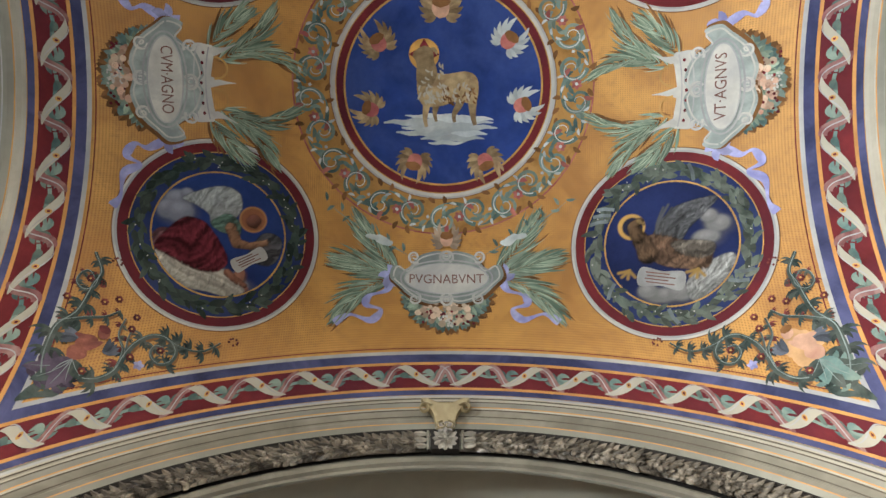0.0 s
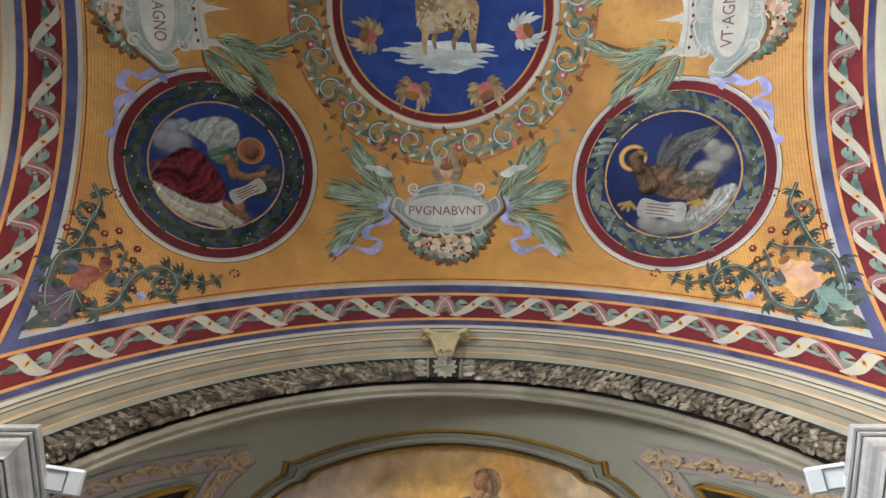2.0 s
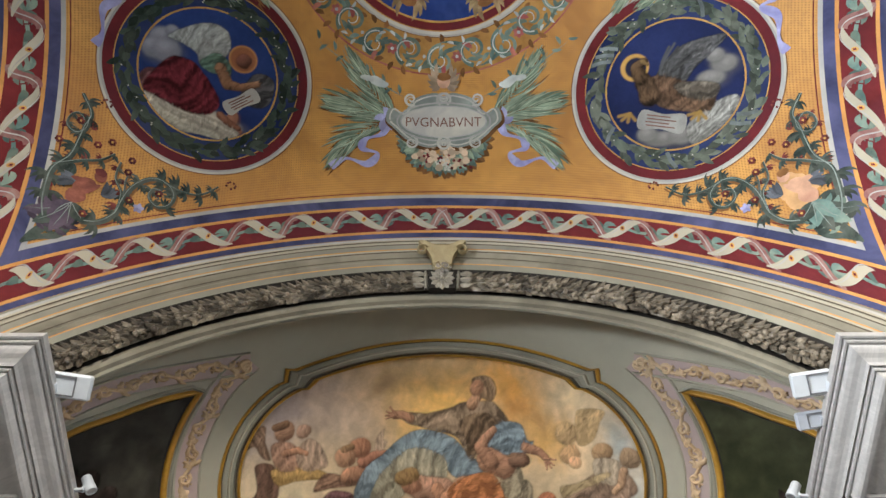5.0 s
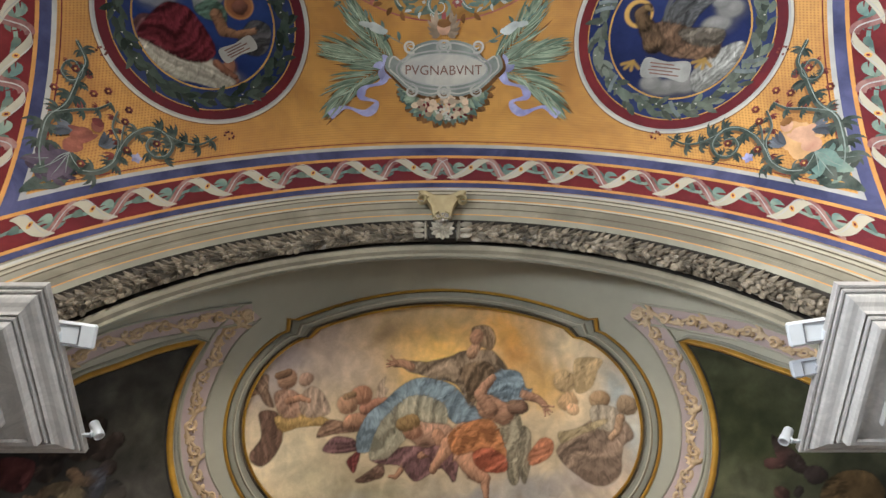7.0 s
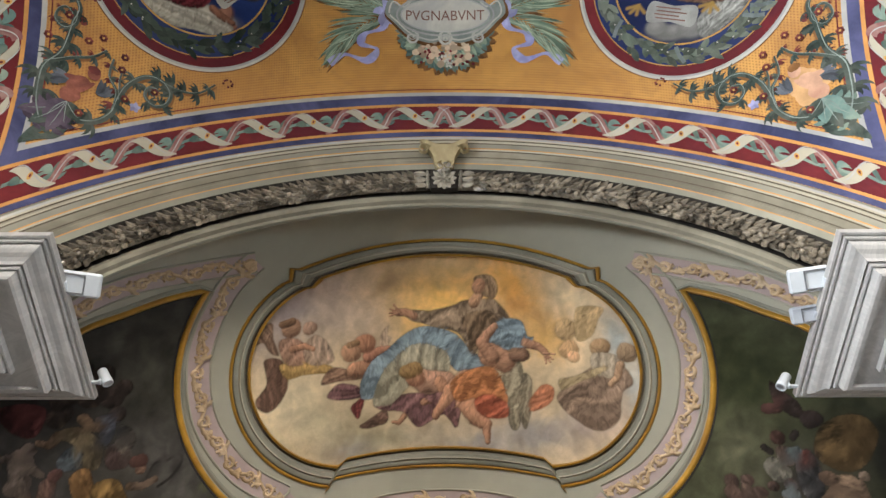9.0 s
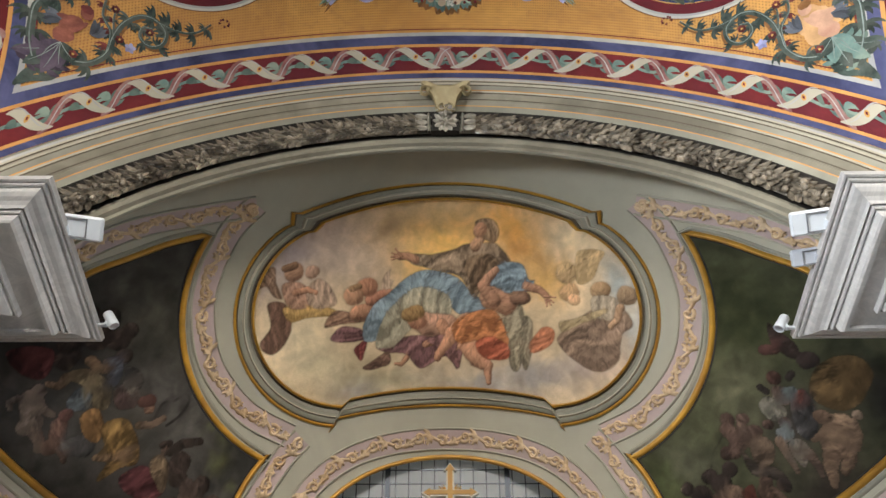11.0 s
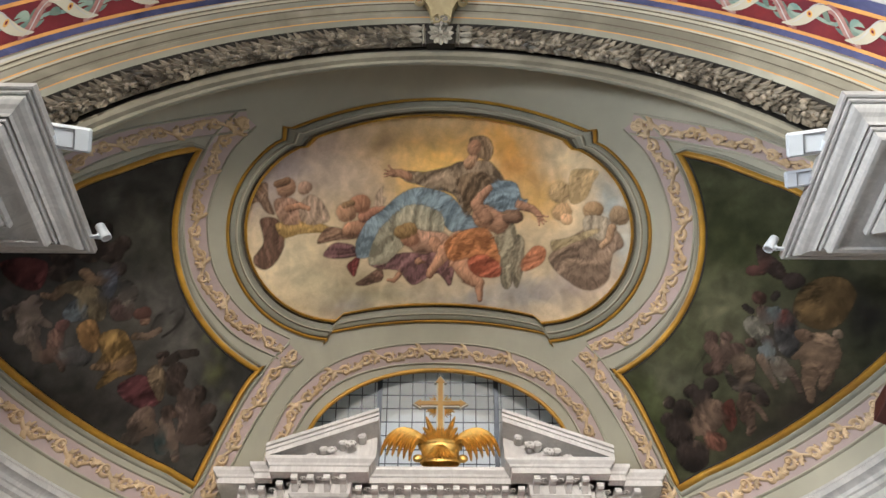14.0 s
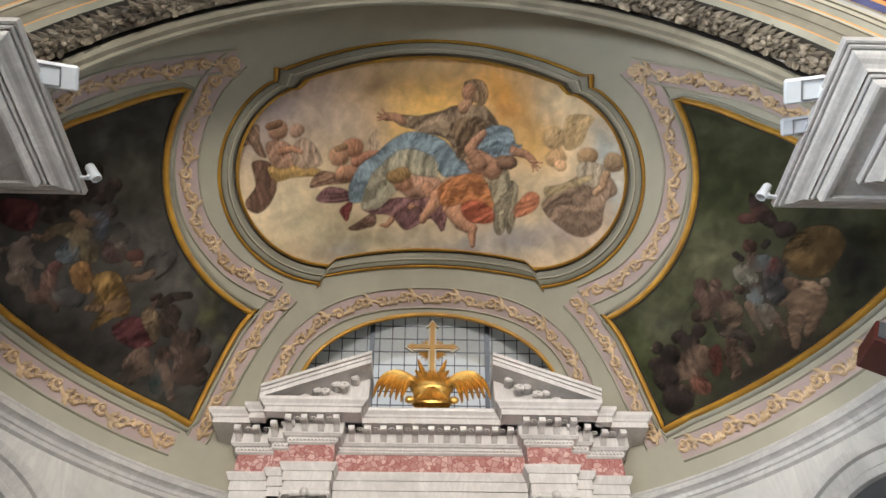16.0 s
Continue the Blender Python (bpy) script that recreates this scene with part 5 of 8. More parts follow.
def corner_scroll(s):
    t = thing("corner_scroll", "painted acanthus scroll with flesh-toned rounded shape and small flowers", "painted scroll", "corner scrolls")
    base = vault_chart(s * 3.28, 1.52)
    ch = (lambda u, v, h=0.0: base(-s * u, v, h))
    cast = (lambda u, v, h=0.0: ch(u + 0.016, v - 0.022, h))
    q = random.Random(4 + s)
    # line of each stem, half width, length of its lobes
    stems = [(glide([(-0.75, -0.67), (-0.78, -0.52), (-0.78, -0.35), (-0.75, -0.14), (-0.62, 0.04), (-0.57, 0.22), (-0.54, 0.39), (-0.50, 0.56), (-0.62, 0.75)], 40), 0.042, 0.17),
             (glide([(-0.76, -0.10), (-0.65, -0.04), (-0.50, 0.03), (-0.33, 0.09), (-0.21, 0.19)], 24), 0.024, 0.11),
             (glide([(-0.51, 0.51), (-0.52, 0.38), (-0.61, 0.31), (-0.70, 0.37), (-0.69, 0.47), (-0.62, 0.53), (-0.55, 0.47), (-0.58, 0.41)], 30), 0.020, 0.07),
             (glide([(-0.43, -0.63), (-0.26, -0.60), (-0.12, -0.47), (-0.07, -0.30), (0.01, -0.13), (0.16, 0.00), (0.32, 0.00), (0.43, -0.12), (0.39, -0.26), (0.27, -0.30), (0.18, -0.21), (0.21, -0.11), (0.30, -0.11)], 56), 0.034, 0.14),
             (glide([(0.32, -0.01), (0.51, -0.07), (0.71, -0.06), (0.88, 0.07)], 22), 0.018, 0.13),
             (glide([(-0.12, -0.47), (-0.09, -0.24), (-0.17, -0.07), (-0.14, 0.12)], 22), 0.020, 0.10),
             (glide([(-0.06, -0.32), (-0.07, -0.11), (-0.05, 0.02)], 14), 0.014, 0.07)]
    for p, w, lobe in stems:
        m = len(p)
        draw("stem_shade", BROWN, t, lambda bm: stroke(bm, cast, p, lambda f: w * 1.1 * (1 - 0.55 * f), LAY))
        draw("stem", BOTTLE, t, lambda bm: stroke(bm, ch, p, lambda f: w * (1 - 0.55 * f), 2.4 * LAY), "dark green scrolling stem")
        draw("stem_light", SLATELIGHT, t, lambda bm: stroke(bm, ch, [(x - 0.010, y + 0.008) for x, y in p], lambda f: 0.16 * w * (1 - 0.5 * f), 3.2 * LAY))

        def lobes(bm, side):
            for i in range(2, m - 2, 5):
                a = math.degrees(math.atan2(p[i + 1][1] - p[i][1], p[i + 1][0] - p[i][0]))
                l = lobe * q.uniform(0.75, 1.15) * (1.1 - 0.5 * i / m)
                for k in range(3):
                    leaf(bm, ch, *p[i], a + side * (8 + 20 * k), l * 1.15 * (1 - 0.22 * k), 0.13 * l, side * 80, 1.7 * LAY + 0.0004 * ((i + k) % 5), 8)
                leaf(bm, cast, *p[i], a + side * 34, l, 0.2 * l, side * 55, LAY, 8)

        for side in (-1, 1):
            draw("acanthus_leaf", UMBERRED if side > 0 and lobe < 0.12 else BOTTLE, t, lambda bm: lobes(bm, side), kind="stuff")
    # broad leaves below the rounded shape
    for k, (x, y, l) in enumerate(((-0.85, -0.76, 0.24), (-0.77, -0.81, 0.22), (-0.66, -0.82, 0.20), (-0.56, -0.73, 0.16), (-0.44, -0.66, 0.15), (-0.78, -0.60, 0.16))):
        bx, by = -0.53, -0.45
        a = math.degrees(math.atan2(y - by, x - bx))
        l = math.hypot(x - bx, y - by)
        draw("broad_leaf", (PLUM, BOTTLE, PLUM)[k % 3] if s < 0 else (BOTTLE, TEAL)[k % 2], t, lambda bm: (leaf(bm, ch, bx, by, a, l, 0.075, -20 + 8 * k, 2.6 * LAY + 0.0006 * k, 10), [leaf(bm, ch, bx + (x - bx) * f, by + (y - by) * f, a + w * 40, 0.13, 0.03, w * 40, 2.6 * LAY) for f in (0.35, 0.6, 0.8) for w in (-1, 1)]), "broad curled acanthus leaf")
        draw("leaf_vein", SLATELIGHT, t, lambda bm: leaf(bm, ch, bx, by, a, l * 0.85, 0.004, -20 + 8 * k, 3.4 * LAY + 0.0006 * k, 10))
    for p in ([(-0.70, -0.74), (-0.80, -0.85), (-0.86, -0.93), (-0.90, -0.99)], [(-0.53, -0.70), (-0.61, -0.83), (-0.76, -0.89), (-0.87, -0.97)]):
        draw("leaf_tail", BOTTLE, t, lambda bm: stroke(bm, ch, glide(p, 20), lambda f: 0.045 * (1 - f) ** 0.6 + 0.004, 2.4 * LAY, False))
    # flesh-toned rounded shape and its wings
    skin = FLESH if s > 0 else paint("dusky_rose_paint", (0.26, 0.095, 0.065), 0.3, second=(0.16, 0.055, 0.045), scale=9)
    if s > 0:
        draw("pale_leaf", paint("pale_peach_paint", (0.52, 0.31, 0.15), 0.2), t, lambda bm: disc(bm, ch, -0.43, -0.29, 0.21, 0.19, 2.2 * LAY, 20, 0.35, 40, 3, 5), "pale curled leaf")
    for x, y, d in ((-0.28, -0.30, 25), (-0.53, -0.24, 150)):
        draw("wing_shape", paint("slate_blue_wing", (0.10, 0.11, 0.13), 0.3, island=0.4), t, lambda bm: [leaf(bm, ch, x, y, d + 16 * (k - 2), 0.17, 0.028, 20, 3.3 * LAY + 0.0004 * k) for k in range(5)])
    for x, y, rx, ry, d in ((-0.44, -0.24, 0.115, 0.085, 30), (-0.51, -0.37, 0.095, 0.085, 20), (-0.38, -0.26, 0.10, 0.032, 40), (-0.48, -0.19, 0.10, 0.03, -10)):
        draw("rounded_shape", skin, t, lambda bm: disc(bm, ch, x, y, rx, ry, 4 * LAY, d, 0.12, 24, 3, int(rx * 90)))
    draw("round_top", skin, t, lambda bm: disc(bm, ch, -0.31, -0.10, 0.062, 0.07, 4.6 * LAY, 0, 0.08, 20, 2))
    draw("round_cap", UMBERRED if s < 0 else BROWN, t, lambda bm: disc(bm, ch, -0.31, -0.06, 0.065, 0.04, 5 * LAY, -20, 0.2, 18, 2))
    for x, y in (-0.39, 0.24), (-0.26, 0.31), (-0.04, 0.16), (-0.06, 0.02), (0.27, -0.15), (-0.59, 0.45), (-0.75, 0.19), (-0.42, -0.55), (-0.01, -0.29):
        draw("flower", UMBERRED, t, lambda bm: [leaf(bm, ch, x, y, k * 60, 0.044, 0.020, 20, 3.6 * LAY + 0.0003 * k) for k in range(6)], "dark red painted flower")
        draw("flower_eye", GOLDPAINT, t, lambda bm: disc(bm, ch, x, y, 0.013, 0.013, 4.4 * LAY, n=8, rings=1))
    draw("berry_twig", UMBERRED, t, lambda bm: [disc(bm, ch, x + 0.05 * math.cos(k * 2.4), y + 0.04 * math.sin(k * 2.4), 0.014, 0.014, 3 * LAY, n=8, rings=1) for x, y in ((1.01, 0.11), (-0.38, 0.72)) for k in range(7)], kind="stuff")
    draw("blue_flower", LILAC, t, lambda bm: [leaf(bm, ch, 0.09, -0.36, k * 72, 0.06, 0.022, 10, 3.4 * LAY) for k in range(5)])
    return t


for s in (-1, 1):
    corner_scroll(s)


def ribbon_band(side):
    """Cream ribbon that winds round a leafy stem along the red stripe."""
    if side == 0:
        rr = math.sqrt(VAULT_R ** 2 - (2.205 - BAY_Y) ** 2)
        ch = lambda u, v, h=0.0: vault(rr * math.sin(u / rr), 2.205 - v, h)
        lo, hi = -4.75, 4.75
    else:
        rr = math.sqrt(VAULT_R ** 2 - 4.135 ** 2)
        ch = lambda u, v, h=0.0: vault(side * (4.135 - v), BAY_Y + rr * math.sin(u / rr), h)
        lo, hi = -4.2, 4.4
    t = borders[side]
    per = 0.585
    n = int((hi - lo) / per)
    at = [lo + (hi - lo) * (i + 0.5) / n for i in range(n)]

    def fits(u):
        a = rr * math.sin(u / rr)
        return abs(a) < 4.05 if side == 0 else -3.4 < a < 3.45 and BAY_Y + a < 2.05

    at = [u for u in at if fits(u)]
    mir = lambda u: -1 if side == 0 and u > 0 else 1
    for pn, m, job in (
            ("stem", TEAL, lambda bm, u, s: (stroke(bm, ch, [(u + k * 0.1 - 0.3, 0.012 * math.sin(k * 2)) for k in range(7)], 0.013, 2 * LAY, False), [leaf(bm, ch, u + s * 0.17, 0.0, 90 + s * (90 - d), 0.15, 0.024, s * b, 2.3 * LAY) for d, b in ((60, 50), (-60, -50), (120, -50), (-120, 50))], leaf(bm, ch, u - s * 0.24, 0.0, 90 - s * 60, 0.12, 0.03, -40, 2.3 * LAY))),
            ("ribbon_back", paint("mauve_grey_ribbon", (0.20, 0.085, 0.08), 0.25, second=(0.28, 0.17, 0.15), scale=9, island=0.25), lambda bm, u, s: stroke(bm, ch, curve((u + s * 0.10, -0.088), (u + s * 0.27, -0.09), (u + s * 0.20, 0.09), (u + s * 0.36, 0.088)), lambda f: 0.030 + 0.012 * math.sin(3.14 * f), 2.8 * LAY, False)),
            ("ribbon_front", CREAM, lambda bm, u, s: stroke(bm, ch, curve((u - s * 0.27, 0.088), (u - s * 0.10, 0.10), (u - s * 0.02, -0.07), (u + s * 0.24, -0.092), 18), lambda f: 0.003 + 0.035 * math.sin(3.14 * f) ** 0.8, 3.6 * LAY, False)),
            ("ribbon_edge", GREYLINE, lambda bm, u, s: (stroke(bm, ch, curve((u + s * 0.13, -0.1), (u + s * 0.24, -0.1), (u + s * 0.2, 0.08), (u + s * 0.38, 0.1)), 0.006, 3.8 * LAY), stroke(bm, ch, curve((u - s * 0.21, 0.105), (u - s * 0.08, 0.13), (u + s * 0.02, -0.05), (u + s * 0.16, -0.08)), 0.006, 4.2 * LAY))),
            ("jewel_setting", GOLDPAINT, lambda bm, u, s: disc(bm, ch, u - s * 0.045, 0.015, 0.03, 0.024, 4.4 * LAY, 30, 0, 8, 1)),
            ("jewel", SCARLET, lambda bm, u, s: disc(bm, ch, u - s * 0.045, 0.015, 0.016, 0.014, 5 * LAY, 30, 0, 4, 1))):
        for u in at:
            draw(pn, m, t, lambda bm: job(bm, u, mir(u)))


for side in (0, -1, 1):
    ribbon_band(side)

# ---- carved work on the great arch ----


def ridge(bm, ch, pts, width, h0, h1, closed=False):
    """A raised rounded bead along a line on a curved face."""
    n = len(pts)
    rows = []
    for i, (x, y) in enumerate(pts):
        xa, ya = pts[i - 1] if closed else pts[max(0, i - 1)]
        xb, yb = pts[(i + 1) % n] if closed else pts[min(n - 1, i + 1)]
        dx, dy = xb - xa, yb - ya
        q = math.hypot(dx, dy) or 1
        f = i / (n - 1)
        w = width(f) if callable(width) else width
        rows.append([ch(x - dy / q * w * k, y + dx / q * w * k, h) for k, h in ((1, h0), (0.72, h0 + (h1 - h0) * 0.75), (0, h1), (-0.72, h0 + (h1 - h0) * 0.75), (-1, h0))])
    if closed:
        rows.append(rows[0])
    grid(bm, rows)


def arch_chart(u, v, h=0.0):
    """Round the great arch: u metres along, v across the garland's bed, h off it, toward the eye."""
    a = u / 3.80
    d = Vector((0.0, -0.72, -0.69))
    base_d, base_r = 2.80 + v * 0.69, 3.855 - v * 0.72
    r = base_r + d.z * h
    return Vector((r * math.sin(a), base_d + d.y * h, ARCH_Z + r * math.cos(a)))


def carved_leaf(bm, u, v, deg, long, wide, h, lift):
    """A cupped leaf with a raised tip."""
    a = radians(deg)
    ca, sa = math.cos(a), math.sin(a)
    rows = []
    for i in range(5):
        f = i / 4
        w = wide * math.sin(math.pi * (0.12 + 0.83 * f))
        hh = h + lift * f * f
        cx, cy = u + ca * long * f, v + sa * long * f
        rows.append([arch_chart(cx - sa * w, cy + ca * w, hh), arch_chart(cx, cy, hh + 0.016), arch_chart(cx + sa * w, cy - ca * w, hh)])
    grid(bm, rows)


garland = thing("carved_garland", "grey carved leaf and fruit garland round the chancel arch", "garland")
q = random.Random(11)
SEG = 24
for k in range(SEG):
    s = -1 if k < SEG / 2 else 1
    u0 = -5.5 + 11.0 * k / SEG
    bm = bmesh.new()
    for i in range(6):
        for row in (-0.05, 0.0, 0.05):
            u = u0 + 11.0 / SEG * (i + 0.5 * (row == 0.0) + q.uniform(-0.15, 0.15)) / 6
            if abs(u) < 0.24:
                continue
            out = 90 - s * 90
            for d in {-0.05: (-32, 4), 0.0: (-14, 14), 0.05: (-4, 32)}[row]:
                carved_leaf(bm, u, row, out + s * (d + q.uniform(-10, 10)), q.uniform(0.11, 0.15), q.uniform(0.026, 0.036), 0.02 + 0.03 * math.cos(row / 0.085 * 1.2), q.uniform(0.02, 0.07))
    grid(bm, [[arch_chart(u0 + 11.0 / SEG * i / 6, 0.092 * math.sin(radians(a)), 0.002 + 0.022 * math.cos(radians(a))) for a in range(-90, 91, 20)] for i in range(7)])
    part("leaf_spray", bm, CARVED, garland)
    for i in range(7):
        bm = bmesh.new()
        u, v, r = u0 + 11.0 / SEG * q.random(), q.uniform(-0.06, 0.06), q.uniform(0.020, 0.036)
        u = u if abs(u) > 0.3 else 0.3 * s
        c = arch_chart(u, v, 0.07)
        bmesh.ops.create_icosphere(bm, subdivisions=2, radius=r, matrix=Matrix.Translation(c) @ Matrix.Diagonal((1, 1, 1.15, 1)))
        smooth(part("fruit", bm, CARVED, garland), 60)

# rosette block at the crown of the garland
ros = thing("rosette_block", "grey carved rosette block at the arch crown", "rosette")
bm = bmesh.new()
rows = []
for u, h in ((-0.155, 0.02), (-0.15, 0.115), (-0.10, 0.125), (0.10, 0.125), (0.15, 0.115), (0.155, 0.02)):
    rows.append([arch_chart(u, v, h if abs(v) < 0.115 else 0.02) for v in (-0.125, -0.11, -0.05, 0.05, 0.11, 0.125)])
grid(bm, rows)
# block darkened as shade behind the petals
part("block", bm, SHADEGROUND, ros)
bm = bmesh.new()
for r, m, h in ((0.125, 12, 0.13), (0.075, 8, 0.15)):
    for i in range(m):
        a = 360 * i / m
        carved_leaf(bm, r * 0.3 * math.cos(radians(a)), r * 0.3 * math.sin(radians(a)), a, r * 0.85, r * 0.26, h, 0.02)
PALECARVED = paint("pale_carved_stucco", (0.36, 0.33, 0.27), 0.25, 0.4, (0.22, 0.195, 0.155), 12.0, 0.3, 0.2)
smooth(part("petal_ring", bm, PALECARVED, ros), 60)
bm = bmesh.new()
bmesh.ops.create_icosphere(bm, subdivisions=2, radius=0.024, matrix=Matrix.Translation(arch_chart(0, 0, 0.16)))
smooth(part("button", bm, PALECARVED, ros))
bm = bmesh.new()
for s in (-1, 1):
    for k in range(3):
        carved_leaf(bm, s * 0.2, -0.07 + 0.07 * k, 90 - s * 90, 0.14, 0.034, 0.11, 0.03)
    ridge(bm, arch_chart, [(s * 0.185, -0.11 + 0.022 * i) for i in range(11)], 0.018, 0.06, 0.125)
smooth(part("ribbon_tie", bm, PALECARVED, ros), 50)

# shield-shaped corbel on the mouldings above it
corbel = thing("keystone_shield", "cream and gilt stucco shield bracket over the arch crown", "bracket")


def key_chart(u, v, h=0.0):
    """Over the arch's mouldings: u across, v up toward the vault, h toward the eye."""
    up = Vector((0, -0.62, 0.78))
    out = Vector((0, -0.74, -0.67)).normalized()
    return Vector((0, 2.545, 9.105)) + Vector((1, 0, 0)) * u + up * v + out * h


KEYPAINT = paint("cream_gilt_stucco", (0.44, 0.36, 0.20), 0.2, 0.6, (0.30, 0.235, 0.12), 7.0, 0.0)
sh = glide([(0.0, -0.17), (0.10, -0.15), (0.13, -0.02), (0.20, 0.10), (0.275, 0.20), (0.20, 0.20), (0.1, 0.155), (0.0, 0.145), (-0.1, 0.155), (-0.20, 0.20), (-0.275, 0.20), (-0.20, 0.10), (-0.13, -0.02), (-0.10, -0.15)], 84, True)
bm = bmesh.new()
ins = [(x * 0.86, y * 0.86 + 0.005) for x, y in sh]
grid(bm, [[key_chart(x, y, -0.02) for x, y in sh], [key_chart(x, y, 0.075) for x, y in sh], [key_chart(x * 0.96, y * 0.96, 0.09) for x, y in sh], [key_chart(x, y, 0.082) for x, y in ins]], True)
fill(bm, key_chart, ins, 0.082, 0.06)
part("shield", bm, KEYPAINT, corbel)
bm = bmesh.new()
for s in (-1, 1):
    ridge(bm, key_chart, coil(s * 0.16, 0.10, 90 - s * 45, 0.07, -s, 1.3, 26), lambda f: 0.018 * (1 - 0.5 * f), 0.07, 0.12)
    ridge(bm, key_chart, coil(s * 0.03, -0.10, 90 - s * 100, 0.055, -s, 1.2, 22), lambda f: 0.016 * (1 - 0.5 * f), 0.07, 0.115)
smooth(part("scroll", bm, KEYPAINT, corbel), 50)
bm = bmesh.new()
for k in range(5):
    a = -90 + (k - 2) * 28
    leaf(bm, key_chart, 0.0, -0.12, a, 0.13, 0.028, 0, 0.09 + 0.004 * k)
part("acanthus_tip", bm, CARVED, corbel)

# ---- decoration of the half dome ----


def arc(x, y, r, a0, a1, n=24):
    return [(x + r * math.cos(radians(a0 + (a1 - a0) * i / n)), y + r * math.sin(radians(a0 + (a1 - a0) * i / n))) for i in range(n + 1)]


def oval_outline(k):
    """Outline of the picture's moulded frame: k 0 at the picture, 1 at the outer gilt edge."""
    f = lambda a, b: a + (b - a) * k
    half = []
    top = [(f(1.50, 1.80) * i / 12, f(1.25, 1.47) - (f(1.25, 1.47) - f(0.985, 1.12)) * (i / 12) ** 2) for i in range(13)]
    half += top
    half += [(f(1.51, 1.905), f(0.965, 1.135)), (f(1.61, 1.915), f(0.875, 0.98))]
    cx, cy, r = f(1.25, 1.25), f(-0.17, -0.2), f(1.13, 1.37)
    a0 = math.degrees(math.atan2(f(0.875, 0.98) - cy, f(1.61, 1.915) - cx))
    half += arc(cx, cy, r, a0 - 4, -83, 30)
    half += [(f(1.31, 1.48), f(-1.30, -1.615)), (f(1.205, 1.37), f(-1.215, -1.47))]
    half += [(f(1.2, 1.36) * (1 - i / 12), f(-1.215, -1.465) + (f(-1.11, -1.355) - f(-1.215, -1.465)) * (1 - (1 - i / 12) ** 2)) for i in range(1, 13)]
    return half + [(-x, y) for x, y in reversed(half[1:-1])]


oval = thing("oval_frame", "moulded grey and gilt stucco frame round the oval ceiling fresco", "picture frame")
# groove and thin line take a dark colour for the shade between mouldings
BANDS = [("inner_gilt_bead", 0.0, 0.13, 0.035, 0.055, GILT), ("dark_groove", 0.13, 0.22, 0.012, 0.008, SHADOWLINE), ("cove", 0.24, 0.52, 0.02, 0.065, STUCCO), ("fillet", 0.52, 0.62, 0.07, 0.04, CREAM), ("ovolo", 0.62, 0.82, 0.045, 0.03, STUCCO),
         ("shade_line", 0.82, 0.88, 0.012, 0.010, SHADOWLINE), ("outer_gilt_bead", 0.88, 1.0, 0.03, 0.028, GILT)]
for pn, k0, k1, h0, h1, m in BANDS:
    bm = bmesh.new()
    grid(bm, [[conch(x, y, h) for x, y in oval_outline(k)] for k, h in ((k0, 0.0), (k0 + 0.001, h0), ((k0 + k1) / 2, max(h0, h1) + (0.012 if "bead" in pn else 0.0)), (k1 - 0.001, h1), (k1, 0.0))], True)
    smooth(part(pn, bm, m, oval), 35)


A = conch
fres = thing("heaven_fresco", "oval fresco of robed shapes on clouds before a golden sky", "fresco")


def in_poly(poly):
    def test(X, Y):
        odd = np.zeros(X.shape, bool)
        for (xa, ya), (xb, yb) in zip(poly, poly[1:] + poly[:1]):
            odd ^= ((ya > Y) != (yb > Y)) & (X < (xb - xa) * (Y - ya) / ((yb - ya) or 1e-9) + xa)
        return odd
    return test


cv = Canvas(-2.45, 2.45, -1.36, 1.30, 0.0105, (0.46, 0.35, 0.22))
FLESH1, SAND, DUSK, WINE = (0.44, 0.225, 0.135), (0.42, 0.28, 0.14), (0.20, 0.115, 0.075), (0.17, 0.085, 0.085)
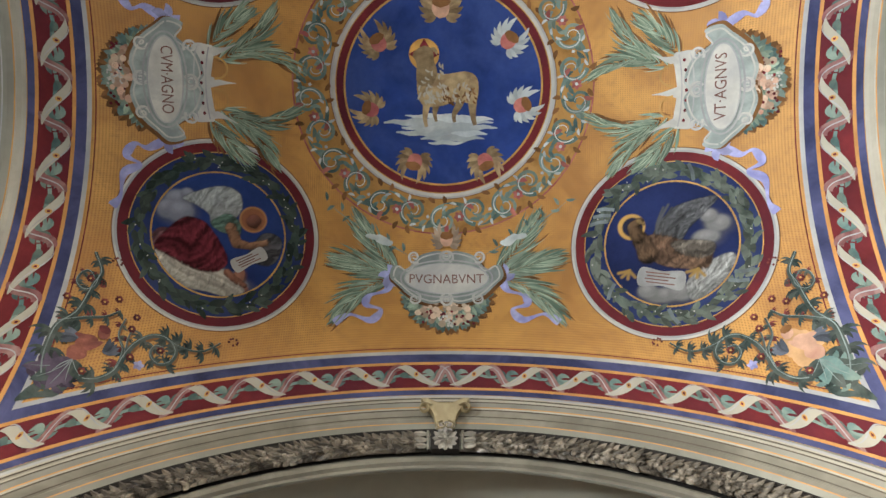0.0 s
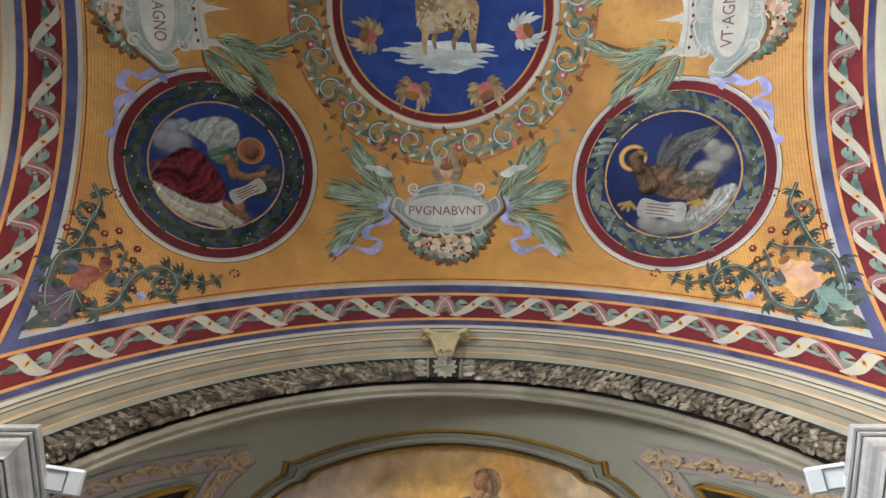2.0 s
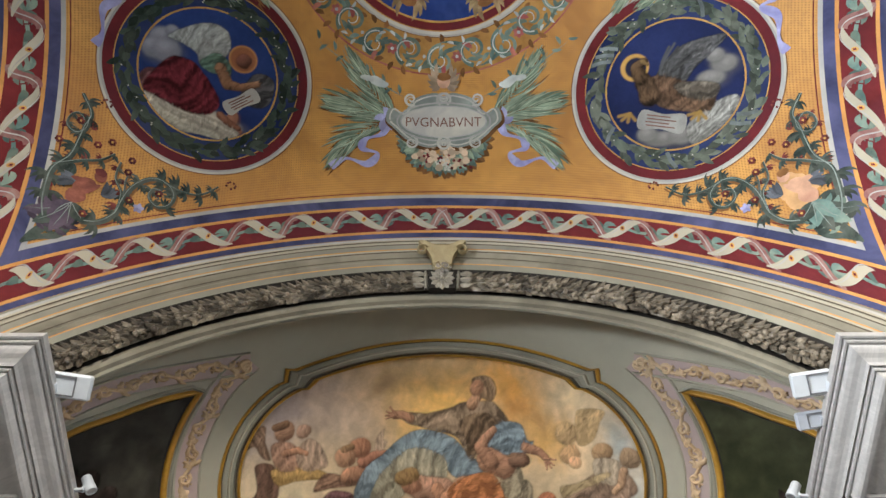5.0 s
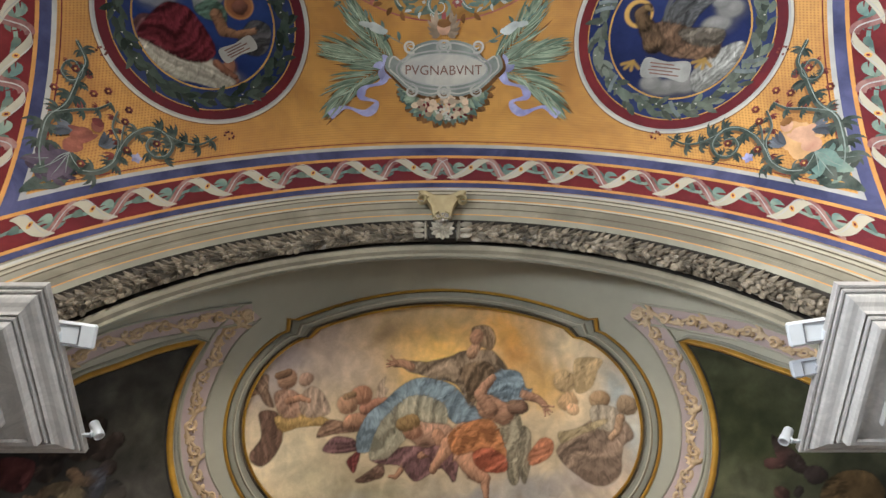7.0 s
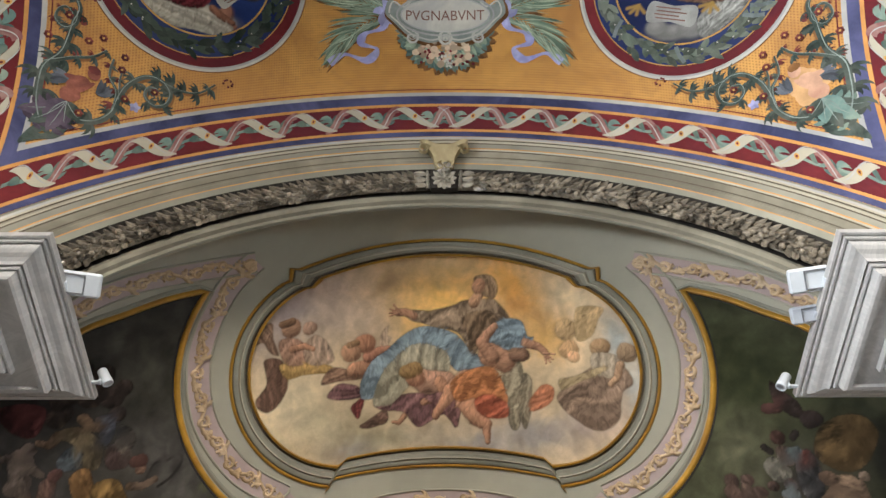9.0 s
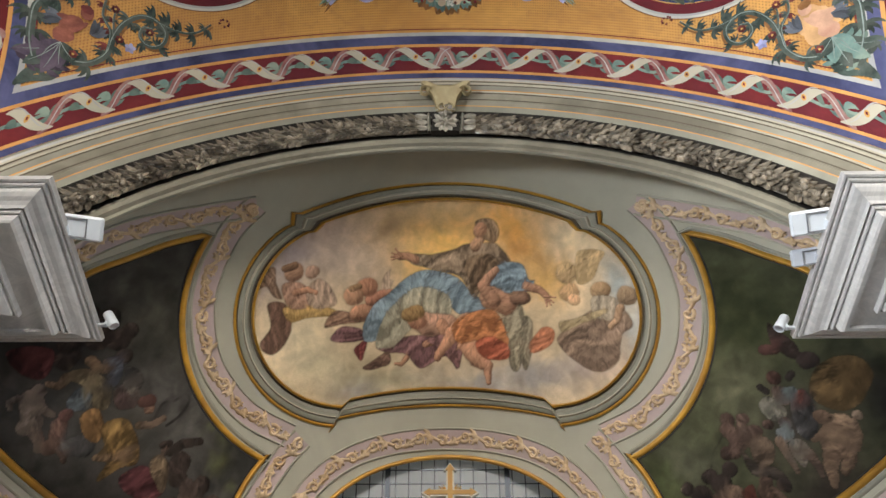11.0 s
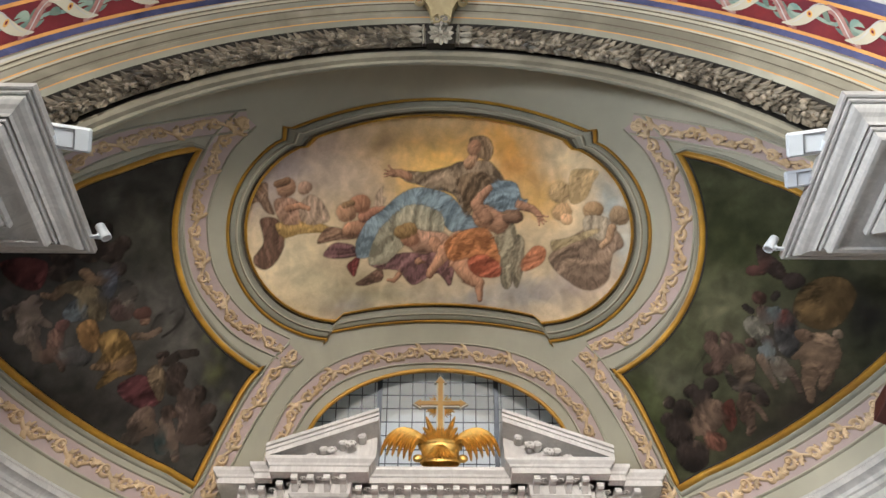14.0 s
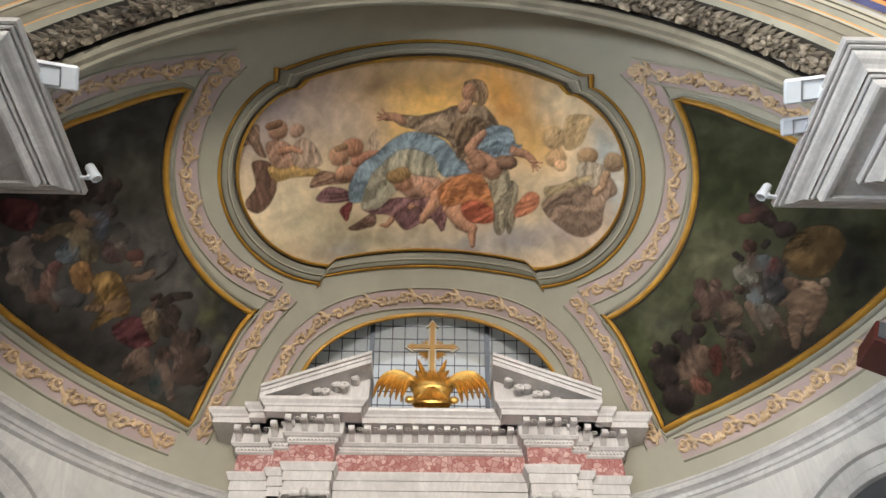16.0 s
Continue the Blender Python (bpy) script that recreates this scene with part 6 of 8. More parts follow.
# sky and clouds
for x, y, rx, ry, colour, al in ((-2.07, 0.60, 0.7, 0.5, (0.27, 0.23, 0.24), 0.95), (-1.57, 0.88, 0.7, 0.4, (0.34, 0.27, 0.23), 0.9), (-1.03, 0.74, 0.6, 0.5, (0.46, 0.35, 0.27), 0.9),
                             (-0.52, 0.86, 0.5, 0.4, (0.58, 0.37, 0.16), 0.85), (-0.01, 0.68, 0.6, 0.5, (0.66, 0.37, 0.085), 0.95), (-0.18, 0.44, 0.4, 0.25, (0.72, 0.46, 0.15), 0.8),
                             (0.84, 0.90, 0.5, 0.35, (0.58, 0.29, 0.06), 0.95), (1.10, 0.56, 0.35, 0.4, (0.42, 0.19, 0.035), 0.85), (0.84, 0.60, 0.15, 0.3, (0.46, 0.20, 0.035), 0.7), (1.19, 0.18, 0.3, 0.3, (0.58, 0.33, 0.09), 0.8),
                             (1.68, 0.84, 0.5, 0.35, (0.50, 0.39, 0.24), 0.9), (2.14, 0.26, 0.22, 0.3, (0.31, 0.36, 0.37), 0.85), (2.26, -0.33, 0.12, 0.25, (0.31, 0.37, 0.39), 0.8),
                             (-1.77, -0.44, 0.42, 0.42, (0.56, 0.46, 0.30), 0.95), (-1.48, -0.76, 0.5, 0.22, (0.40, 0.34, 0.22), 0.9), (-0.80, -1.04, 0.8, 0.16, (0.29, 0.26, 0.17), 0.95),
                             (-1.19, -1.16, 0.3, 0.14, (0.24, 0.225, 0.22), 0.8), (0.42, -1.05, 0.7, 0.2, (0.235, 0.22, 0.215), 0.95), (1.20, -0.95, 0.5, 0.26, (0.255, 0.235, 0.225), 0.95), (0.07, -0.88, 0.3, 0.14, (0.46, 0.37, 0.25), 0.8),
                             (1.88, -0.78, 0.5, 0.3, (0.27, 0.21, 0.19), 0.9), (1.29, -0.60, 0.25, 0.2, (0.48, 0.37, 0.22), 0.8)):
    cv.dab(x, y, rx, ry, 0, colour, al, 0.8, 0.5)
cv.haze(420, 12, 0.78, 1.2, 0.26, 0.5)
cv.haze(500, 13, 0.82, 1.16, 0.1, 0.5)
cv.touch(1500, 62, 0.16, 0.05, 0, 0.78, 1.22, 0.4)
# hazy group by the golden cloud
cv.layer = 1
cv.ball(1.50, 0.32, 0.14, 0.13, 0, SAND, 0.6, 1.25, 0.3)
cv.cloth([(1.62, 0.56), (1.72, 0.63), (1.94, 0.61), (1.89, 0.48), (1.81, 0.28), (1.64, 0.23)], (0.44, 0.30, 0.15), 60, 30, 0.6, 1.3, 0.3, 1)
cv.ball(1.53, 0.08, 0.13, 0.11, 20, (0.40, 0.24, 0.12), 0.6, 1.3, 0.3)
cv.ball(1.59, -0.00, 0.08, 0.07, 0, (0.50, 0.30, 0.16), 0.6, 1.3, 0.2)
cv.ball(1.92, 0.12, 0.12, 0.10, 10, (0.34, 0.21, 0.11), 0.5, 1.3, 0.4)
cv.cloth([(1.37, -0.51), (1.62, -0.26), (1.89, -0.08), (2.15, -0.06), (2.29, -0.27), (2.17, -0.42), (2.11, -0.73), (1.88, -0.87), (1.65, -0.78)], (0.24, 0.16, 0.11), 38, 24, 0.5, 1.6, 0.5, 2)
cv.cloth([(1.82, 0.03), (2.01, 0.07), (2.19, -0.02), (2.17, -0.18), (1.99, -0.24), (1.83, -0.17)], (0.40, 0.32, 0.23), 70, 40, 0.55, 1.3, 0.4, 3)
cv.limb([(2.15, -0.08), (2.12, -0.23), (2.04, -0.32)], 0.05, 0.035, (0.48, 0.29, 0.17))
cv.ball(2.23, 0.07, 0.1, 0.12, 80, (0.30, 0.20, 0.12), 0.5, 1.3, 0.4)
cv.cloth([(1.41, -0.29), (1.64, -0.22), (1.95, -0.10), (1.98, -0.14), (1.70, -0.29), (1.45, -0.42)], (0.42, 0.31, 0.17), 20, 40, 0.55, 1.3, 0.4, 4)
# dusky group on the clouds
cv.layer = 2
cv.cloth([(-2.33, 0.19), (-2.22, 0.42), (-2.11, 0.44), (-2.11, 0.26), (-2.03, 0.05), (-2.13, 0.07), (-2.23, 0.21)], (0.24, 0.15, 0.10), 110, 42, 0.5, 1.5, 0.5, 5)
cv.cloth([(-2.21, -0.01), (-2.02, 0.01), (-1.93, -0.18), (-1.97, -0.45), (-2.16, -0.62), (-2.30, -0.51), (-2.18, -0.29)], (0.16, 0.09, 0.062), 100, 24, 0.55, 1.5, 0.5, 6)
cv.cloth([(-2.04, -0.06), (-1.72, -0.05), (-1.44, -0.11), (-1.37, -0.19), (-1.71, -0.20), (-1.94, -0.24)], (0.42, 0.26, 0.09), 172, 40, 0.5, 1.35, 0.4, 7)
cv.cloth([(-2.04, 0.21), (-1.85, 0.25), (-1.70, 0.11), (-1.73, -0.07), (-1.97, -0.07)], (0.38, 0.22, 0.15), 40, 34, 0.5, 1.4, 0.5, 8)
cv.cloth([(-1.74, 0.12), (-1.61, 0.27), (-1.46, 0.17), (-1.39, -0.03), (-1.52, -0.08), (-1.70, -0.06)], (0.40, 0.28, 0.20), 60, 40, 0.5, 1.35, 0.4, 9)
cv.ball(-1.90, 0.37, 0.13, 0.11, 15, (0.43, 0.24, 0.15), 0.45, 1.35)
cv.ball(-1.94, 0.44, 0.11, 0.05, 15, (0.25, 0.14, 0.08), 0.5, 1.4, 0.3)
cv.ball(-1.66, 0.36, 0.09, 0.08, 15, (0.42, 0.26, 0.18), 0.5, 1.3, 0.4)
cv.limb([(-1.87, 0.12), (-1.72, 0.15), (-1.63, 0.11)], 0.045, 0.03, FLESH1)
# small winged pair
cv.layer = 3
cv.cloth([(-0.81, 0.13), (-0.79, 0.28), (-0.70, 0.37), (-0.72, 0.25), (-0.67, 0.21), (-0.75, 0.08)], (0.50, 0.36, 0.25), 70, 50, 0.6, 1.25, 0.3, 10)
cv.cloth([(-1.53, -0.33), (-1.41, -0.15), (-1.16, -0.18), (-0.91, -0.24), (-1.09, -0.30), (-1.34, -0.30)], DUSK, 10, 44, 0.45, 1.7, 0.5, 11)
cv.cloth([(-1.45, -0.49), (-1.31, -0.34), (-1.09, -0.36), (-1.00, -0.50), (-1.22, -0.54)], WINE, 15, 40, 0.45, 1.7, 0.5, 12)
cv.cloth([(-1.18, -0.64), (-1.11, -0.55), (-1.00, -0.50), (-1.04, -0.73), (-1.10, -0.77)], (0.20, 0.05, 0.045), 80, 50, 0.45, 1.6, 0.5, 13)
cv.ball(-1.01, -0.14, 0.2, 0.10, 10, FLESH1)
cv.limb([(-0.94, -0.00), (-0.82, 0.06), (-0.68, 0.08)], 0.075, 0.05, (0.42, 0.19, 0.12))
cv.ball(-0.98, 0.17, 0.125, 0.118, 0, (0.46, 0.22, 0.13))
cv.ball(-1.15, 0.06, 0.13, 0.118, 10, (0.46, 0.25, 0.15))
cv.ball(-1.13, 0.16, 0.09, 0.04, 20, (0.32, 0.19, 0.10), 0.5, 1.3, 0.3)
# seated robed shape
cv.layer = 4
cv.cloth([(-0.88, -0.59), (-0.58, -0.49), (-0.19, -0.49), (0.16, -0.62), (0.13, -0.90), (0.00, -0.73), (-0.19, -0.82), (-0.35, -0.88), (-0.52, -0.71), (-0.75, -0.68)], WINE, 25, 26, 0.4, 1.9, 0.6, 14)
cv.cloth([(-1.06, -0.85), (-0.90, -0.75), (-0.74, -0.67), (-0.72, -0.81), (-0.95, -0.89)], (0.15, 0.085, 0.06), 20, 40, 0.5, 1.6, 0.6, 15)
cv.limb([(-0.51, -0.75), (-0.58, -0.83), (-0.65, -0.82)], 0.035, 0.02, FLESH1)
cv.cloth([(-1.05, -0.52), (-1.05, -0.32), (-0.92, -0.08), (-0.70, 0.09), (-0.53, 0.24), (-0.31, 0.34), (-0.05, 0.32), (0.16, 0.24), (0.30, 0.07), (0.44, -0.01), (0.57, -0.02), (0.49, -0.13), (0.33, -0.20), (0.16, -0.19), (-0.01, -0.06), (-0.23, 0.03), (-0.53, -0.05), (-0.71, -0.25), (-0.77, -0.44), (-0.92, -0.53)], (0.215, 0.28, 0.325), 38, 15, 0.5, 1.4, 0.6, 16)
cv.cloth([(-0.89, -0.59), (-0.83, -0.31), (-0.67, -0.07), (-0.44, 0.11), (-0.22, 0.13), (-0.00, 0.05), (0.06, -0.12), (-0.01, -0.24), (-0.27, -0.20), (-0.45, -0.38), (-0.58, -0.53), (-0.71, -0.62)], (0.37, 0.33, 0.235), 60, 17, 0.42, 1.45, 0.5, 17)
cv.cloth([(-0.44, 0.45), (-0.41, 0.55), (-0.18, 0.54), (0.07, 0.60), (0.24, 0.68), (0.42, 0.68), (0.62, 0.68), (0.79, 0.49), (0.75, 0.40), (0.60, 0.34), (0.47, 0.24), (0.42, 0.08), (0.34, -0.00), (0.26, 0.15), (0.16, 0.27), (-0.01, 0.33), (-0.27, 0.40)], (0.27, 0.19, 0.125), 28, 22, 0.35, 1.6, 0.6, 18)
cv.cloth([(0.20, 0.44), (0.37, 0.55), (0.59, 0.53), (0.65, 0.40), (0.48, 0.27), (0.40, 0.07), (0.32, 0.07), (0.28, 0.25)], (0.19, 0.125, 0.075), 65, 34, 0.3, 1.7, 0.3, 19)
cv.limb([(-0.38, 0.49), (-0.48, 0.53), (-0.57, 0.53)], 0.05, 0.05, FLESH1)
cv.fingers(-0.56, 0.53, (160, 180, 198, 128), 0.13, 0.018, FLESH1)
cv.limb([(0.37, 0.66), (0.42, 0.73)], 0.075, 0.07, (0.47, 0.26, 0.15), rim=0.3)
cv.cloth([(0.37, 0.95), (0.47, 1.00), (0.58, 0.97), (0.64, 0.85), (0.61, 0.72), (0.53, 0.73), (0.42, 0.81)], (0.30, 0.19, 0.11), 100, 40, 0.45, 1.5, 0.6, 20)
cv.ball(0.42, 0.85, 0.105, 0.085, 65, (0.44, 0.225, 0.13))
cv.cloth([(0.54, 0.24), (0.60, 0.36), (0.76, 0.45), (0.96, 0.42), (1.03, 0.25), (1.11, 0.23), (1.03, 0.10), (0.85, 0.07), (0.69, 0.04), (0.57, 0.11)], (0.21, 0.275, 0.32), 50, 26, 0.45, 1.45, 0.6, 21)
cv.limb([(1.01, 0.15), (1.15, 0.10), (1.23, 0.03)], 0.065, 0.045, FLESH1)
cv.fingers(1.23, 0.03, (-78, -55, -35, -5), 0.13, 0.018, FLESH1)
# bearers below, and their cloths
cv.layer = 5
cv.cloth([(0.70, -0.26), (0.84, -0.07), (0.95, -0.12), (0.98, -0.48), (0.91, -0.88), (0.81, -0.86), (0.76, -0.57)], (0.30, 0.25, 0.17), 82, 40, 0.4, 1.4, 0.6, 22)
cv.cloth([(0.97, -0.25), (1.07, -0.29), (1.07, -0.56), (1.00, -0.89), (0.93, -0.70)], (0.25, 0.205, 0.14), 84, 44, 0.45, 1.4, 0.6, 23)
cv.limb([(-0.25, -0.33), (0.01, -0.34)], 0.15, 0.13, (0.43, 0.24, 0.16))
cv.limb([(-0.06, -0.34), (0.00, -0.48), (-0.14, -0.54), (-0.27, -0.58)], 0.075, 0.045, FLESH1)
cv.ball(-0.36, -0.29, 0.13, 0.11, 15, (0.42, 0.20, 0.12))
cv.ball(-0.41, -0.19, 0.15, 0.10, 20, (0.34, 0.205, 0.085), 0.45, 1.45)
cv.cloth([(-0.25, -0.53), (-0.01, -0.47), (0.17, -0.56), (0.16, -0.88), (0.06, -0.80), (-0.06, -0.66)], (0.21, 0.105, 0.10), 75, 34, 0.4, 1.7, 0.5, 24)
cv.limb([(0.55, -0.01), (0.74, -0.09)], 0.15, 0.13, (0.46, 0.24, 0.145))
cv.limb([(0.58, -0.04), (0.45, 0.14), (0.52, 0.24), (0.64, 0.33)], 0.085, 0.045, (0.46, 0.24, 0.145))
cv.ball(0.90, -0.01, 0.13, 0.10, 0, (0.17, 0.095, 0.06), 0.4, 1.7)
cv.limb([(0.25, -0.33), (0.08, -0.45), (-0.01, -0.60), (-0.12, -0.75)], 0.13, 0.045, FLESH1)
cv.limb([(0.25, -0.58), (0.38, -0.77), (0.52, -0.86), (0.52, -1.06)], 0.13, 0.032, FLESH1)
cv.cloth([(0.08, -0.37), (0.25, -0.22), (0.51, -0.15), (0.65, -0.22), (0.75, -0.44), (0.77, -0.59), (0.61, -0.77), (0.44, -0.71), (0.38, -0.53), (0.16, -0.56)], (0.44, 0.17, 0.065), 55, 20, 0.4, 1.45, 0.6, 25)
cv.cloth([(0.38, -0.56), (0.57, -0.49), (0.76, -0.59), (0.78, -0.74), (0.62, -0.78), (0.44, -0.72)], (0.40, 0.105, 0.055), 20, 34, 0.4, 1.5, 0.5, 26)
cv.cloth([(1.05, -0.55), (1.20, -0.36), (1.35, -0.38), (1.34, -0.54), (1.17, -0.65), (1.06, -0.66)], (0.46, 0.17, 0.085), 40, 34, 0.5, 1.35, 0.4, 27)
cv.layer = None
cv.touch(3600, 61, 0.05, 0.009, 1, 0.42, 1.4, 0.55)
cv.age(0.24, 0.06)
cv.C = cv.C * np.where(cv.L == 0, 1.42, 1.16)[..., None]
cv.sheets(conch, in_poly(oval_outline(0.06)), FRESCO, fres, LAY, (("painted_sky", "golden sky and grey clouds"), ("hazy_scene", "sand-coloured hazy shapes"), ("dusky_scene", "brown winged shapes"), ("winged_scene", "flesh-toned rounded shapes with dark wings"), ("robed_shape", "brown robe with blue mantle"), ("bearer_shape", "flesh-toned shapes with orange cloth")))

def west_crowd(cv):
    """Brown and gold robed shapes, with a dark crook, on a stormy ground."""
    for x, y, rx, ry, colour in ((-3.35, -0.40, 0.7, 0.8, (0.066, 0.062, 0.045)), (-3.48, -0.76, 0.35, 0.3, (0.085, 0.078, 0.066)), (-3.09, -1.34, 0.3, 0.35, (0.13, 0.12, 0.105)), (-3.36, -1.01, 0.25, 0.2, (0.115, 0.105, 0.095)),
                                 (-2.76, -2.36, 0.1, 0.25, (0.11, 0.105, 0.095)), (-3.91, -1.99, 0.5, 0.25, (0.036, 0.03, 0.027)), (-4.50, -0.14, 1.0, 0.45, (0.016, 0.014, 0.014)), (-4.92, -0.83, 0.5, 0.35, (0.02, 0.019, 0.02))):
        cv.dab(x, y, rx, ry, -35, colour, 0.95, 0.8, 0.5)
    for x, y, r in ((-2.74, -1.58, 0.10), (-2.75, -1.85, 0.12), (-2.64, -2.16, 0.08), (-2.91, -1.43, 0.07)):
        cv.dab(x, y, r, r, 0, (0.11, 0.115, 0.03), 0.75, 0.5, 0.5)
    cv.haze(260, 41, 0.7, 1.3, 0.25, 0.5)
    cv.layer = 1
    cv.cloth([(-4.98, -0.23), (-4.77, -0.19), (-4.54, -0.28), (-4.55, -0.46), (-4.65, -0.58), (-4.88, -0.46)], (0.055, 0.011, 0.012), 40, 20, 0.4, 1.8, 0.4, 1)
    for x, y, r, k in ((-3.99, -0.02, 0.13, 1), (-4.21, 0.08, 0.12, 1), (-3.76, -0.17, 0.09, 1.2), (-3.88, -0.27, 0.12, 1), (-4.08, -0.21, 0.14, 0.8), (-3.83, -0.47, 0.09, 1.2), (-4.40, -0.39, 0.12, 1), (-4.36, -0.20, 0.13, 1)):
        cv.ball(x, y, r * 1.2, r, 40, np.array((0.026, 0.017, 0.014)) * k, 0.4, 1.9, 0.6)
    cv.cloth([(-3.79, -0.60), (-3.66, -0.67), (-3.63, -0.80), (-3.73, -0.90), (-3.81, -0.78)], (0.05, 0.042, 0.036), 70, 34, 0.4, 1.6, 0.6, 2)
    cv.cloth([(-4.03, -0.50), (-3.88, -0.48), (-3.84, -0.64), (-3.92, -0.80), (-3.98, -0.75), (-4.01, -0.61)], (0.055, 0.062, 0.085), 60, 40, 0.4, 1.8, 0.6, 3)
    cv.limb([(-4.18, -0.47), (-4.10, -0.57), (-4.00, -0.60)], 0.06, 0.05, (0.11, 0.064, 0.034))
    cv.cloth([(-4.51, -0.72), (-4.43, -0.59), (-4.27, -0.55), (-4.14, -0.60), (-3.97, -0.78), (-3.99, -1.02), (-4.13, -1.03), (-4.16, -0.83), (-4.35, -0.67)], (0.12, 0.088, 0.045), 50, 24, 0.3, 1.6, 0.6, 4)
    cv.cloth([(-4.39, -0.89), (-4.29, -0.77), (-4.18, -0.80), (-4.16, -0.92), (-4.22, -1.00), (-4.36, -0.98)], (0.055, 0.068, 0.08), 40, 34, 0.4, 1.6, 0.6, 5)
    cv.limb([(-4.41, -0.62), (-4.48, -0.70), (-4.59, -0.65)], 0.06, 0.03, (0.12, 0.07, 0.04))
    cv.cloth([(-3.92, -0.83), (-3.80, -0.81), (-3.70, -0.96), (-3.73, -1.07), (-3.88, -1.06), (-3.93, -0.95)], (0.06, 0.034, 0.03), 60, 34, 0.4, 1.7, 0.6, 6)
    cv.cloth([(-3.83, -0.78), (-3.73, -0.79), (-3.67, -0.92), (-3.71, -0.96)], (0.15, 0.125, 0.10), 50, 40, 0.5, 1.3, 0.4, 7)
    cv.layer = 2
    cv.limb([(-4.75, -0.79), (-4.76, -0.94)], 0.11, 0.10, (0.085, 0.064, 0.052))
    cv.limb([(-4.87, -0.76), (-4.95, -0.78), (-4.94, -0.86)], 0.04, 0.025, (0.06, 0.045, 0.038))
    cv.limb([(-4.69, -0.85), (-4.60, -0.98), (-4.54, -1.01)], 0.045, 0.03, (0.075, 0.055, 0.044))
    cv.ball(-4.76, -1.07, 0.14, 0.11, 10, (0.095, 0.072, 0.058))
    cv.limb([(-4.71, -1.15), (-4.67, -1.26), (-4.67, -1.37)], 0.075, 0.04, (0.08, 0.058, 0.046))
    cv.ball(-4.68, -0.72, 0.08, 0.075, 0, (0.03, 0.021, 0.018), 0.4, 1.9)
    cv.limb([(-4.47, -1.13), (-4.48, -1.26)], 0.09, 0.085, (0.09, 0.046, 0.034))
    cv.ball(-4.55, -1.35, 0.11, 0.085, 20, (0.10, 0.056, 0.04))
    cv.limb([(-4.45, -1.34), (-4.43, -1.46), (-4.44, -1.54)], 0.065, 0.03, (0.09, 0.05, 0.036))
    cv.ball(-4.41, -1.03, 0.075, 0.07, 0, (0.06, 0.024, 0.02), 0.4, 1.9)
    cv.ball(-4.27, -1.41, 0.17, 0.11, -20, (0.036, 0.034, 0.034), 0.5, 1.5, 0.4)
    cv.layer = 3
    cv.cloth([(-4.26, -1.13), (-4.19, -1.04), (-4.09, -1.05), (-4.05, -1.23), (-4.09, -1.39), (-4.20, -1.33)], (0.155, 0.075, 0.018), 75, 30, 0.35, 1.6, 0.6, 8)
    cv.cloth([(-4.05, -1.26), (-3.89, -1.18), (-3.76, -1.26), (-3.67, -1.52), (-3.69, -1.71), (-3.85, -1.73), (-4.08, -1.83), (-3.99, -1.65), (-4.11, -1.59), (-4.01, -1.46)], (0.165, 0.09, 0.017), 55, 20, 0.3, 1.7, 0.6, 9)
    cv.limb([(-3.76, -1.62), (-3.91, -1.62), (-4.11, -1.58)], 0.06, 0.035, (0.15, 0.085, 0.04))
    cv.limb([(-3.67, -1.29), (-3.54, -1.31), (-3.41, -1.25)], 0.045, 0.035, (0.12, 0.075, 0.048))
    cv.ball(-3.57, -1.12, 0.065, 0.055, 60, (0.19, 0.10, 0.06))
    cv.ball(-3.59, -1.02, 0.10, 0.07, 15, (0.055, 0.022, 0.016), 0.4, 1.9)
    cv.line(glide([(-3.49, -1.22), (-3.41, -1.08), (-3.30, -1.07), (-3.17, -1.01), (-3.12, -1.08), (-3.21, -1.23), (-3.37, -1.34)], 40), 0.016, (0.018, 0.013, 0.011), 0.95, 0.3)
    cv.cloth([(-3.85, -1.84), (-3.63, -1.76), (-3.43, -1.91), (-3.39, -2.08), (-3.59, -2.14), (-3.79, -1.99)], (0.085, 0.02, 0.024), 40, 24, 0.35, 1.8, 0.6, 10)
    cv.layer = 4
    cv.cloth([(-3.53, -1.74), (-3.42, -1.67), (-3.33, -1.82), (-3.35, -1.97), (-3.40, -2.08), (-3.49, -1.93)], (0.145, 0.095, 0.05), 70, 34, 0.35, 1.5, 0.6, 11)
    cv.ball(-3.36, -1.61, 0.075, 0.065, 60, (0.11, 0.064, 0.046))
    cv.ball(-3.37, -1.55, 0.08, 0.04, 10, (0.028, 0.018, 0.015), 0.4, 1.7)
    cv.limb([(-3.31, -1.64), (-3.18, -1.57), (-2.99, -1.57)], 0.06, 0.045, (0.04, 0.028, 0.022))
    for x, y, r, k in ((-3.20, -1.79, 0.12, 1.2), (-3.21, -1.95, 0.09, 1.0), (-2.96, -2.08, 0.10, 0.8), (-3.08, -2.22, 0.14, 1.2), (-2.86, -2.32, 0.10, 0.9), (-3.05, -2.45, 0.16, 1.2), (-2.90, -2.56, 0.10, 0.9), (-3.12, -2.06, 0.08, 1.5)):
        cv.ball(x, y, r * 1.2, r, 70, np.array((0.036, 0.023, 0.018)) * k, 0.35, 1.9, 0.6)
    cv.ball(-3.61, -2.28, 0.17, 0.12, 30, (0.11, 0.07, 0.05))
    cv.limb([(-3.56, -2.27), (-3.45, -2.41), (-3.60, -2.45)], 0.06, 0.035, (0.12, 0.075, 0.05))
    cv.cloth([(-3.46, -2.47), (-3.36, -2.41), (-3.28, -2.50), (-3.32, -2.68), (-3.42, -2.67)], (0.026, 0.045, 0.045), 80, 40, 0.4, 1.8, 0.5, 12)
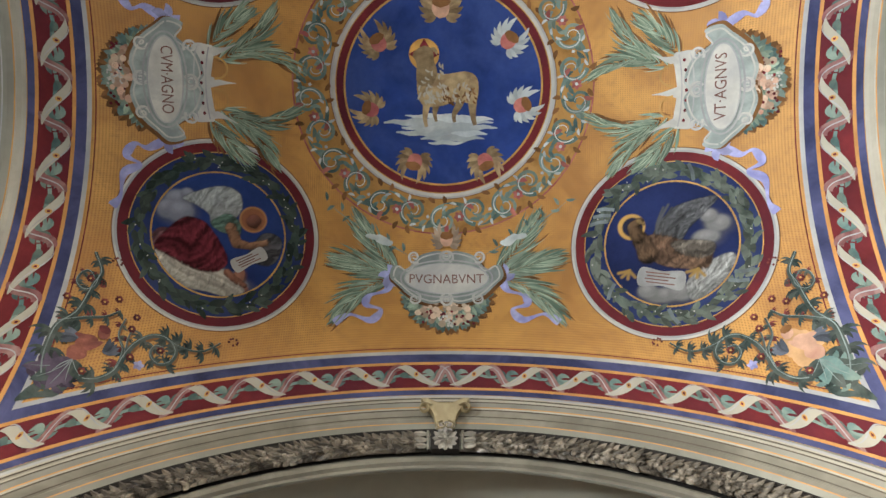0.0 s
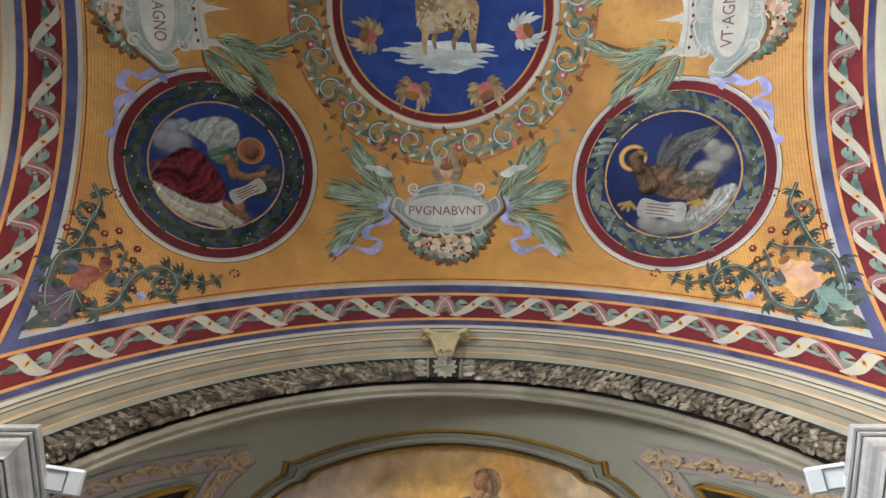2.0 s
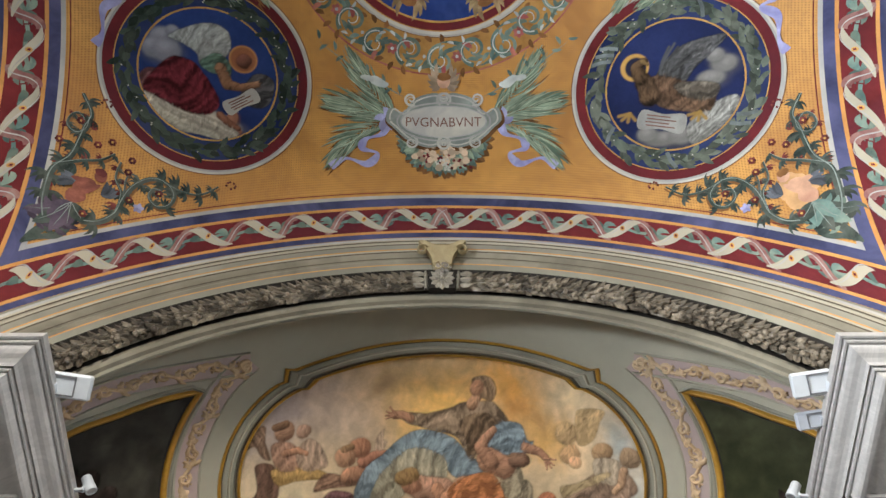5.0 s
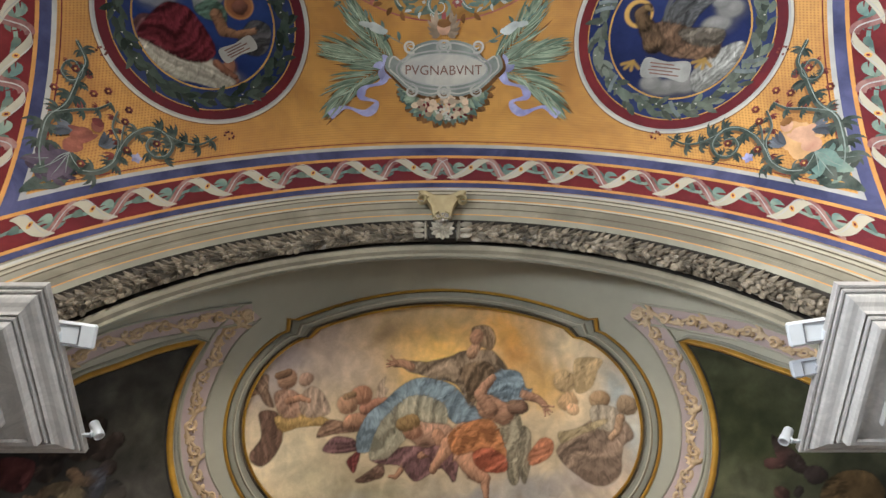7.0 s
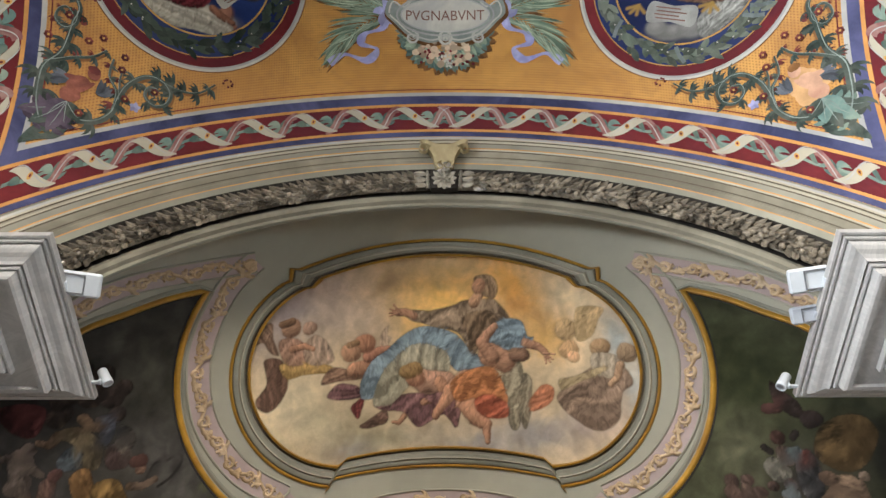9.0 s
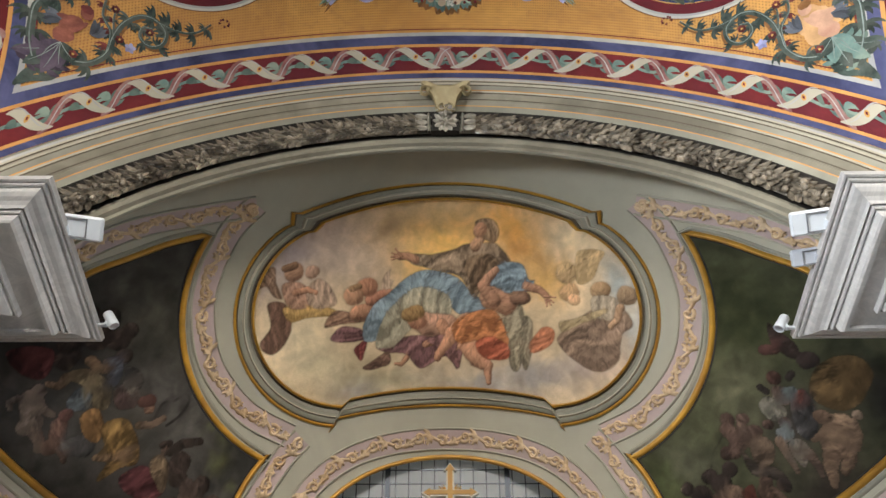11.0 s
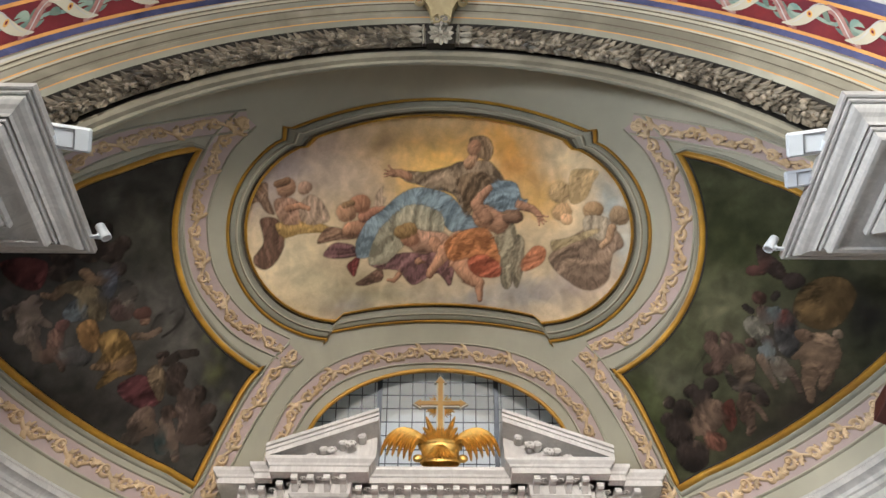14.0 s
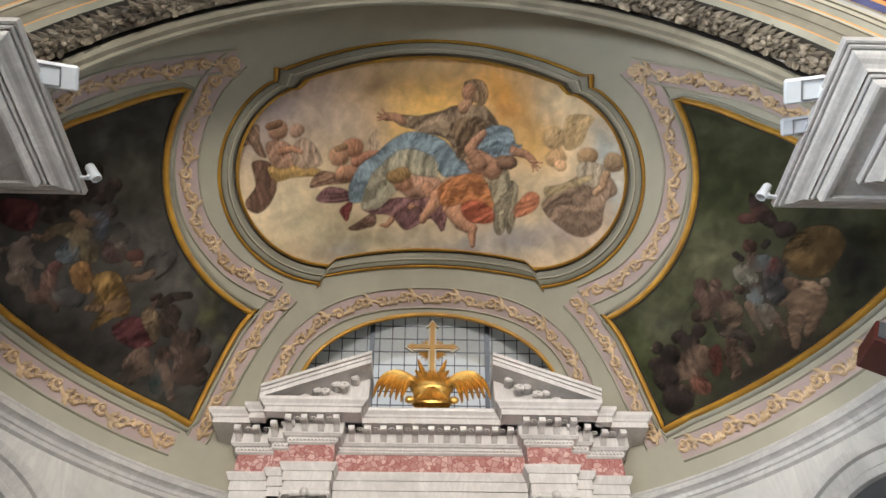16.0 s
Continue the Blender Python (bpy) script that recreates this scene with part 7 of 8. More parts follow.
    cv.limb([(-3.33, -2.34), (-3.26, -2.54), (-3.23, -2.77)], 0.075, 0.04, (0.105, 0.068, 0.05))
    cv.ball(-3.30, -2.23, 0.09, 0.08, 20, (0.04, 0.024, 0.018), 0.4, 1.9)
    cv.ball(-3.25, -2.27, 0.05, 0.045, 60, (0.12, 0.066, 0.045), 0.5, 1.3, 0.3)
    cv.ball(-3.72, -2.46, 0.12, 0.07, -20, (0.06, 0.045, 0.036), 0.4, 1.6)


def east_crowd(cv):
    """Tan and red robed shapes on a green ground."""
    for x, y, rx, ry, colour in ((3.42, -0.25, 0.8, 0.6, (0.042, 0.050, 0.016)), (3.41, -0.91, 0.3, 0.35, (0.10, 0.10, 0.05)), (2.90, -1.83, 0.3, 0.25, (0.095, 0.098, 0.055)), (2.59, -2.07, 0.2, 0.2, (0.06, 0.075, 0.022)),
                                 (2.69, -2.39, 0.15, 0.4, (0.042, 0.055, 0.014)), (3.09, -1.32, 0.25, 0.25, (0.07, 0.075, 0.034)), (4.87, -0.63, 0.45, 0.6, (0.009, 0.008, 0.007)), (4.38, -1.93, 0.7, 0.25, (0.032, 0.022, 0.017)), (4.15, -1.30, 0.5, 0.4, (0.03, 0.024, 0.019)), (3.83, -2.52, 0.5, 0.2, (0.024, 0.018, 0.017))):
        cv.dab(x, y, rx, ry, 35, colour, 0.95, 0.8, 0.5)
    cv.haze(260, 42, 0.7, 1.3, 0.25, 0.5)
    cv.layer = 1
    cv.cloth([(3.79, -0.11), (3.94, -0.23), (4.08, -0.35), (4.11, -0.48), (3.97, -0.45), (3.83, -0.33)], (0.03, 0.018, 0.015), 130, 34, 0.4, 1.8, 0.5, 1)
    cv.ball(3.80, -0.43, 0.11, 0.065, 10, (0.045, 0.016, 0.013), 0.4, 1.8)
    cv.ball(4.19, -0.49, 0.13, 0.10, 30, (0.024, 0.015, 0.013), 0.4, 1.8)
    cv.cloth([(4.22, -0.79), (4.28, -0.56), (4.47, -0.39), (4.69, -0.37), (4.81, -0.54), (4.72, -0.84), (4.52, -1.00), (4.28, -0.93)], (0.085, 0.048, 0.013), 40, 15, 0.35, 1.7, 0.5, 2)
    cv.cloth([(4.02, -0.95), (4.14, -0.83), (4.26, -1.01), (4.28, -1.27), (4.18, -1.39), (4.07, -1.25)], (0.032, 0.03, 0.03), 80, 26, 0.4, 1.7, 0.5, 3)
    for x, y, rx, d in ((3.74, -0.89, 0.08, -30), (4.02, -0.70, 0.07, 60)):
        cv.ball(x, y, rx, 0.04, d, (0.02, 0.014, 0.012), 0.4, 1.8)
    cv.ball(3.86, -0.75, 0.085, 0.075, 0, (0.06, 0.025, 0.018), 0.4, 1.8)
    cv.cloth([(3.83, -0.87), (3.93, -0.83), (4.02, -0.89), (4.00, -1.02), (3.88, -1.03)], (0.08, 0.05, 0.036), 60, 40, 0.4, 1.6, 0.5, 4)
    cv.cloth([(3.93, -0.88), (4.05, -0.81), (4.10, -0.89), (4.02, -0.99)], (0.07, 0.095, 0.10), 50, 44, 0.4, 1.5, 0.5, 5)
    cv.cloth([(4.05, -0.91), (4.15, -0.84), (4.13, -0.97), (4.05, -1.00)], (0.12, 0.03, 0.02), 60, 44, 0.4, 1.6, 0.4, 6)
    cv.cloth([(3.71, -1.08), (3.80, -0.98), (3.97, -1.10), (3.92, -1.21), (3.79, -1.21)], (0.10, 0.092, 0.07), 30, 34, 0.4, 1.6, 0.5, 7)
    cv.layer = 2
    cv.limb([(4.49, -1.18), (4.45, -1.37)], 0.15, 0.16, (0.13, 0.08, 0.045))
    cv.limb([(4.41, -1.44), (4.38, -1.64), (4.41, -1.83)], 0.10, 0.035, (0.125, 0.075, 0.043))
    cv.limb([(4.54, -1.42), (4.58, -1.50), (4.52, -1.66)], 0.10, 0.05, (0.115, 0.068, 0.04))
    cv.limb([(4.62, -1.12), (4.67, -1.23), (4.65, -1.39)], 0.055, 0.035, (0.12, 0.072, 0.042))
    cv.limb([(4.38, -1.21), (4.31, -1.32), (4.24, -1.38)], 0.05, 0.03, (0.12, 0.072, 0.042))
    cv.ball(4.33, -1.11, 0.085, 0.075, 20, (0.06, 0.034, 0.02), 0.4, 1.8)
    cv.ball(4.67, -1.02, 0.06, 0.05, 20, (0.11, 0.075, 0.05), 0.4, 1.6)
    cv.layer = 3
    for x, y, r in ((3.36, -1.30, 0.08), (3.53, -1.25, 0.07), (3.65, -1.38, 0.085), (3.79, -1.29, 0.06), (3.97, -1.24, 0.065), (3.33, -1.68, 0.075)):
        cv.ball(x, y, r * 1.1, r, 20, (0.036, 0.02, 0.015), 0.4, 1.9)
    cv.limb([(3.37, -1.42), (3.46, -1.54), (3.41, -1.65)], 0.09, 0.07, (0.09, 0.05, 0.036))
    cv.limb([(3.52, -1.35), (3.56, -1.50)], 0.07, 0.07, (0.07, 0.042, 0.03))
    cv.cloth([(3.60, -1.52), (3.73, -1.44), (3.83, -1.52), (3.82, -1.70), (3.70, -1.77), (3.62, -1.69)], (0.10, 0.064, 0.04), 60, 26, 0.35, 1.6, 0.6, 8)
    cv.cloth([(3.87, -1.35), (3.99, -1.29), (4.04, -1.37), (3.95, -1.45)], (0.10, 0.125, 0.13), 50, 44, 0.4, 1.4, 0.5, 9)
    cv.limb([(3.91, -1.46), (3.97, -1.59), (4.06, -1.77)], 0.06, 0.03, (0.11, 0.068, 0.043))
    cv.cloth([(4.01, -1.46), (4.10, -1.40), (4.19, -1.49), (4.15, -1.69), (4.09, -1.65), (4.03, -1.58)], (0.125, 0.105, 0.08), 70, 40, 0.4, 1.5, 0.5, 10)
    cv.limb([(4.19, -1.55), (4.27, -1.67), (4.30, -1.76)], 0.06, 0.03, (0.075, 0.046, 0.032))
    cv.cloth([(3.49, -1.61), (3.63, -1.74), (3.82, -1.75), (3.97, -1.86), (3.79, -1.89), (3.60, -1.87)], (0.036, 0.026, 0.02), 20, 30, 0.4, 1.8, 0.5, 11)
    cv.line(glide([(3.16, -1.86), (3.18, -1.72), (3.25, -1.58), (3.30, -1.48)], 16), 0.012, (0.016, 0.012, 0.01), 0.9, 0.3)
    cv.layer = 4
    for x, y, r, k in ((2.89, -2.13, 0.07, 1), (2.88, -2.33, 0.08, 1), (3.06, -2.20, 0.12, 1), (3.02, -2.47, 0.16, 1.1), (3.14, -1.96, 0.08, 1.2), (3.27, -2.02, 0.10, 1), (3.35, -1.85, 0.08, 1.2), (3.17, -2.70, 0.18, 1.0)):
        cv.ball(x, y, r * 1.2, r, 50, np.array((0.026, 0.017, 0.014)) * k, 0.4, 1.9, 0.6)
    cv.cloth([(3.15, -2.18), (3.35, -2.03), (3.51, -2.07), (3.49, -2.30), (3.31, -2.44), (3.21, -2.38)], (0.13, 0.078, 0.05), 60, 20, 0.4, 1.6, 0.6, 12)
    cv.cloth([(3.49, -2.07), (3.61, -1.99), (3.66, -2.24), (3.58, -2.37), (3.50, -2.26)], (0.175, 0.04, 0.024), 75, 34, 0.35, 1.6, 0.6, 13)
    cv.limb([(3.20, -2.31), (3.22, -2.41), (3.29, -2.41)], 0.06, 0.04, (0.15, 0.09, 0.058))
    cv.cloth([(3.29, -2.46), (3.44, -2.40), (3.54, -2.50), (3.49, -2.59), (3.34, -2.57)], (0.16, 0.055, 0.032), 20, 34, 0.4, 1.5, 0.5, 14)
    cv.limb([(3.74, -2.03), (3.76, -2.19)], 0.085, 0.075, (0.125, 0.072, 0.045))
    cv.limb([(3.78, -2.18), (3.81, -2.27), (3.78, -2.35)], 0.055, 0.03, (0.12, 0.07, 0.045))
    cv.limb([(3.82, -2.01), (3.91, -2.08), (3.96, -2.15)], 0.04, 0.025, (0.11, 0.065, 0.042))
    cv.ball(3.73, -1.93, 0.07, 0.065, 0, (0.06, 0.034, 0.024), 0.4, 1.8)
    cv.ball(3.91, -1.93, 0.08, 0.07, 0, (0.03, 0.02, 0.017), 0.4, 1.8)


def spandrel(s):
    """One dark side fresco with its gilt frame, mirrored by s."""
    side = arc(1.25, -0.2, 1.95, 34, -59, 22)
    bend = glide([(2.19, -1.79), (2.45, -2.09), (2.77, -2.66), (3.0, -3.11)], 18)
    low = [round_apse(a, 10.8) for a in range(41, 87, 4)]
    top = glide([(4.75, 0.2), (4.2, 0.54), (3.75, 0.69), (3.3, 0.83), (2.9, 0.90)], 24)
    out = [(s * x, y) for x, y in side + bend[1:] + low + top[:-1]]
    t = thing("spandrel_fresco", "dark fresco crowded with brown figure shapes in gilt frame", "fresco", "side frescoes of the apse")
    base = np.array((0.050, 0.054, 0.024) if s > 0 else (0.045, 0.042, 0.037))
    cv = Canvas(min(p[0] for p in out), max(p[0] for p in out), min(p[1] for p in out), max(p[1] for p in out), 0.013, base)
    (east_crowd if s > 0 else west_crowd)(cv)
    cv.layer = None
    cv.touch(4200, 70 + s, 0.05, 0.012, 1, 0.3, 1.7, 0.6)
    cv.touch(1500, 80 + s, 0.14, 0.06, 0, 0.6, 1.35, 0.5)
    cv.age(0.4, 0.25)
    cv.C = cv.C * 0.82
    cv.sheets(A, in_poly(out), FRESCO, t, LAY, (("painted_ground", "dark stormy ground"), ("upper_scene", "dark brown upper shapes"), ("flesh_scene", "flesh-toned rounded shapes"), ("robed_scene", "robed shapes in muted colours"), ("lower_scene", "brown shapes at the lower corner")))
    gf = thing("gilt_frame", "narrow gilt moulding round a dark apse fresco", "picture frame", "gilt frames of the apse")
    closed = out
    for pn, off, w, h1, m in (("gilt_bead", 0.0, 0.034, 0.045, GILT), ("outer_fillet", 0.07, 0.024, 0.03, STUCCO), ("inner_line", -0.045, 0.012, 0.014, SHADEGROUND)):
        bm = bmesh.new()
        cx = sum(p[0] for p in closed) / len(closed)
        cy = sum(p[1] for p in closed) / len(closed)
        n = len(closed)
        line = []
        for i, (x, y) in enumerate(closed):
            xa, ya = closed[i - 1]
            xb, yb = closed[(i + 1) % n]
            dx, dy = xb - xa, yb - ya
            l = math.hypot(dx, dy) or 1
            line.append((x + s * off * dy / l, y - s * off * dx / l))
        ridge(bm, A, line, w, 0.0, h1, True)
        smooth(part(pn, bm, m, gf), 50)
    return t


for s in (-1, 1):
    spandrel(s)


def vine_border(label, pts, wide, s0=1):
    """Pink strip with raised beige vine scrolls between two stucco fillets."""
    t = thing("vine_border", label, "relief border", "vine borders of the apse")
    n = len(pts)
    run = [0.0]
    for (xa, ya), (xb, yb) in zip(pts, pts[1:]):
        run.append(run[-1] + math.hypot(xb - xa, yb - ya))
    total = run[-1]

    def along(d):
        d = min(max(d, 0.0), total - 1e-6)
        i = max(0, min(n - 2, next(k for k in range(n - 1) if run[k + 1] >= d)))
        f = (d - run[i]) / max(1e-6, run[i + 1] - run[i])
        (xa, ya), (xb, yb) = pts[i], pts[i + 1]
        l = math.hypot(xb - xa, yb - ya) or 1
        return xa + (xb - xa) * f, ya + (yb - ya) * f, (xb - xa) / l, (yb - ya) / l

    def ch(u, v, h=0.0):
        x, y, dx, dy = along(u)
        return A(x - dy * v, y + dx * v, h)

    bm = bmesh.new()
    m = max(8, int(total / 0.06))
    stroke(bm, ch, [(total * i / m, 0.0) for i in range(m + 1)], wide, LAY, False)
    part("pink_ground", bm, PINK, t)
    for v in (-wide, wide):
        bm = bmesh.new()
        ridge(bm, ch, [(total * i / m, v) for i in range(m + 1)], 0.014, 0.0, 0.03)
        part("fillet", bm, CONCH, t)
    per = 0.29
    k = max(2, round(total / per))
    amp = wide * 0.42
    bm = bmesh.new()
    ridge(bm, ch, [(total * i / (k * 10), amp * math.sin(math.pi * i / 10)) for i in range(k * 10 + 1)], 0.021, LAY, 0.034)
    smooth(part("vine", bm, VINE, t), 60)
    bm = bmesh.new()
    for i in range(k):
        s = (1 if i % 2 == 0 else -1)
        u = total * (i + 0.5) / k
        p = total / k
        ridge(bm, ch, coil(u - 0.42 * p, -s * 0.3 * amp, s * -35, amp * 1.25, s, 1.2, 22), lambda f: 0.024 * (1 - 0.3 * f), LAY, 0.04)
        for d in (0, 72, 144, 216, 288):
            leaf_pts = [(u - 0.05 * p + 0.02 * j * math.cos(radians(d)), -s * 0.25 * amp + 0.02 * j * math.sin(radians(d))) for j in range(3)]
            ridge(bm, ch, leaf_pts, lambda f: 0.016 * (1 - 0.5 * f), LAY, 0.036)
        for j in range(3):
            a0 = s * (40 + 50 * j)
            uu = u + p * (0.12 + 0.12 * j)
            ridge(bm, ch, [(uu + 0.03 * g * math.cos(radians(a0 + 25 * g)), s * amp * (0.75 - 0.5 * j) + 0.03 * g * math.sin(radians(a0 + 25 * g))) for g in range(4)], lambda f: 0.046 * (1 - 0.7 * f), LAY, 0.042)
    smooth(part("scroll_leaf", bm, VINE, t, kind="stuff"), 60)
    return t


for s in (-1, 1):
    f = lambda pts: [(s * x, y) for x, y in pts]
    vine_border("pink border with raised beige vine scrolls round the oval", f(glide([(2.30, 1.24), (2.62, 0.92), (2.87, 0.42), (2.965, -0.06), (2.87, -0.70), (2.48, -1.28), (1.95, -1.62)], 60)), 0.135)
    vine_border("pink border with raised beige vine scrolls beside the window", f(glide([(1.80, -1.66), (2.03, -1.88), (2.42, -2.42), (2.70, -2.92), (2.92, -3.30)], 40)), 0.13)
    vine_border("pink border with raised beige vine scrolls along the apse springing", f([round_apse(a, 6.9) for a in range(38, 88, 2)]), 0.135)
    vine_border("shaded border with raised vine scrolls below the arch", f(glide([(2.30, 1.22), (3.06, 1.13), (3.65, 1.04), (4.17, 0.85), (4.6, 0.6)], 40)), 0.12)
vine_border("pink border with raised beige vine scrolls over the window", glide([(-2.08, -3.05), (-2.0, -2.72), (-1.69, -2.24), (-1.23, -1.93), (-0.65, -1.78), (0, -1.74), (0.65, -1.78), (1.23, -1.93), (1.69, -2.24), (2.0, -2.72), (2.08, -3.05)], 80), 0.125)

# marble cornice at the springing of the half dome
corn = thing("apse_cornice", "curved grey-white marble cornice round the apse", "cornice")
for pn, prof in (("crown_moulding", [(0.0, 5.21), (0.04, 5.19), (0.04, 5.165), (0.075, 5.14), (0.10, 5.12), (0.10, 5.10)]), ("corona", [(0.10, 5.10), (0.115, 5.10), (0.115, 5.06), (0.08, 5.05), (0.06, 5.03)]), ("bed_moulding", [(0.06, 5.03), (0.05, 5.0), (0.035, 4.99), (0.035, 4.95), (0.0, 4.93)])):
    bm = bmesh.new()
    grid(bm, [[((APSE_R - i) * math.sin(radians(a)), 3.0 + (APSE_R - i) * math.cos(radians(a)), z) for i, z in prof] for a in range(-90, 91, 2)])
    smooth(part(pn, bm, MARBLE, corn), 30)
for s in (-1, 1):
    t = thing("niche_arch", "round-headed marble niche surround with dark opening", "niche", "apse niches")
    wall = lambda u, v, h=0.0: Vector(((APSE_R - h) * math.sin(radians(s * 60) + u / APSE_R), 3.0 + (APSE_R - h) * math.cos(radians(s * 60) + u / APSE_R), 3.66 + v))
    for pn, r0, r1, h, m in (("outer_moulding", 1.06, 1.17, 0.05, MARBLE), ("middle_fascia", 0.93, 1.06, 0.025, MARBLE), ("inner_moulding", 0.84, 0.93, 0.055, MARBLE)):
        bm = bmesh.new()
        grid(bm, [[wall(r * math.cos(radians(a)), r * math.sin(radians(a)), hh) for a in range(0, 181, 5)] for r, hh in ((r0, 0), (r0 + 0.01, h), ((r0 + r1) / 2, h * 1.15), (r1 - 0.01, h), (r1, 0))])
        smooth(part(pn, bm, m, t), 30)
    bm = bmesh.new()
    fill(bm, wall, arc(0, 0, 0.845, 0, 180, 40), 0.006, 0.12)
    part("dark_opening", bm, DARKPLASTIC, t)

# ---- lunette window ----
# it lies a hand's width behind the half dome's face, leaning with it
WIN_O = conch(0, -2.55, -0.10)
WIN_UP = (conch(0, -2.0, -0.10) - conch(0, -3.1, -0.10)).normalized()
WIN_OUT = Vector((1, 0, 0)).cross(WIN_UP)
WIN_OUT = -WIN_OUT if WIN_OUT.y > 0 else WIN_OUT


def win(u, v, h=0.0):
    return WIN_O + Vector((1, 0, 0)) * u + WIN_UP * v + WIN_OUT * h


def clear_glass(name):
    m, nt, b = shade(name, 0.35)
    n = noise_at(nt, 7, 4)
    nt.links.new(mixed(nt, (0.80, 0.84, 0.86), (0.92, 0.94, 0.95), n), b.inputs["Base Color"])
    b.inputs["Transmission Weight"].default_value = 0.62
    b.inputs["IOR"].default_value = 1.05
    return m


PANE = clear_glass("frosted_pane_glass")
edge = [(x, y + 2.55) for x, y in WINDOW]
wt = thing("window_1", "arched leaded window of small frosted panes with dark bars", "window")
wt["kind"] = "structure"
bm = bmesh.new()
inner = [(x * 0.97, (y + 1.0) * 0.97 - 1.0) for x, y in edge]
grid(bm, [[conch(x, y, 0.0) for x, y in WINDOW], [win(x, y, 0.0) for x, y in edge]], False)
part("window_reveal", bm, CREAM, wt)
bm = bmesh.new()
ridge(bm, conch, WINDOW, 0.028, 0.0, 0.035)
smooth(part("window_frame", bm, GILT, wt, "narrow gilt window moulding"), 50)


def half_height(u):
    """Height of the glazing over its middle line at u."""
    f = max(0.0, 1 - (u / 1.72) ** 2)
    return -0.45 + 1.05 * f ** 0.45


COLS, ROWSN = 22, 10
dw, dh = 3.44 / COLS, 1.64 / ROWSN
bmp = None
for i in range(COLS):
    u0, u1 = -1.72 + i * dw, -1.72 + (i + 1) * dw
    top = min(half_height(u0), half_height(u1)) if abs(u0 + u1) > 0.01 else half_height(u0)
    top = max(half_height((u0 + u1) / 2), top)
    for j in range(ROWSN):
        v0 = -1.0 + j * dh
        v1 = min(v0 + dh, top + 0.02)
        if v1 - v0 < 0.03:
            continue
        bm = bmesh.new()
        tilt = rnd.uniform(-0.004, 0.004)
        vs = [bm.verts.new(win(u, v, tilt * (1 if k % 2 else -1))) for k, (u, v) in enumerate(((u0 + 0.006, v0 + 0.006), (u1 - 0.006, v0 + 0.006), (u1 - 0.006, v1 - 0.006), (u0 + 0.006, v1 - 0.006)))]
        bm.faces.new(vs)
        ob = part("pane", bm, PANE, wt)
        ob.visible_shadow = False


def bar(u0, v0, u1, v1, w, d):
    bm = bmesh.new()
    l = math.hypot(u1 - u0, v1 - v0)
    nx, ny = -(v1 - v0) / l * w, (u1 - u0) / l * w
    a = [(u0 + nx, v0 + ny), (u1 + nx, v1 + ny), (u1 - nx, v1 - ny), (u0 - nx, v0 - ny)]
    lo, hi = [bm.verts.new(win(u, v, -d)) for u, v in a], [bm.verts.new(win(u, v, d)) for u, v in a]
    bm.faces.new(lo), bm.faces.new(hi)
    for k in range(4):
        bm.faces.new((lo[k], lo[(k + 1) % 4], hi[(k + 1) % 4], hi[k]))
    return bm


for i in range(1, COLS):
    u = -1.72 + i * dw
    part("glazing_bar", bar(u, -1.0, u, half_height(u), 0.006, 0.008), IRON, wt)
for j in range(1, ROWSN):
    v = -1.0 + j * dh
    f = max(0.0, (v + 0.45) / 1.05)
    r = 1.72 * math.sqrt(max(0.0, 1 - f ** (1 / 0.45)))
    part("glazing_bar", bar(-r, v, r, v, 0.006, 0.008), IRON, wt)
for u in (-0.72, 0.72):
    part("mullion", bar(u, -1.0, u, half_height(u), 0.03, 0.03), IRON, wt, "broad dark window post")
# outer wall with its own lower arch, and the pale sky beyond
bm = bmesh.new()
oarch = [(1.35 * math.cos(radians(a)), -0.75 + 0.98 * math.sin(radians(a))) for a in range(0, 181, 6)]
fill(bm, win, [(-2.2, -1.0), (-1.35, -1.0)] + oarch[::-1] + [(1.35, -1.0), (2.2, -1.0), (2.2, 1.0), (-2.2, 1.0)], -0.55, 0.3)
tagged(part("wall_outer", bm, WHITE), "outer wall with a lower round arch behind the window", "wall", kind="structure")
skym, nt, b = shade("hazy_sky")
em = nt.nodes.new("ShaderNodeEmission")
nt.links.new(mixed(nt, (0.60, 0.66, 0.73), (0.78, 0.79, 0.79), ramp(nt, noise_at(nt, 0.5, 5), 0.35, 0.65)), em.inputs[0])
em.inputs[1].default_value = 0.75
nt.links.new(em.outputs[0], nt.nodes["Material Output"].inputs[0])
bm = bmesh.new()
vs = [bm.verts.new((x, 16.0, z)) for x, z in ((-16, -2), (16, -2), (16, 24), (-16, 24))]
bm.faces.new(vs)
tagged(part("backdrop", bm, skym), "pale hazy sky outside the apse window", "sky", kind="structure")

# ---- altar front below the window ----
AX = 0.03


def course(name, x0, x1, yf, prof, mat, parent, back=7.1):
    """A moulded course round a projecting block: profile of (height, projection)."""
    bm = bmesh.new()
    grid(bm, [[(AX + x0 - p, back, z), (AX + x0 - p, yf - p, z), (AX + x1 + p, yf - p, z), (AX + x1 + p, back, z)] for z, p in prof])
    return part(name, bm, mat, parent)


ARCHI = [(5.10, 0.0), (5.20, 0.0), (5.20, 0.015), (5.30, 0.015), (5.30, 0.03), (5.33, 0.045), (5.36, 0.06), (5.38, 0.06), (5.38, 0.0)]
FRIEZE = [(5.38, 0.005), (5.60, 0.005)]
DENT = [(5.60, 0.01), (5.615, 0.03), (5.63, 0.03), (5.63, 0.035), (5.665, 0.035), (5.67, 0.06), (5.69, 0.08), (5.69, 0.085)]
MODI = [(5.69, 0.085), (5.80, 0.085), (5.81, 0.10)]
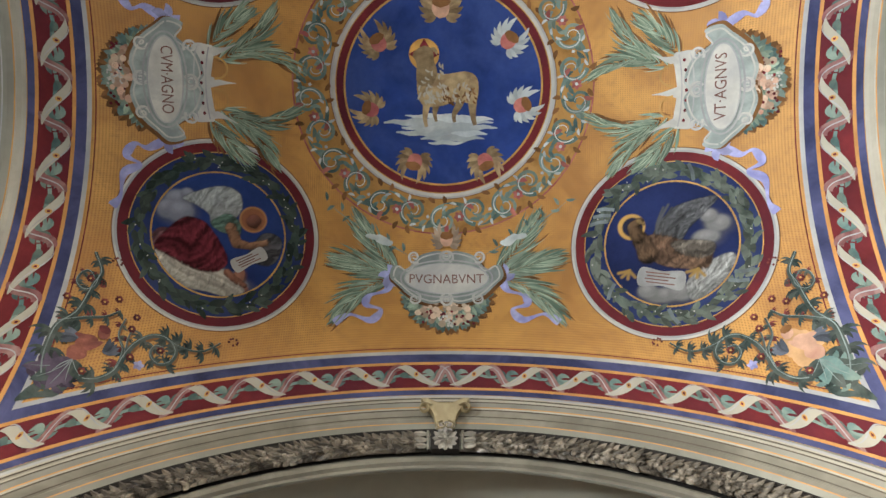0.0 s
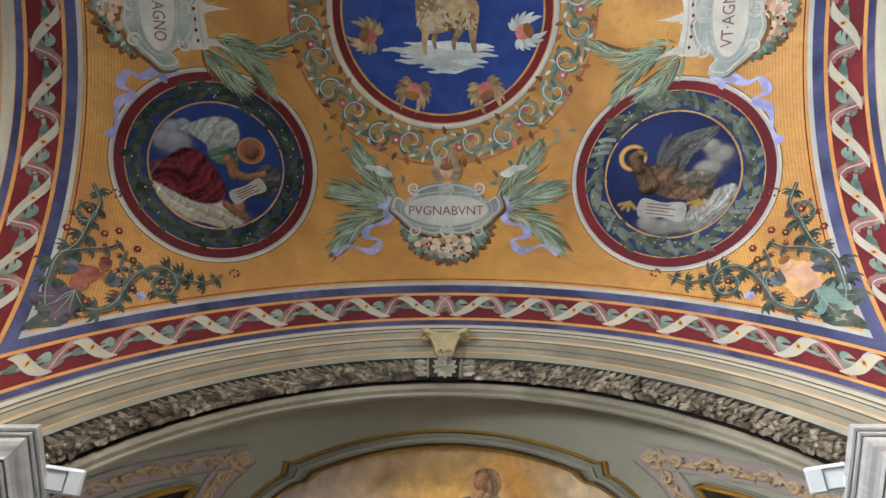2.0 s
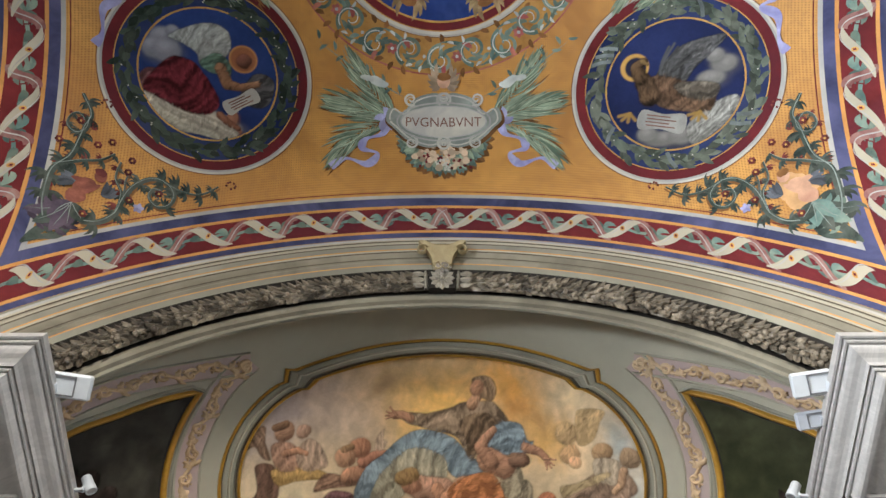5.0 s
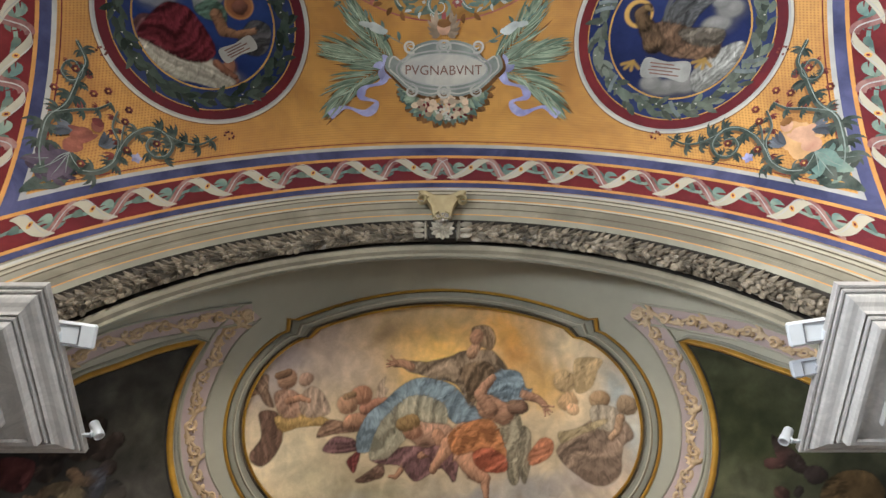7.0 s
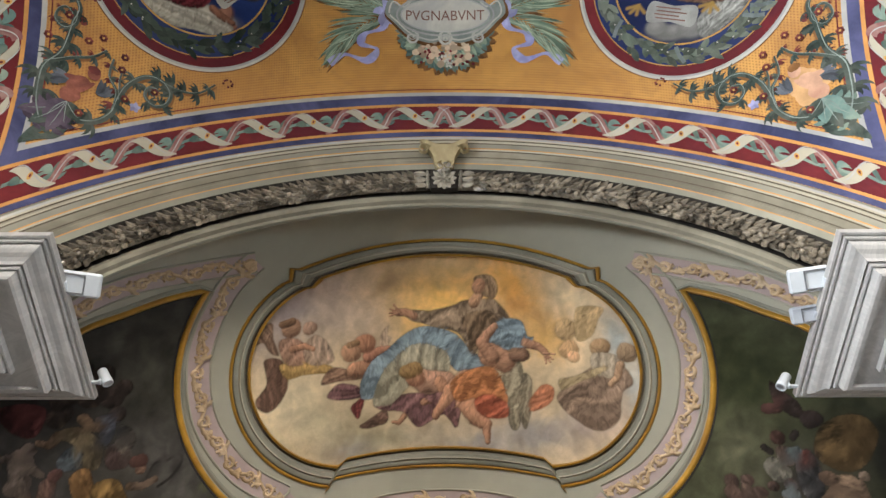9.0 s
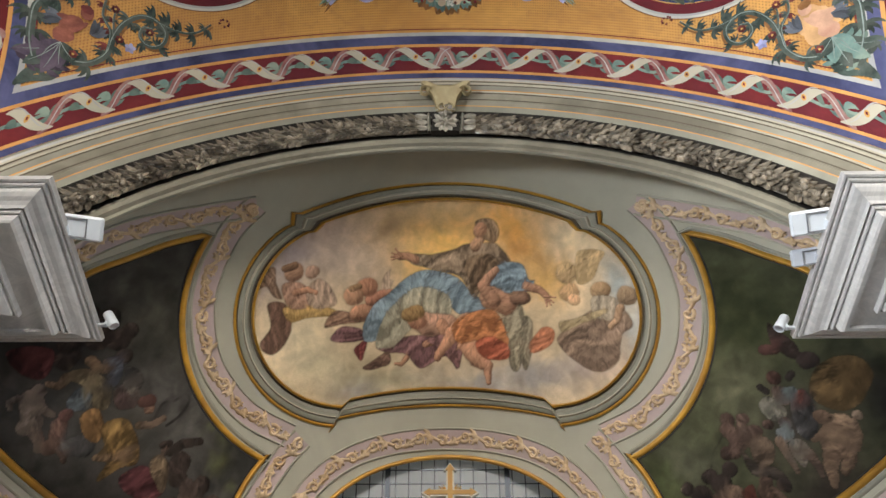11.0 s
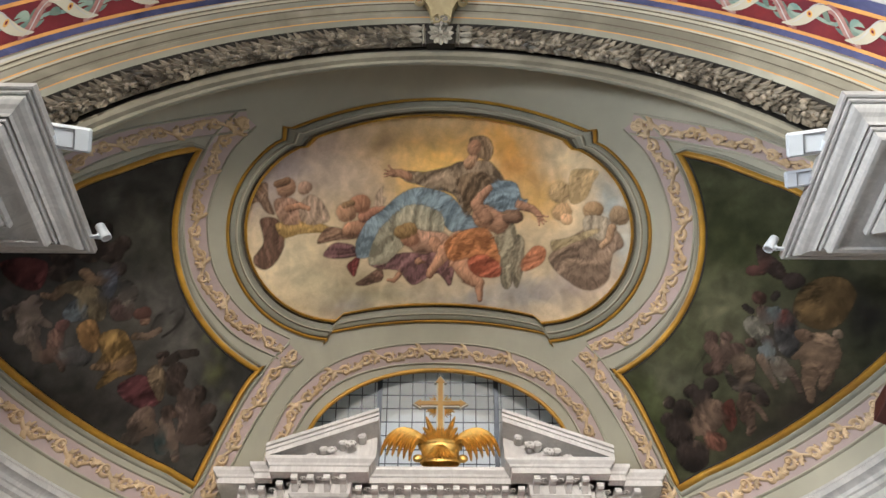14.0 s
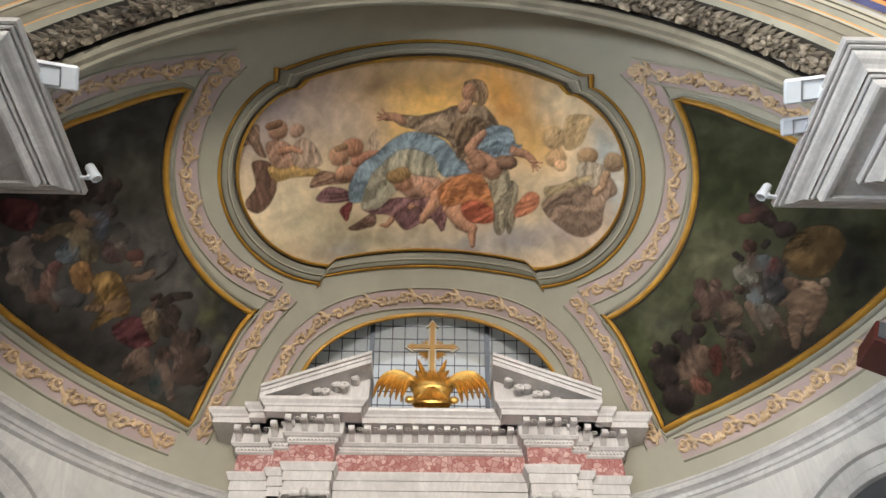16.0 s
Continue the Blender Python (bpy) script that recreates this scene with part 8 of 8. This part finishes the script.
CORNI = [(5.81, 0.10), (5.81, 0.27), (5.87, 0.27), (5.88, 0.285), (5.90, 0.295), (5.93, 0.325), (5.95, 0.33), (5.965, 0.33), (5.965, 0.0)]
altar = thing("altar_aedicule", "white and rose marble altar front with broken pediment", "altar")


def bay(x0, x1, yf, full, low=5.0):
    course("architrave", x0, x1, yf, ARCHI, ALTARMARBLE, altar)
    course("frieze", x0, x1, yf, FRIEZE, BRECCIA, altar)
    course("dentil_band", x0, x1, yf, DENT, ALTARMARBLE, altar)
    course("modillion_band", x0, x1, yf, MODI, ALTARMARBLE, altar)
    course("cornice", x0, x1, yf, CORNI, ALTARMARBLE, altar)
    n = max(3, round((x1 - x0) / 0.034))
    bm = bmesh.new()
    for i in range(n):
        x = AX + x0 - 0.02 + (x1 - x0 + 0.04) * (i + 0.5) / n
        box(bm, x - 0.010, x + 0.010, yf - 0.052, yf - 0.03, 5.633, 5.663)
    part("dentil_course", bm, ALTARMARBLE, altar, "row of small square dentils", "stuff")
    n = max(2, round((x1 - x0 + 0.2) / 0.165))
    for i in range(n):
        x = AX + x0 - 0.1 + (x1 - x0 + 0.2) * (i + 0.5) / n
        bm = bmesh.new()
        prof = [(-0.085, 5.80), (-0.25, 5.80), (-0.262, 5.775), (-0.255, 5.752), (-0.23, 5.742), (-0.20, 5.752), (-0.16, 5.745), (-0.12, 5.72), (-0.085, 5.70)]
        grid(bm, [[(x + s, yf + p, z) for p, z in prof] for s in (-0.032, 0.032)])
        for s in (-0.032, 0.032):
            bm.faces.new([bm.verts.new((x + s, yf + p, z)) for p, z in prof])
        md = part("modillion", bm, ALTARMARBLE, altar)
        if i < n - 1:
            bm = bmesh.new()
            xm = x + 0.5 * (x1 - x0 + 0.2) / n
            for k in range(6):
                a = radians(60 * k)
                bmesh.ops.create_icosphere(bm, subdivisions=1, radius=0.017, matrix=Matrix.Translation((xm + 0.024 * math.cos(a), yf - 0.165 + 0.024 * math.sin(a), 5.803)) @ Matrix.Diagonal((1, 1, 0.6, 1)))
            part("soffit_flower", bm, ALTARMARBLE, altar)


bay(-0.97, 0.97, 6.45, True)
for s in (-1, 1):
    a, b_ = sorted((s * 0.985, s * 1.43))
    bay(a, b_, 6.27, True)
    a, b_ = sorted((s * 1.44, s * 1.60))
    bay(a, b_, 6.38, False)
    a, b_ = sorted((s * 1.62, s * 1.99))
    bay(a, b_, 6.47, False)


def pediment(s):
    """Half of a broken pediment that climbs to the middle."""
    x0, x1, z0, z1 = 1.77, 0.66, 5.968, 6.43
    yf = 5.92

    def slab(name, lo, hi, y0, y1, mat):
        bm = bmesh.new()
        vs = []
        for y in (y0, y1):
            vs.append([bm.verts.new((AX + s * x, y, z)) for x, z in ((x0, z0 + lo), (x1, z1 + lo), (x1, z1 + hi), (x0, z0 + hi))])
        for k in range(4):
            bm.faces.new((vs[0][k], vs[0][(k + 1) % 4], vs[1][(k + 1) % 4], vs[1][k]))
        bm.faces.new(vs[0]), bm.faces.new(vs[1])
        bmesh.ops.recalc_face_normals(bm, faces=bm.faces)
        part(name, bm, mat, altar)

    slab("raking_corona", 0.0, 0.055, yf + 0.05, 6.6, ALTARMARBLE)
    slab("raking_fascia", 0.055, 0.09, yf + 0.03, 6.6, ALTARMARBLE)
    slab("raking_cyma", 0.09, 0.13, yf, 6.6, ALTARMARBLE)
    bm = bmesh.new()
    vs = [[bm.verts.new((AX + s * x, y, z)) for x, z in ((x0 - 0.15, z0), (x1 + 0.02, z0), (x1 + 0.02, z1), (x0 - 0.15, z0 + 0.06))] for y in (6.24, 6.6)]
    for k in range(4):
        bm.faces.new((vs[0][k], vs[0][(k + 1) % 4], vs[1][(k + 1) % 4], vs[1][k]))
    bm.faces.new(vs[0]), bm.faces.new(vs[1])
    bmesh.ops.recalc_face_normals(bm, faces=bm.faces)
    part("tympanum", bm, ALTARMARBLE, altar)
    for k in range(3):
        f = (k + 0.6) / 3.4
        x, z = x1 + 0.06 + (x0 - x1 - 0.45) * f, z1 - (z1 - z0) * f * 0.62
        bm = bmesh.new()
        box(bm, AX + s * x - 0.045, AX + s * x + 0.045, 6.10, 6.25, z - 0.07, z + 0.0, 0.02)
        part("modillion", bm, ALTARMARBLE, altar)
        bm = bmesh.new()
        for j in range(7):
            a = radians(360 / 7 * j)
            bmesh.ops.create_icosphere(bm, subdivisions=1, radius=0.028, matrix=Matrix.Translation((AX + s * (x + 0.11) + 0.036 * math.cos(a), 6.14 + 0.02 * math.sin(a), z - 0.12 + 0.036 * math.sin(a))))
        part("rosette", bm, ALTARMARBLE, altar)


for s in (-1, 1):
    pediment(s)


def capital(x):
    bm = bmesh.new()
    n = 28
    rows = []
    for z, r in ((4.60, 0.185), (4.62, 0.20), (4.64, 0.185), (4.80, 0.19), (4.95, 0.215), (5.02, 0.25)):
        rows.append([(AX + x + r * math.cos(2 * math.pi * i / n), 6.50 + r * math.sin(2 * math.pi * i / n), z) for i in range(n)])
    grid(bm, rows, True)
    smooth(part("bell", bm, ALTARMARBLE, altar))
    bm = bmesh.new()
    box(bm, AX + x - 0.245, AX + x + 0.245, 6.25, 6.75, 5.045, 5.098, 0.015)
    part("abacus", bm, ALTARMARBLE, altar)
    for tier, (z, m, hgt) in enumerate(((4.64, 8, 0.19), (4.77, 8, 0.2))):
        for k in range(m):
            a = 2 * math.pi * (k + 0.5 * tier) / m
            if math.sin(a) > 0.6:
                continue
            bm = bmesh.new()
            ca, sa = math.cos(a), math.sin(a)
            rows = []
            for i in range(6):
                f = i / 5
                r = 0.20 + 0.02 * f + (0.07 * max(0, f - 0.6) / 0.4)
                w = 0.062 * math.sin(math.pi * (0.3 + 0.62 * f))
                zz = z + hgt * (f if f < 0.85 else 1.7 - f)
                rows.append([(AX + x + r * ca - sa * w * k2, 6.50 + r * sa + ca * w * k2, zz + 0.01 * (1 - abs(k2))) for k2 in (-1, -0.5, 0, 0.5, 1)])
            grid(bm, rows)
            smooth(part("acanthus_leaf", bm, ALTARMARBLE, altar), 60)
    for k in (-1, 1):
        bm = bmesh.new()
        pts = coil(0, 0, 90 + 40 * k, 0.062, -k, 1.6, 26)
        rows = [[(AX + x + k * 0.16 + px, y, 4.96 + pz) for y in (6.255, 6.30)] for px, pz in pts]
        grid(bm, rows)
        pts2 = [(px * 0.7, pz * 0.7) for px, pz in pts]
        grid(bm, [[(AX + x + k * 0.16 + a[0], 6.255, 4.96 + a[1]), (AX + x + k * 0.16 + a[0] * 0.8 + 0.008, 6.24, 4.96 + a[1] * 0.8 + 0.008)] for a in pts])
        smooth(part("volute", bm, ALTARMARBLE, altar), 50)
    bm = bmesh.new()
    bmesh.ops.create_icosphere(bm, subdivisions=2, radius=0.045, matrix=Matrix.Translation((AX + x, 6.235, 5.07)))
    part("flower_boss", bm, ALTARMARBLE, altar)
    bm = bmesh.new()
    rows = [[(AX + x + r * math.cos(2 * math.pi * i / n), 6.50 + r * math.sin(2 * math.pi * i / n), z) for i in range(n)] for z, r in ((4.60, 0.18), (3.0, 0.20), (1.2, 0.205))]
    grid(bm, rows, True)
    smooth(part("column_shaft", bm, BRECCIA, altar, "rose marble column shaft"))


for s in (-1, 1):
    capital(s * 1.21)
    course("pilaster", *sorted((s * 1.46, s * 1.98)), 6.52, [(1.2, 0.0), (4.6, 0.0)], BRECCIA, altar)
    course("pilaster_capital", *sorted((s * 1.64, s * 1.95)), 6.50, [(4.62, 0.0), (4.64, 0.02), (4.9, 0.03), (5.0, 0.06), (5.02, 0.07), (5.095, 0.07)], ALTARMARBLE, altar)
bm = bmesh.new()
box(bm, AX - 1.0, AX + 1.0, 6.62, 7.1, 1.2, 5.11)
part("niche_panel", bm, paint("slate_grey_panel", (0.17, 0.17, 0.185), 0.15, 0.6), altar, "slate grey panel between the columns")
bm = bmesh.new()
box(bm, AX - 2.1, AX + 2.1, 6.2, 7.1, 0.0, 1.2)
part("base", bm, ALTARMARBLE, altar)

# ---- gilded crown and cross ----
crown = thing("crown_ornament", "gilded carved crown with leafy wings on the altar cornice", "crown")
CY, CZ = 6.13, 5.968


def gold_leaf(pts, wide, thick, parent, name):
    """A curled gilded leaf along places in front of the window."""
    bm = bmesh.new()
    n = len(pts)
    rows = []
    for i, (x, y, z) in enumerate(pts):
        xa, _, za = pts[max(0, i - 1)]
        xb, _, zb = pts[min(n - 1, i + 1)]
        dx, dz = xb - xa, zb - za
        l = math.hypot(dx, dz) or 1
        w = wide * math.sin(math.pi * (0.12 + 0.84 * i / (n - 1)))
        nx, nz = -dz / l * w, dx / l * w
        rows.append([(x + nx, y + 0.01, z + nz), (x + nx * 0.5, y - thick, z + nz * 0.5), (x, y - thick * 0.35, z), (x - nx * 0.5, y - thick, z - nz * 0.5), (x - nx, y + 0.01, z - nz)])
    grid(bm, rows)
    ob = smooth(part(name, bm, GOLD, parent), 60)
    return ob


bm = bmesh.new()
n = 32
prof = [(0.195, 0.0), (0.215, 0.02), (0.19, 0.05), (0.20, 0.16), (0.215, 0.175), (0.23, 0.18), (0.235, 0.2), (0.225, 0.215)]
grid(bm, [[(AX + r * math.cos(2 * math.pi * i / n), CY + 0.5 * r * math.sin(2 * math.pi * i / n), CZ + z + 0.03 * (math.cos(2 * math.pi * i / n) ** 2 if z < 0.1 else 0)) for i in range(n)] for r, z in prof], True)
smooth(part("basket", bm, GOLD, crown), 40)
for k in range(19):
    f = -1 + 2 * k / 18
    x0 = AX + 0.2 * f
    gold_leaf([(x0 + 0.02 * f * i, CY - 0.10 * (1 - f * f) + 0.005 * i, CZ + 0.20 + 0.034 * i * (1.1 - 0.45 * abs(f))) for i in range(5)], 0.022, 0.012, crown, "ray_leaf")
for s in (-1, 1):
    for k, (rise, reach, drop) in enumerate(((0.42, 0.20, -0.12), (0.36, 0.15, -0.06), (0.30, 0.25, -0.02))):
        gold_leaf([(AX + s * (0.06 + reach * 0.5 * i / 6), CY - 0.05, CZ + 0.24 + (rise - 0.16) * i / 6 - 0.03 * (i / 6) ** 3) for i in range(7)], 0.03, 0.018, crown, "spike_leaf")
    for k in range(6):
        f = k / 5
        p = curve((0.15, 0.18 + 0.06 * (1 - f)), (0.24 + 0.10 * (1 - f), 0.40 - 0.12 * f), (0.50 - 0.2 * f + 0.08 * (1 - f), 0.38 - 0.14 * f), (0.62 - 0.30 * f, 0.09 * (1 - f) + 0.02 * math.sin(3 * f)), 11)
        gold_leaf([(AX + s * x, CY - 0.02 - 0.012 * k, CZ + z) for x, z in p], 0.046, 0.03, crown, "acanthus_wing_leaf")
for k in range(9):
    f = -1 + k / 4
    gold_leaf([(AX + 0.02 * f + 0.145 * f * i / 4, CY - 0.13 - 0.01 * (i == 2), CZ + 0.135 - 0.125 * i / 4) for i in range(5)], 0.026, 0.012, crown, "shell_flute")
for s in (-1, 1):
    bm = bmesh.new()
    bmesh.ops.create_icosphere(bm, subdivisions=2, radius=0.035, matrix=Matrix.Translation((AX + s * 0.23, CY - 0.08, CZ + 0.035)) @ Matrix.Diagonal((1.6, 1, 1, 1)))
    part("end_knob", bm, GOLD, crown)

cross = thing("gilded_cross", "gilded wooden cross with pale rim and rays", "cross")


def cross_shape(grow, y0, y1, mat, name):
    a, tip = 0.026 + grow, 0.052 + grow
    zc, up, down, arm = 6.80, 0.40, 0.50, 0.29
    half = [(a, -down), (a, -a), (arm - 0.07, -a), (arm - 0.07, -tip), (arm + grow * 1.4, 0), (arm - 0.07, tip), (arm - 0.07, a), (a, a), (a, up - 0.09), (tip, up - 0.09), (0, up + grow * 1.4)]
    pts = half + [(-x, z) for x, z in reversed(half[:-1])]
    bm = bmesh.new()
    f, g = [bm.verts.new((AX + x, y0, zc + z)) for x, z in pts], [bm.verts.new((AX + x, y1, zc + z)) for x, z in pts]
    bm.faces.new(f), bm.faces.new(g[::-1])
    for k in range(len(pts)):
        j = (k + 1) % len(pts)
        bm.faces.new((f[k], g[k], g[j], f[j]))
    part(name, bm, mat, cross)


cross_shape(0.0, 6.19, 6.225, paint("tan_gilt_wood", (0.44, 0.27, 0.09), 0.2, 0.45, (0.34, 0.19, 0.06)), "cross_face")
cross_shape(0.020, 6.205, 6.24, WHITE, "cross_rim")
for k in range(4):
    for j in range(7):
        a = radians(45 + 90 * k + (j - 3) * 9)
        r = 0.13 + 0.02 * (j % 2)
        gold_leaf([(AX + (0.03 + r * i / 3) * math.cos(a), 6.25, 6.80 + (0.03 + r * i / 3) * math.sin(a)) for i in range(4)], 0.010, 0.005, cross, "ray")

altar.location.z = -0.12
crown.location.z = -0.12 - 0.28 * CZ
crown.scale.z = 1.28
cross.location.z = -0.06

# ---- lamps and cameras on the corner entablatures ----


def part_at(name, bm, mat, parent, m):
    bmesh.ops.transform(bm, matrix=m, verts=bm.verts)
    return part(name, bm, mat, parent)


def floodlight(place, target, roll, w, hgt, body, label, s):
    t = thing("floodlight", label, "floodlight", "floodlights")
    m = look(place, target, roll)
    bm = bmesh.new()
    box(bm, -w / 2, w / 2, -hgt / 2, hgt / 2, 0.0, 0.05, 0.014)
    part_at("housing", bm, body, t, m)
    bm = bmesh.new()
    for k in range(6):
        box(bm, -w / 2 + 0.03 + k * (w - 0.06) / 6, -w / 2 + 0.04 + k * (w - 0.06) / 6, -hgt / 2 + 0.02, hgt / 2 - 0.02, 0.05, 0.075)
    part_at("cooling_fin", bm, body, t, m)
    bm = bmesh.new()
    x0 = -s * w * 0.17
    gw, gh = w * 0.26, hgt * 0.36
    rows = [[(x0 + a * gw * k, b_ * gh * k, z) for a, b_ in ((-1, -1), (1, -1), (1, 1), (-1, 1))] for k, z in ((1.12, -0.001), (1.08, -0.010), (1.0, -0.010), (0.94, 0.012), (0.55, 0.026))]
    grid(bm, rows, True)
    part_at("reflector", bm, paint("grey_reflector", (0.16, 0.165, 0.18), 0.1, 0.35), t, m)
    bm = bmesh.new()
    box(bm, x0 - gw * 0.55, x0 + gw * 0.55, -gh * 0.55, gh * 0.55, 0.024, 0.027)
    part_at("led_plate", bm, paint("grey_led_plate", (0.10, 0.10, 0.11), 0.1, 0.4), t, m)
    bm = bmesh.new()
    box(bm, x0 - gw * 0.22, x0 + gw * 0.22, -gh * 0.25, gh * 0.25, 0.018, 0.0235)
    part_at("led_chip", bm, paint("amber_led_chip", (0.50, 0.36, 0.12), 0.1, 0.4), t, m)
    bm = bmesh.new()
    e = Vector((s * 2.79, place[1], 5.955))
    p = Vector(place) + Vector((s * w * 0.35, 0, 0.02))
    box(bm, min(e.x, p.x), max(e.x, p.x), e.y - 0.035, e.y - 0.022, 5.955, 5.967)
    box(bm, min(e.x, p.x), max(e.x, p.x), e.y + 0.022, e.y + 0.035, 5.955, 5.967)
    box(bm, p.x - 0.012, p.x + 0.012, e.y - 0.035, e.y + 0.035, min(5.96, p.z) - 0.01, max(5.96, p.z) + 0.012)
    part("bracket", bm, body, t)
    return t


floodlight((-2.66, 2.47, 5.99), (-1.9, 0.9, 2.2), -14, 0.28, 0.18, PLASTIC, "white plastic floodlight on a corner entablature", -1)
floodlight((2.66, 2.46, 6.0), (1.9, 0.9, 2.2), 14, 0.28, 0.18, PLASTIC, "large white plastic floodlight on a corner entablature", 1)
floodlight((2.68, 2.74, 5.97), (1.9, 1.1, 2.2), 12, 0.2, 0.13, paint("grey_plastic", (0.42, 0.45, 0.50), 0.06, 0.4), "small grey floodlight on a corner entablature", 1)


def spotlight(place, target, s):
    t = thing("spotlight", "small white cylindrical spotlight on a corner entablature", "spotlight", "spotlights")
    m = look(place, target)
    n = 20
    bm = bmesh.new()
    prof = [(0.0, 0.09), (0.034, 0.09), (0.038, 0.08), (0.038, 0.0), (0.041, -0.004), (0.041, -0.05), (0.035, -0.053), (0.031, -0.045)]
    grid(bm, [[(r * math.cos(2 * math.pi * i / n), r * math.sin(2 * math.pi * i / n), z) for i in range(n)] for r, z in prof], True)
    smooth(part_at("barrel", bm, PLASTIC, t, m), 40)
    bm = bmesh.new()
    grid(bm, [[(r * math.cos(2 * math.pi * i / n), r * math.sin(2 * math.pi * i / n), z) for i in range(n)] for r, z in ((0.031, -0.046), (0.016, -0.038), (0.001, -0.036))], True)
    smooth(part_at("lens", bm, metal("grey_lens", (0.5, 0.52, 0.55), 0.2), t, m))
    bm = bmesh.new()
    px, py, pz = place
    box(bm, min(px + s * 0.03, s * 2.79), max(px + s * 0.03, s * 2.79), py - 0.012, py + 0.012, 5.945, 5.967)
    box(bm, px + s * 0.03 - 0.012, px + s * 0.03 + 0.012, py - 0.02, py + 0.02, 5.945, pz + 0.03, 0.005)
    part("bracket", bm, PLASTIC, t)


spotlight((-2.66, 3.32, 6.0), (-1.2, 4.2, 4.2), -1)
spotlight((2.66, 3.38, 6.0), (1.2, 4.0, 4.2), 1)

# dark red box beyond the east pier
t = thing("hanging_box", "dark red wooden box with a black face by the pier", "box")
TIP = Matrix.Translation((2.98, 3.55, 4.62)) @ Matrix.Rotation(math.radians(30), 4, "Y") @ Matrix.Translation((-2.86, -3.55, -4.42))
bm = bmesh.new()
box(bm, 2.86, 3.15, 3.55, 3.85, 4.42, 4.62, 0.01)
bm.transform(TIP)
part("case", bm, paint("dark_red_wood", (0.05, 0.009, 0.007), 0.2, 0.4), t)
bm = bmesh.new()
box(bm, 2.88, 3.13, 3.535, 3.552, 4.44, 4.60, 0.004)
bm.transform(TIP)
part("front_panel", bm, DARKPLASTIC, t)
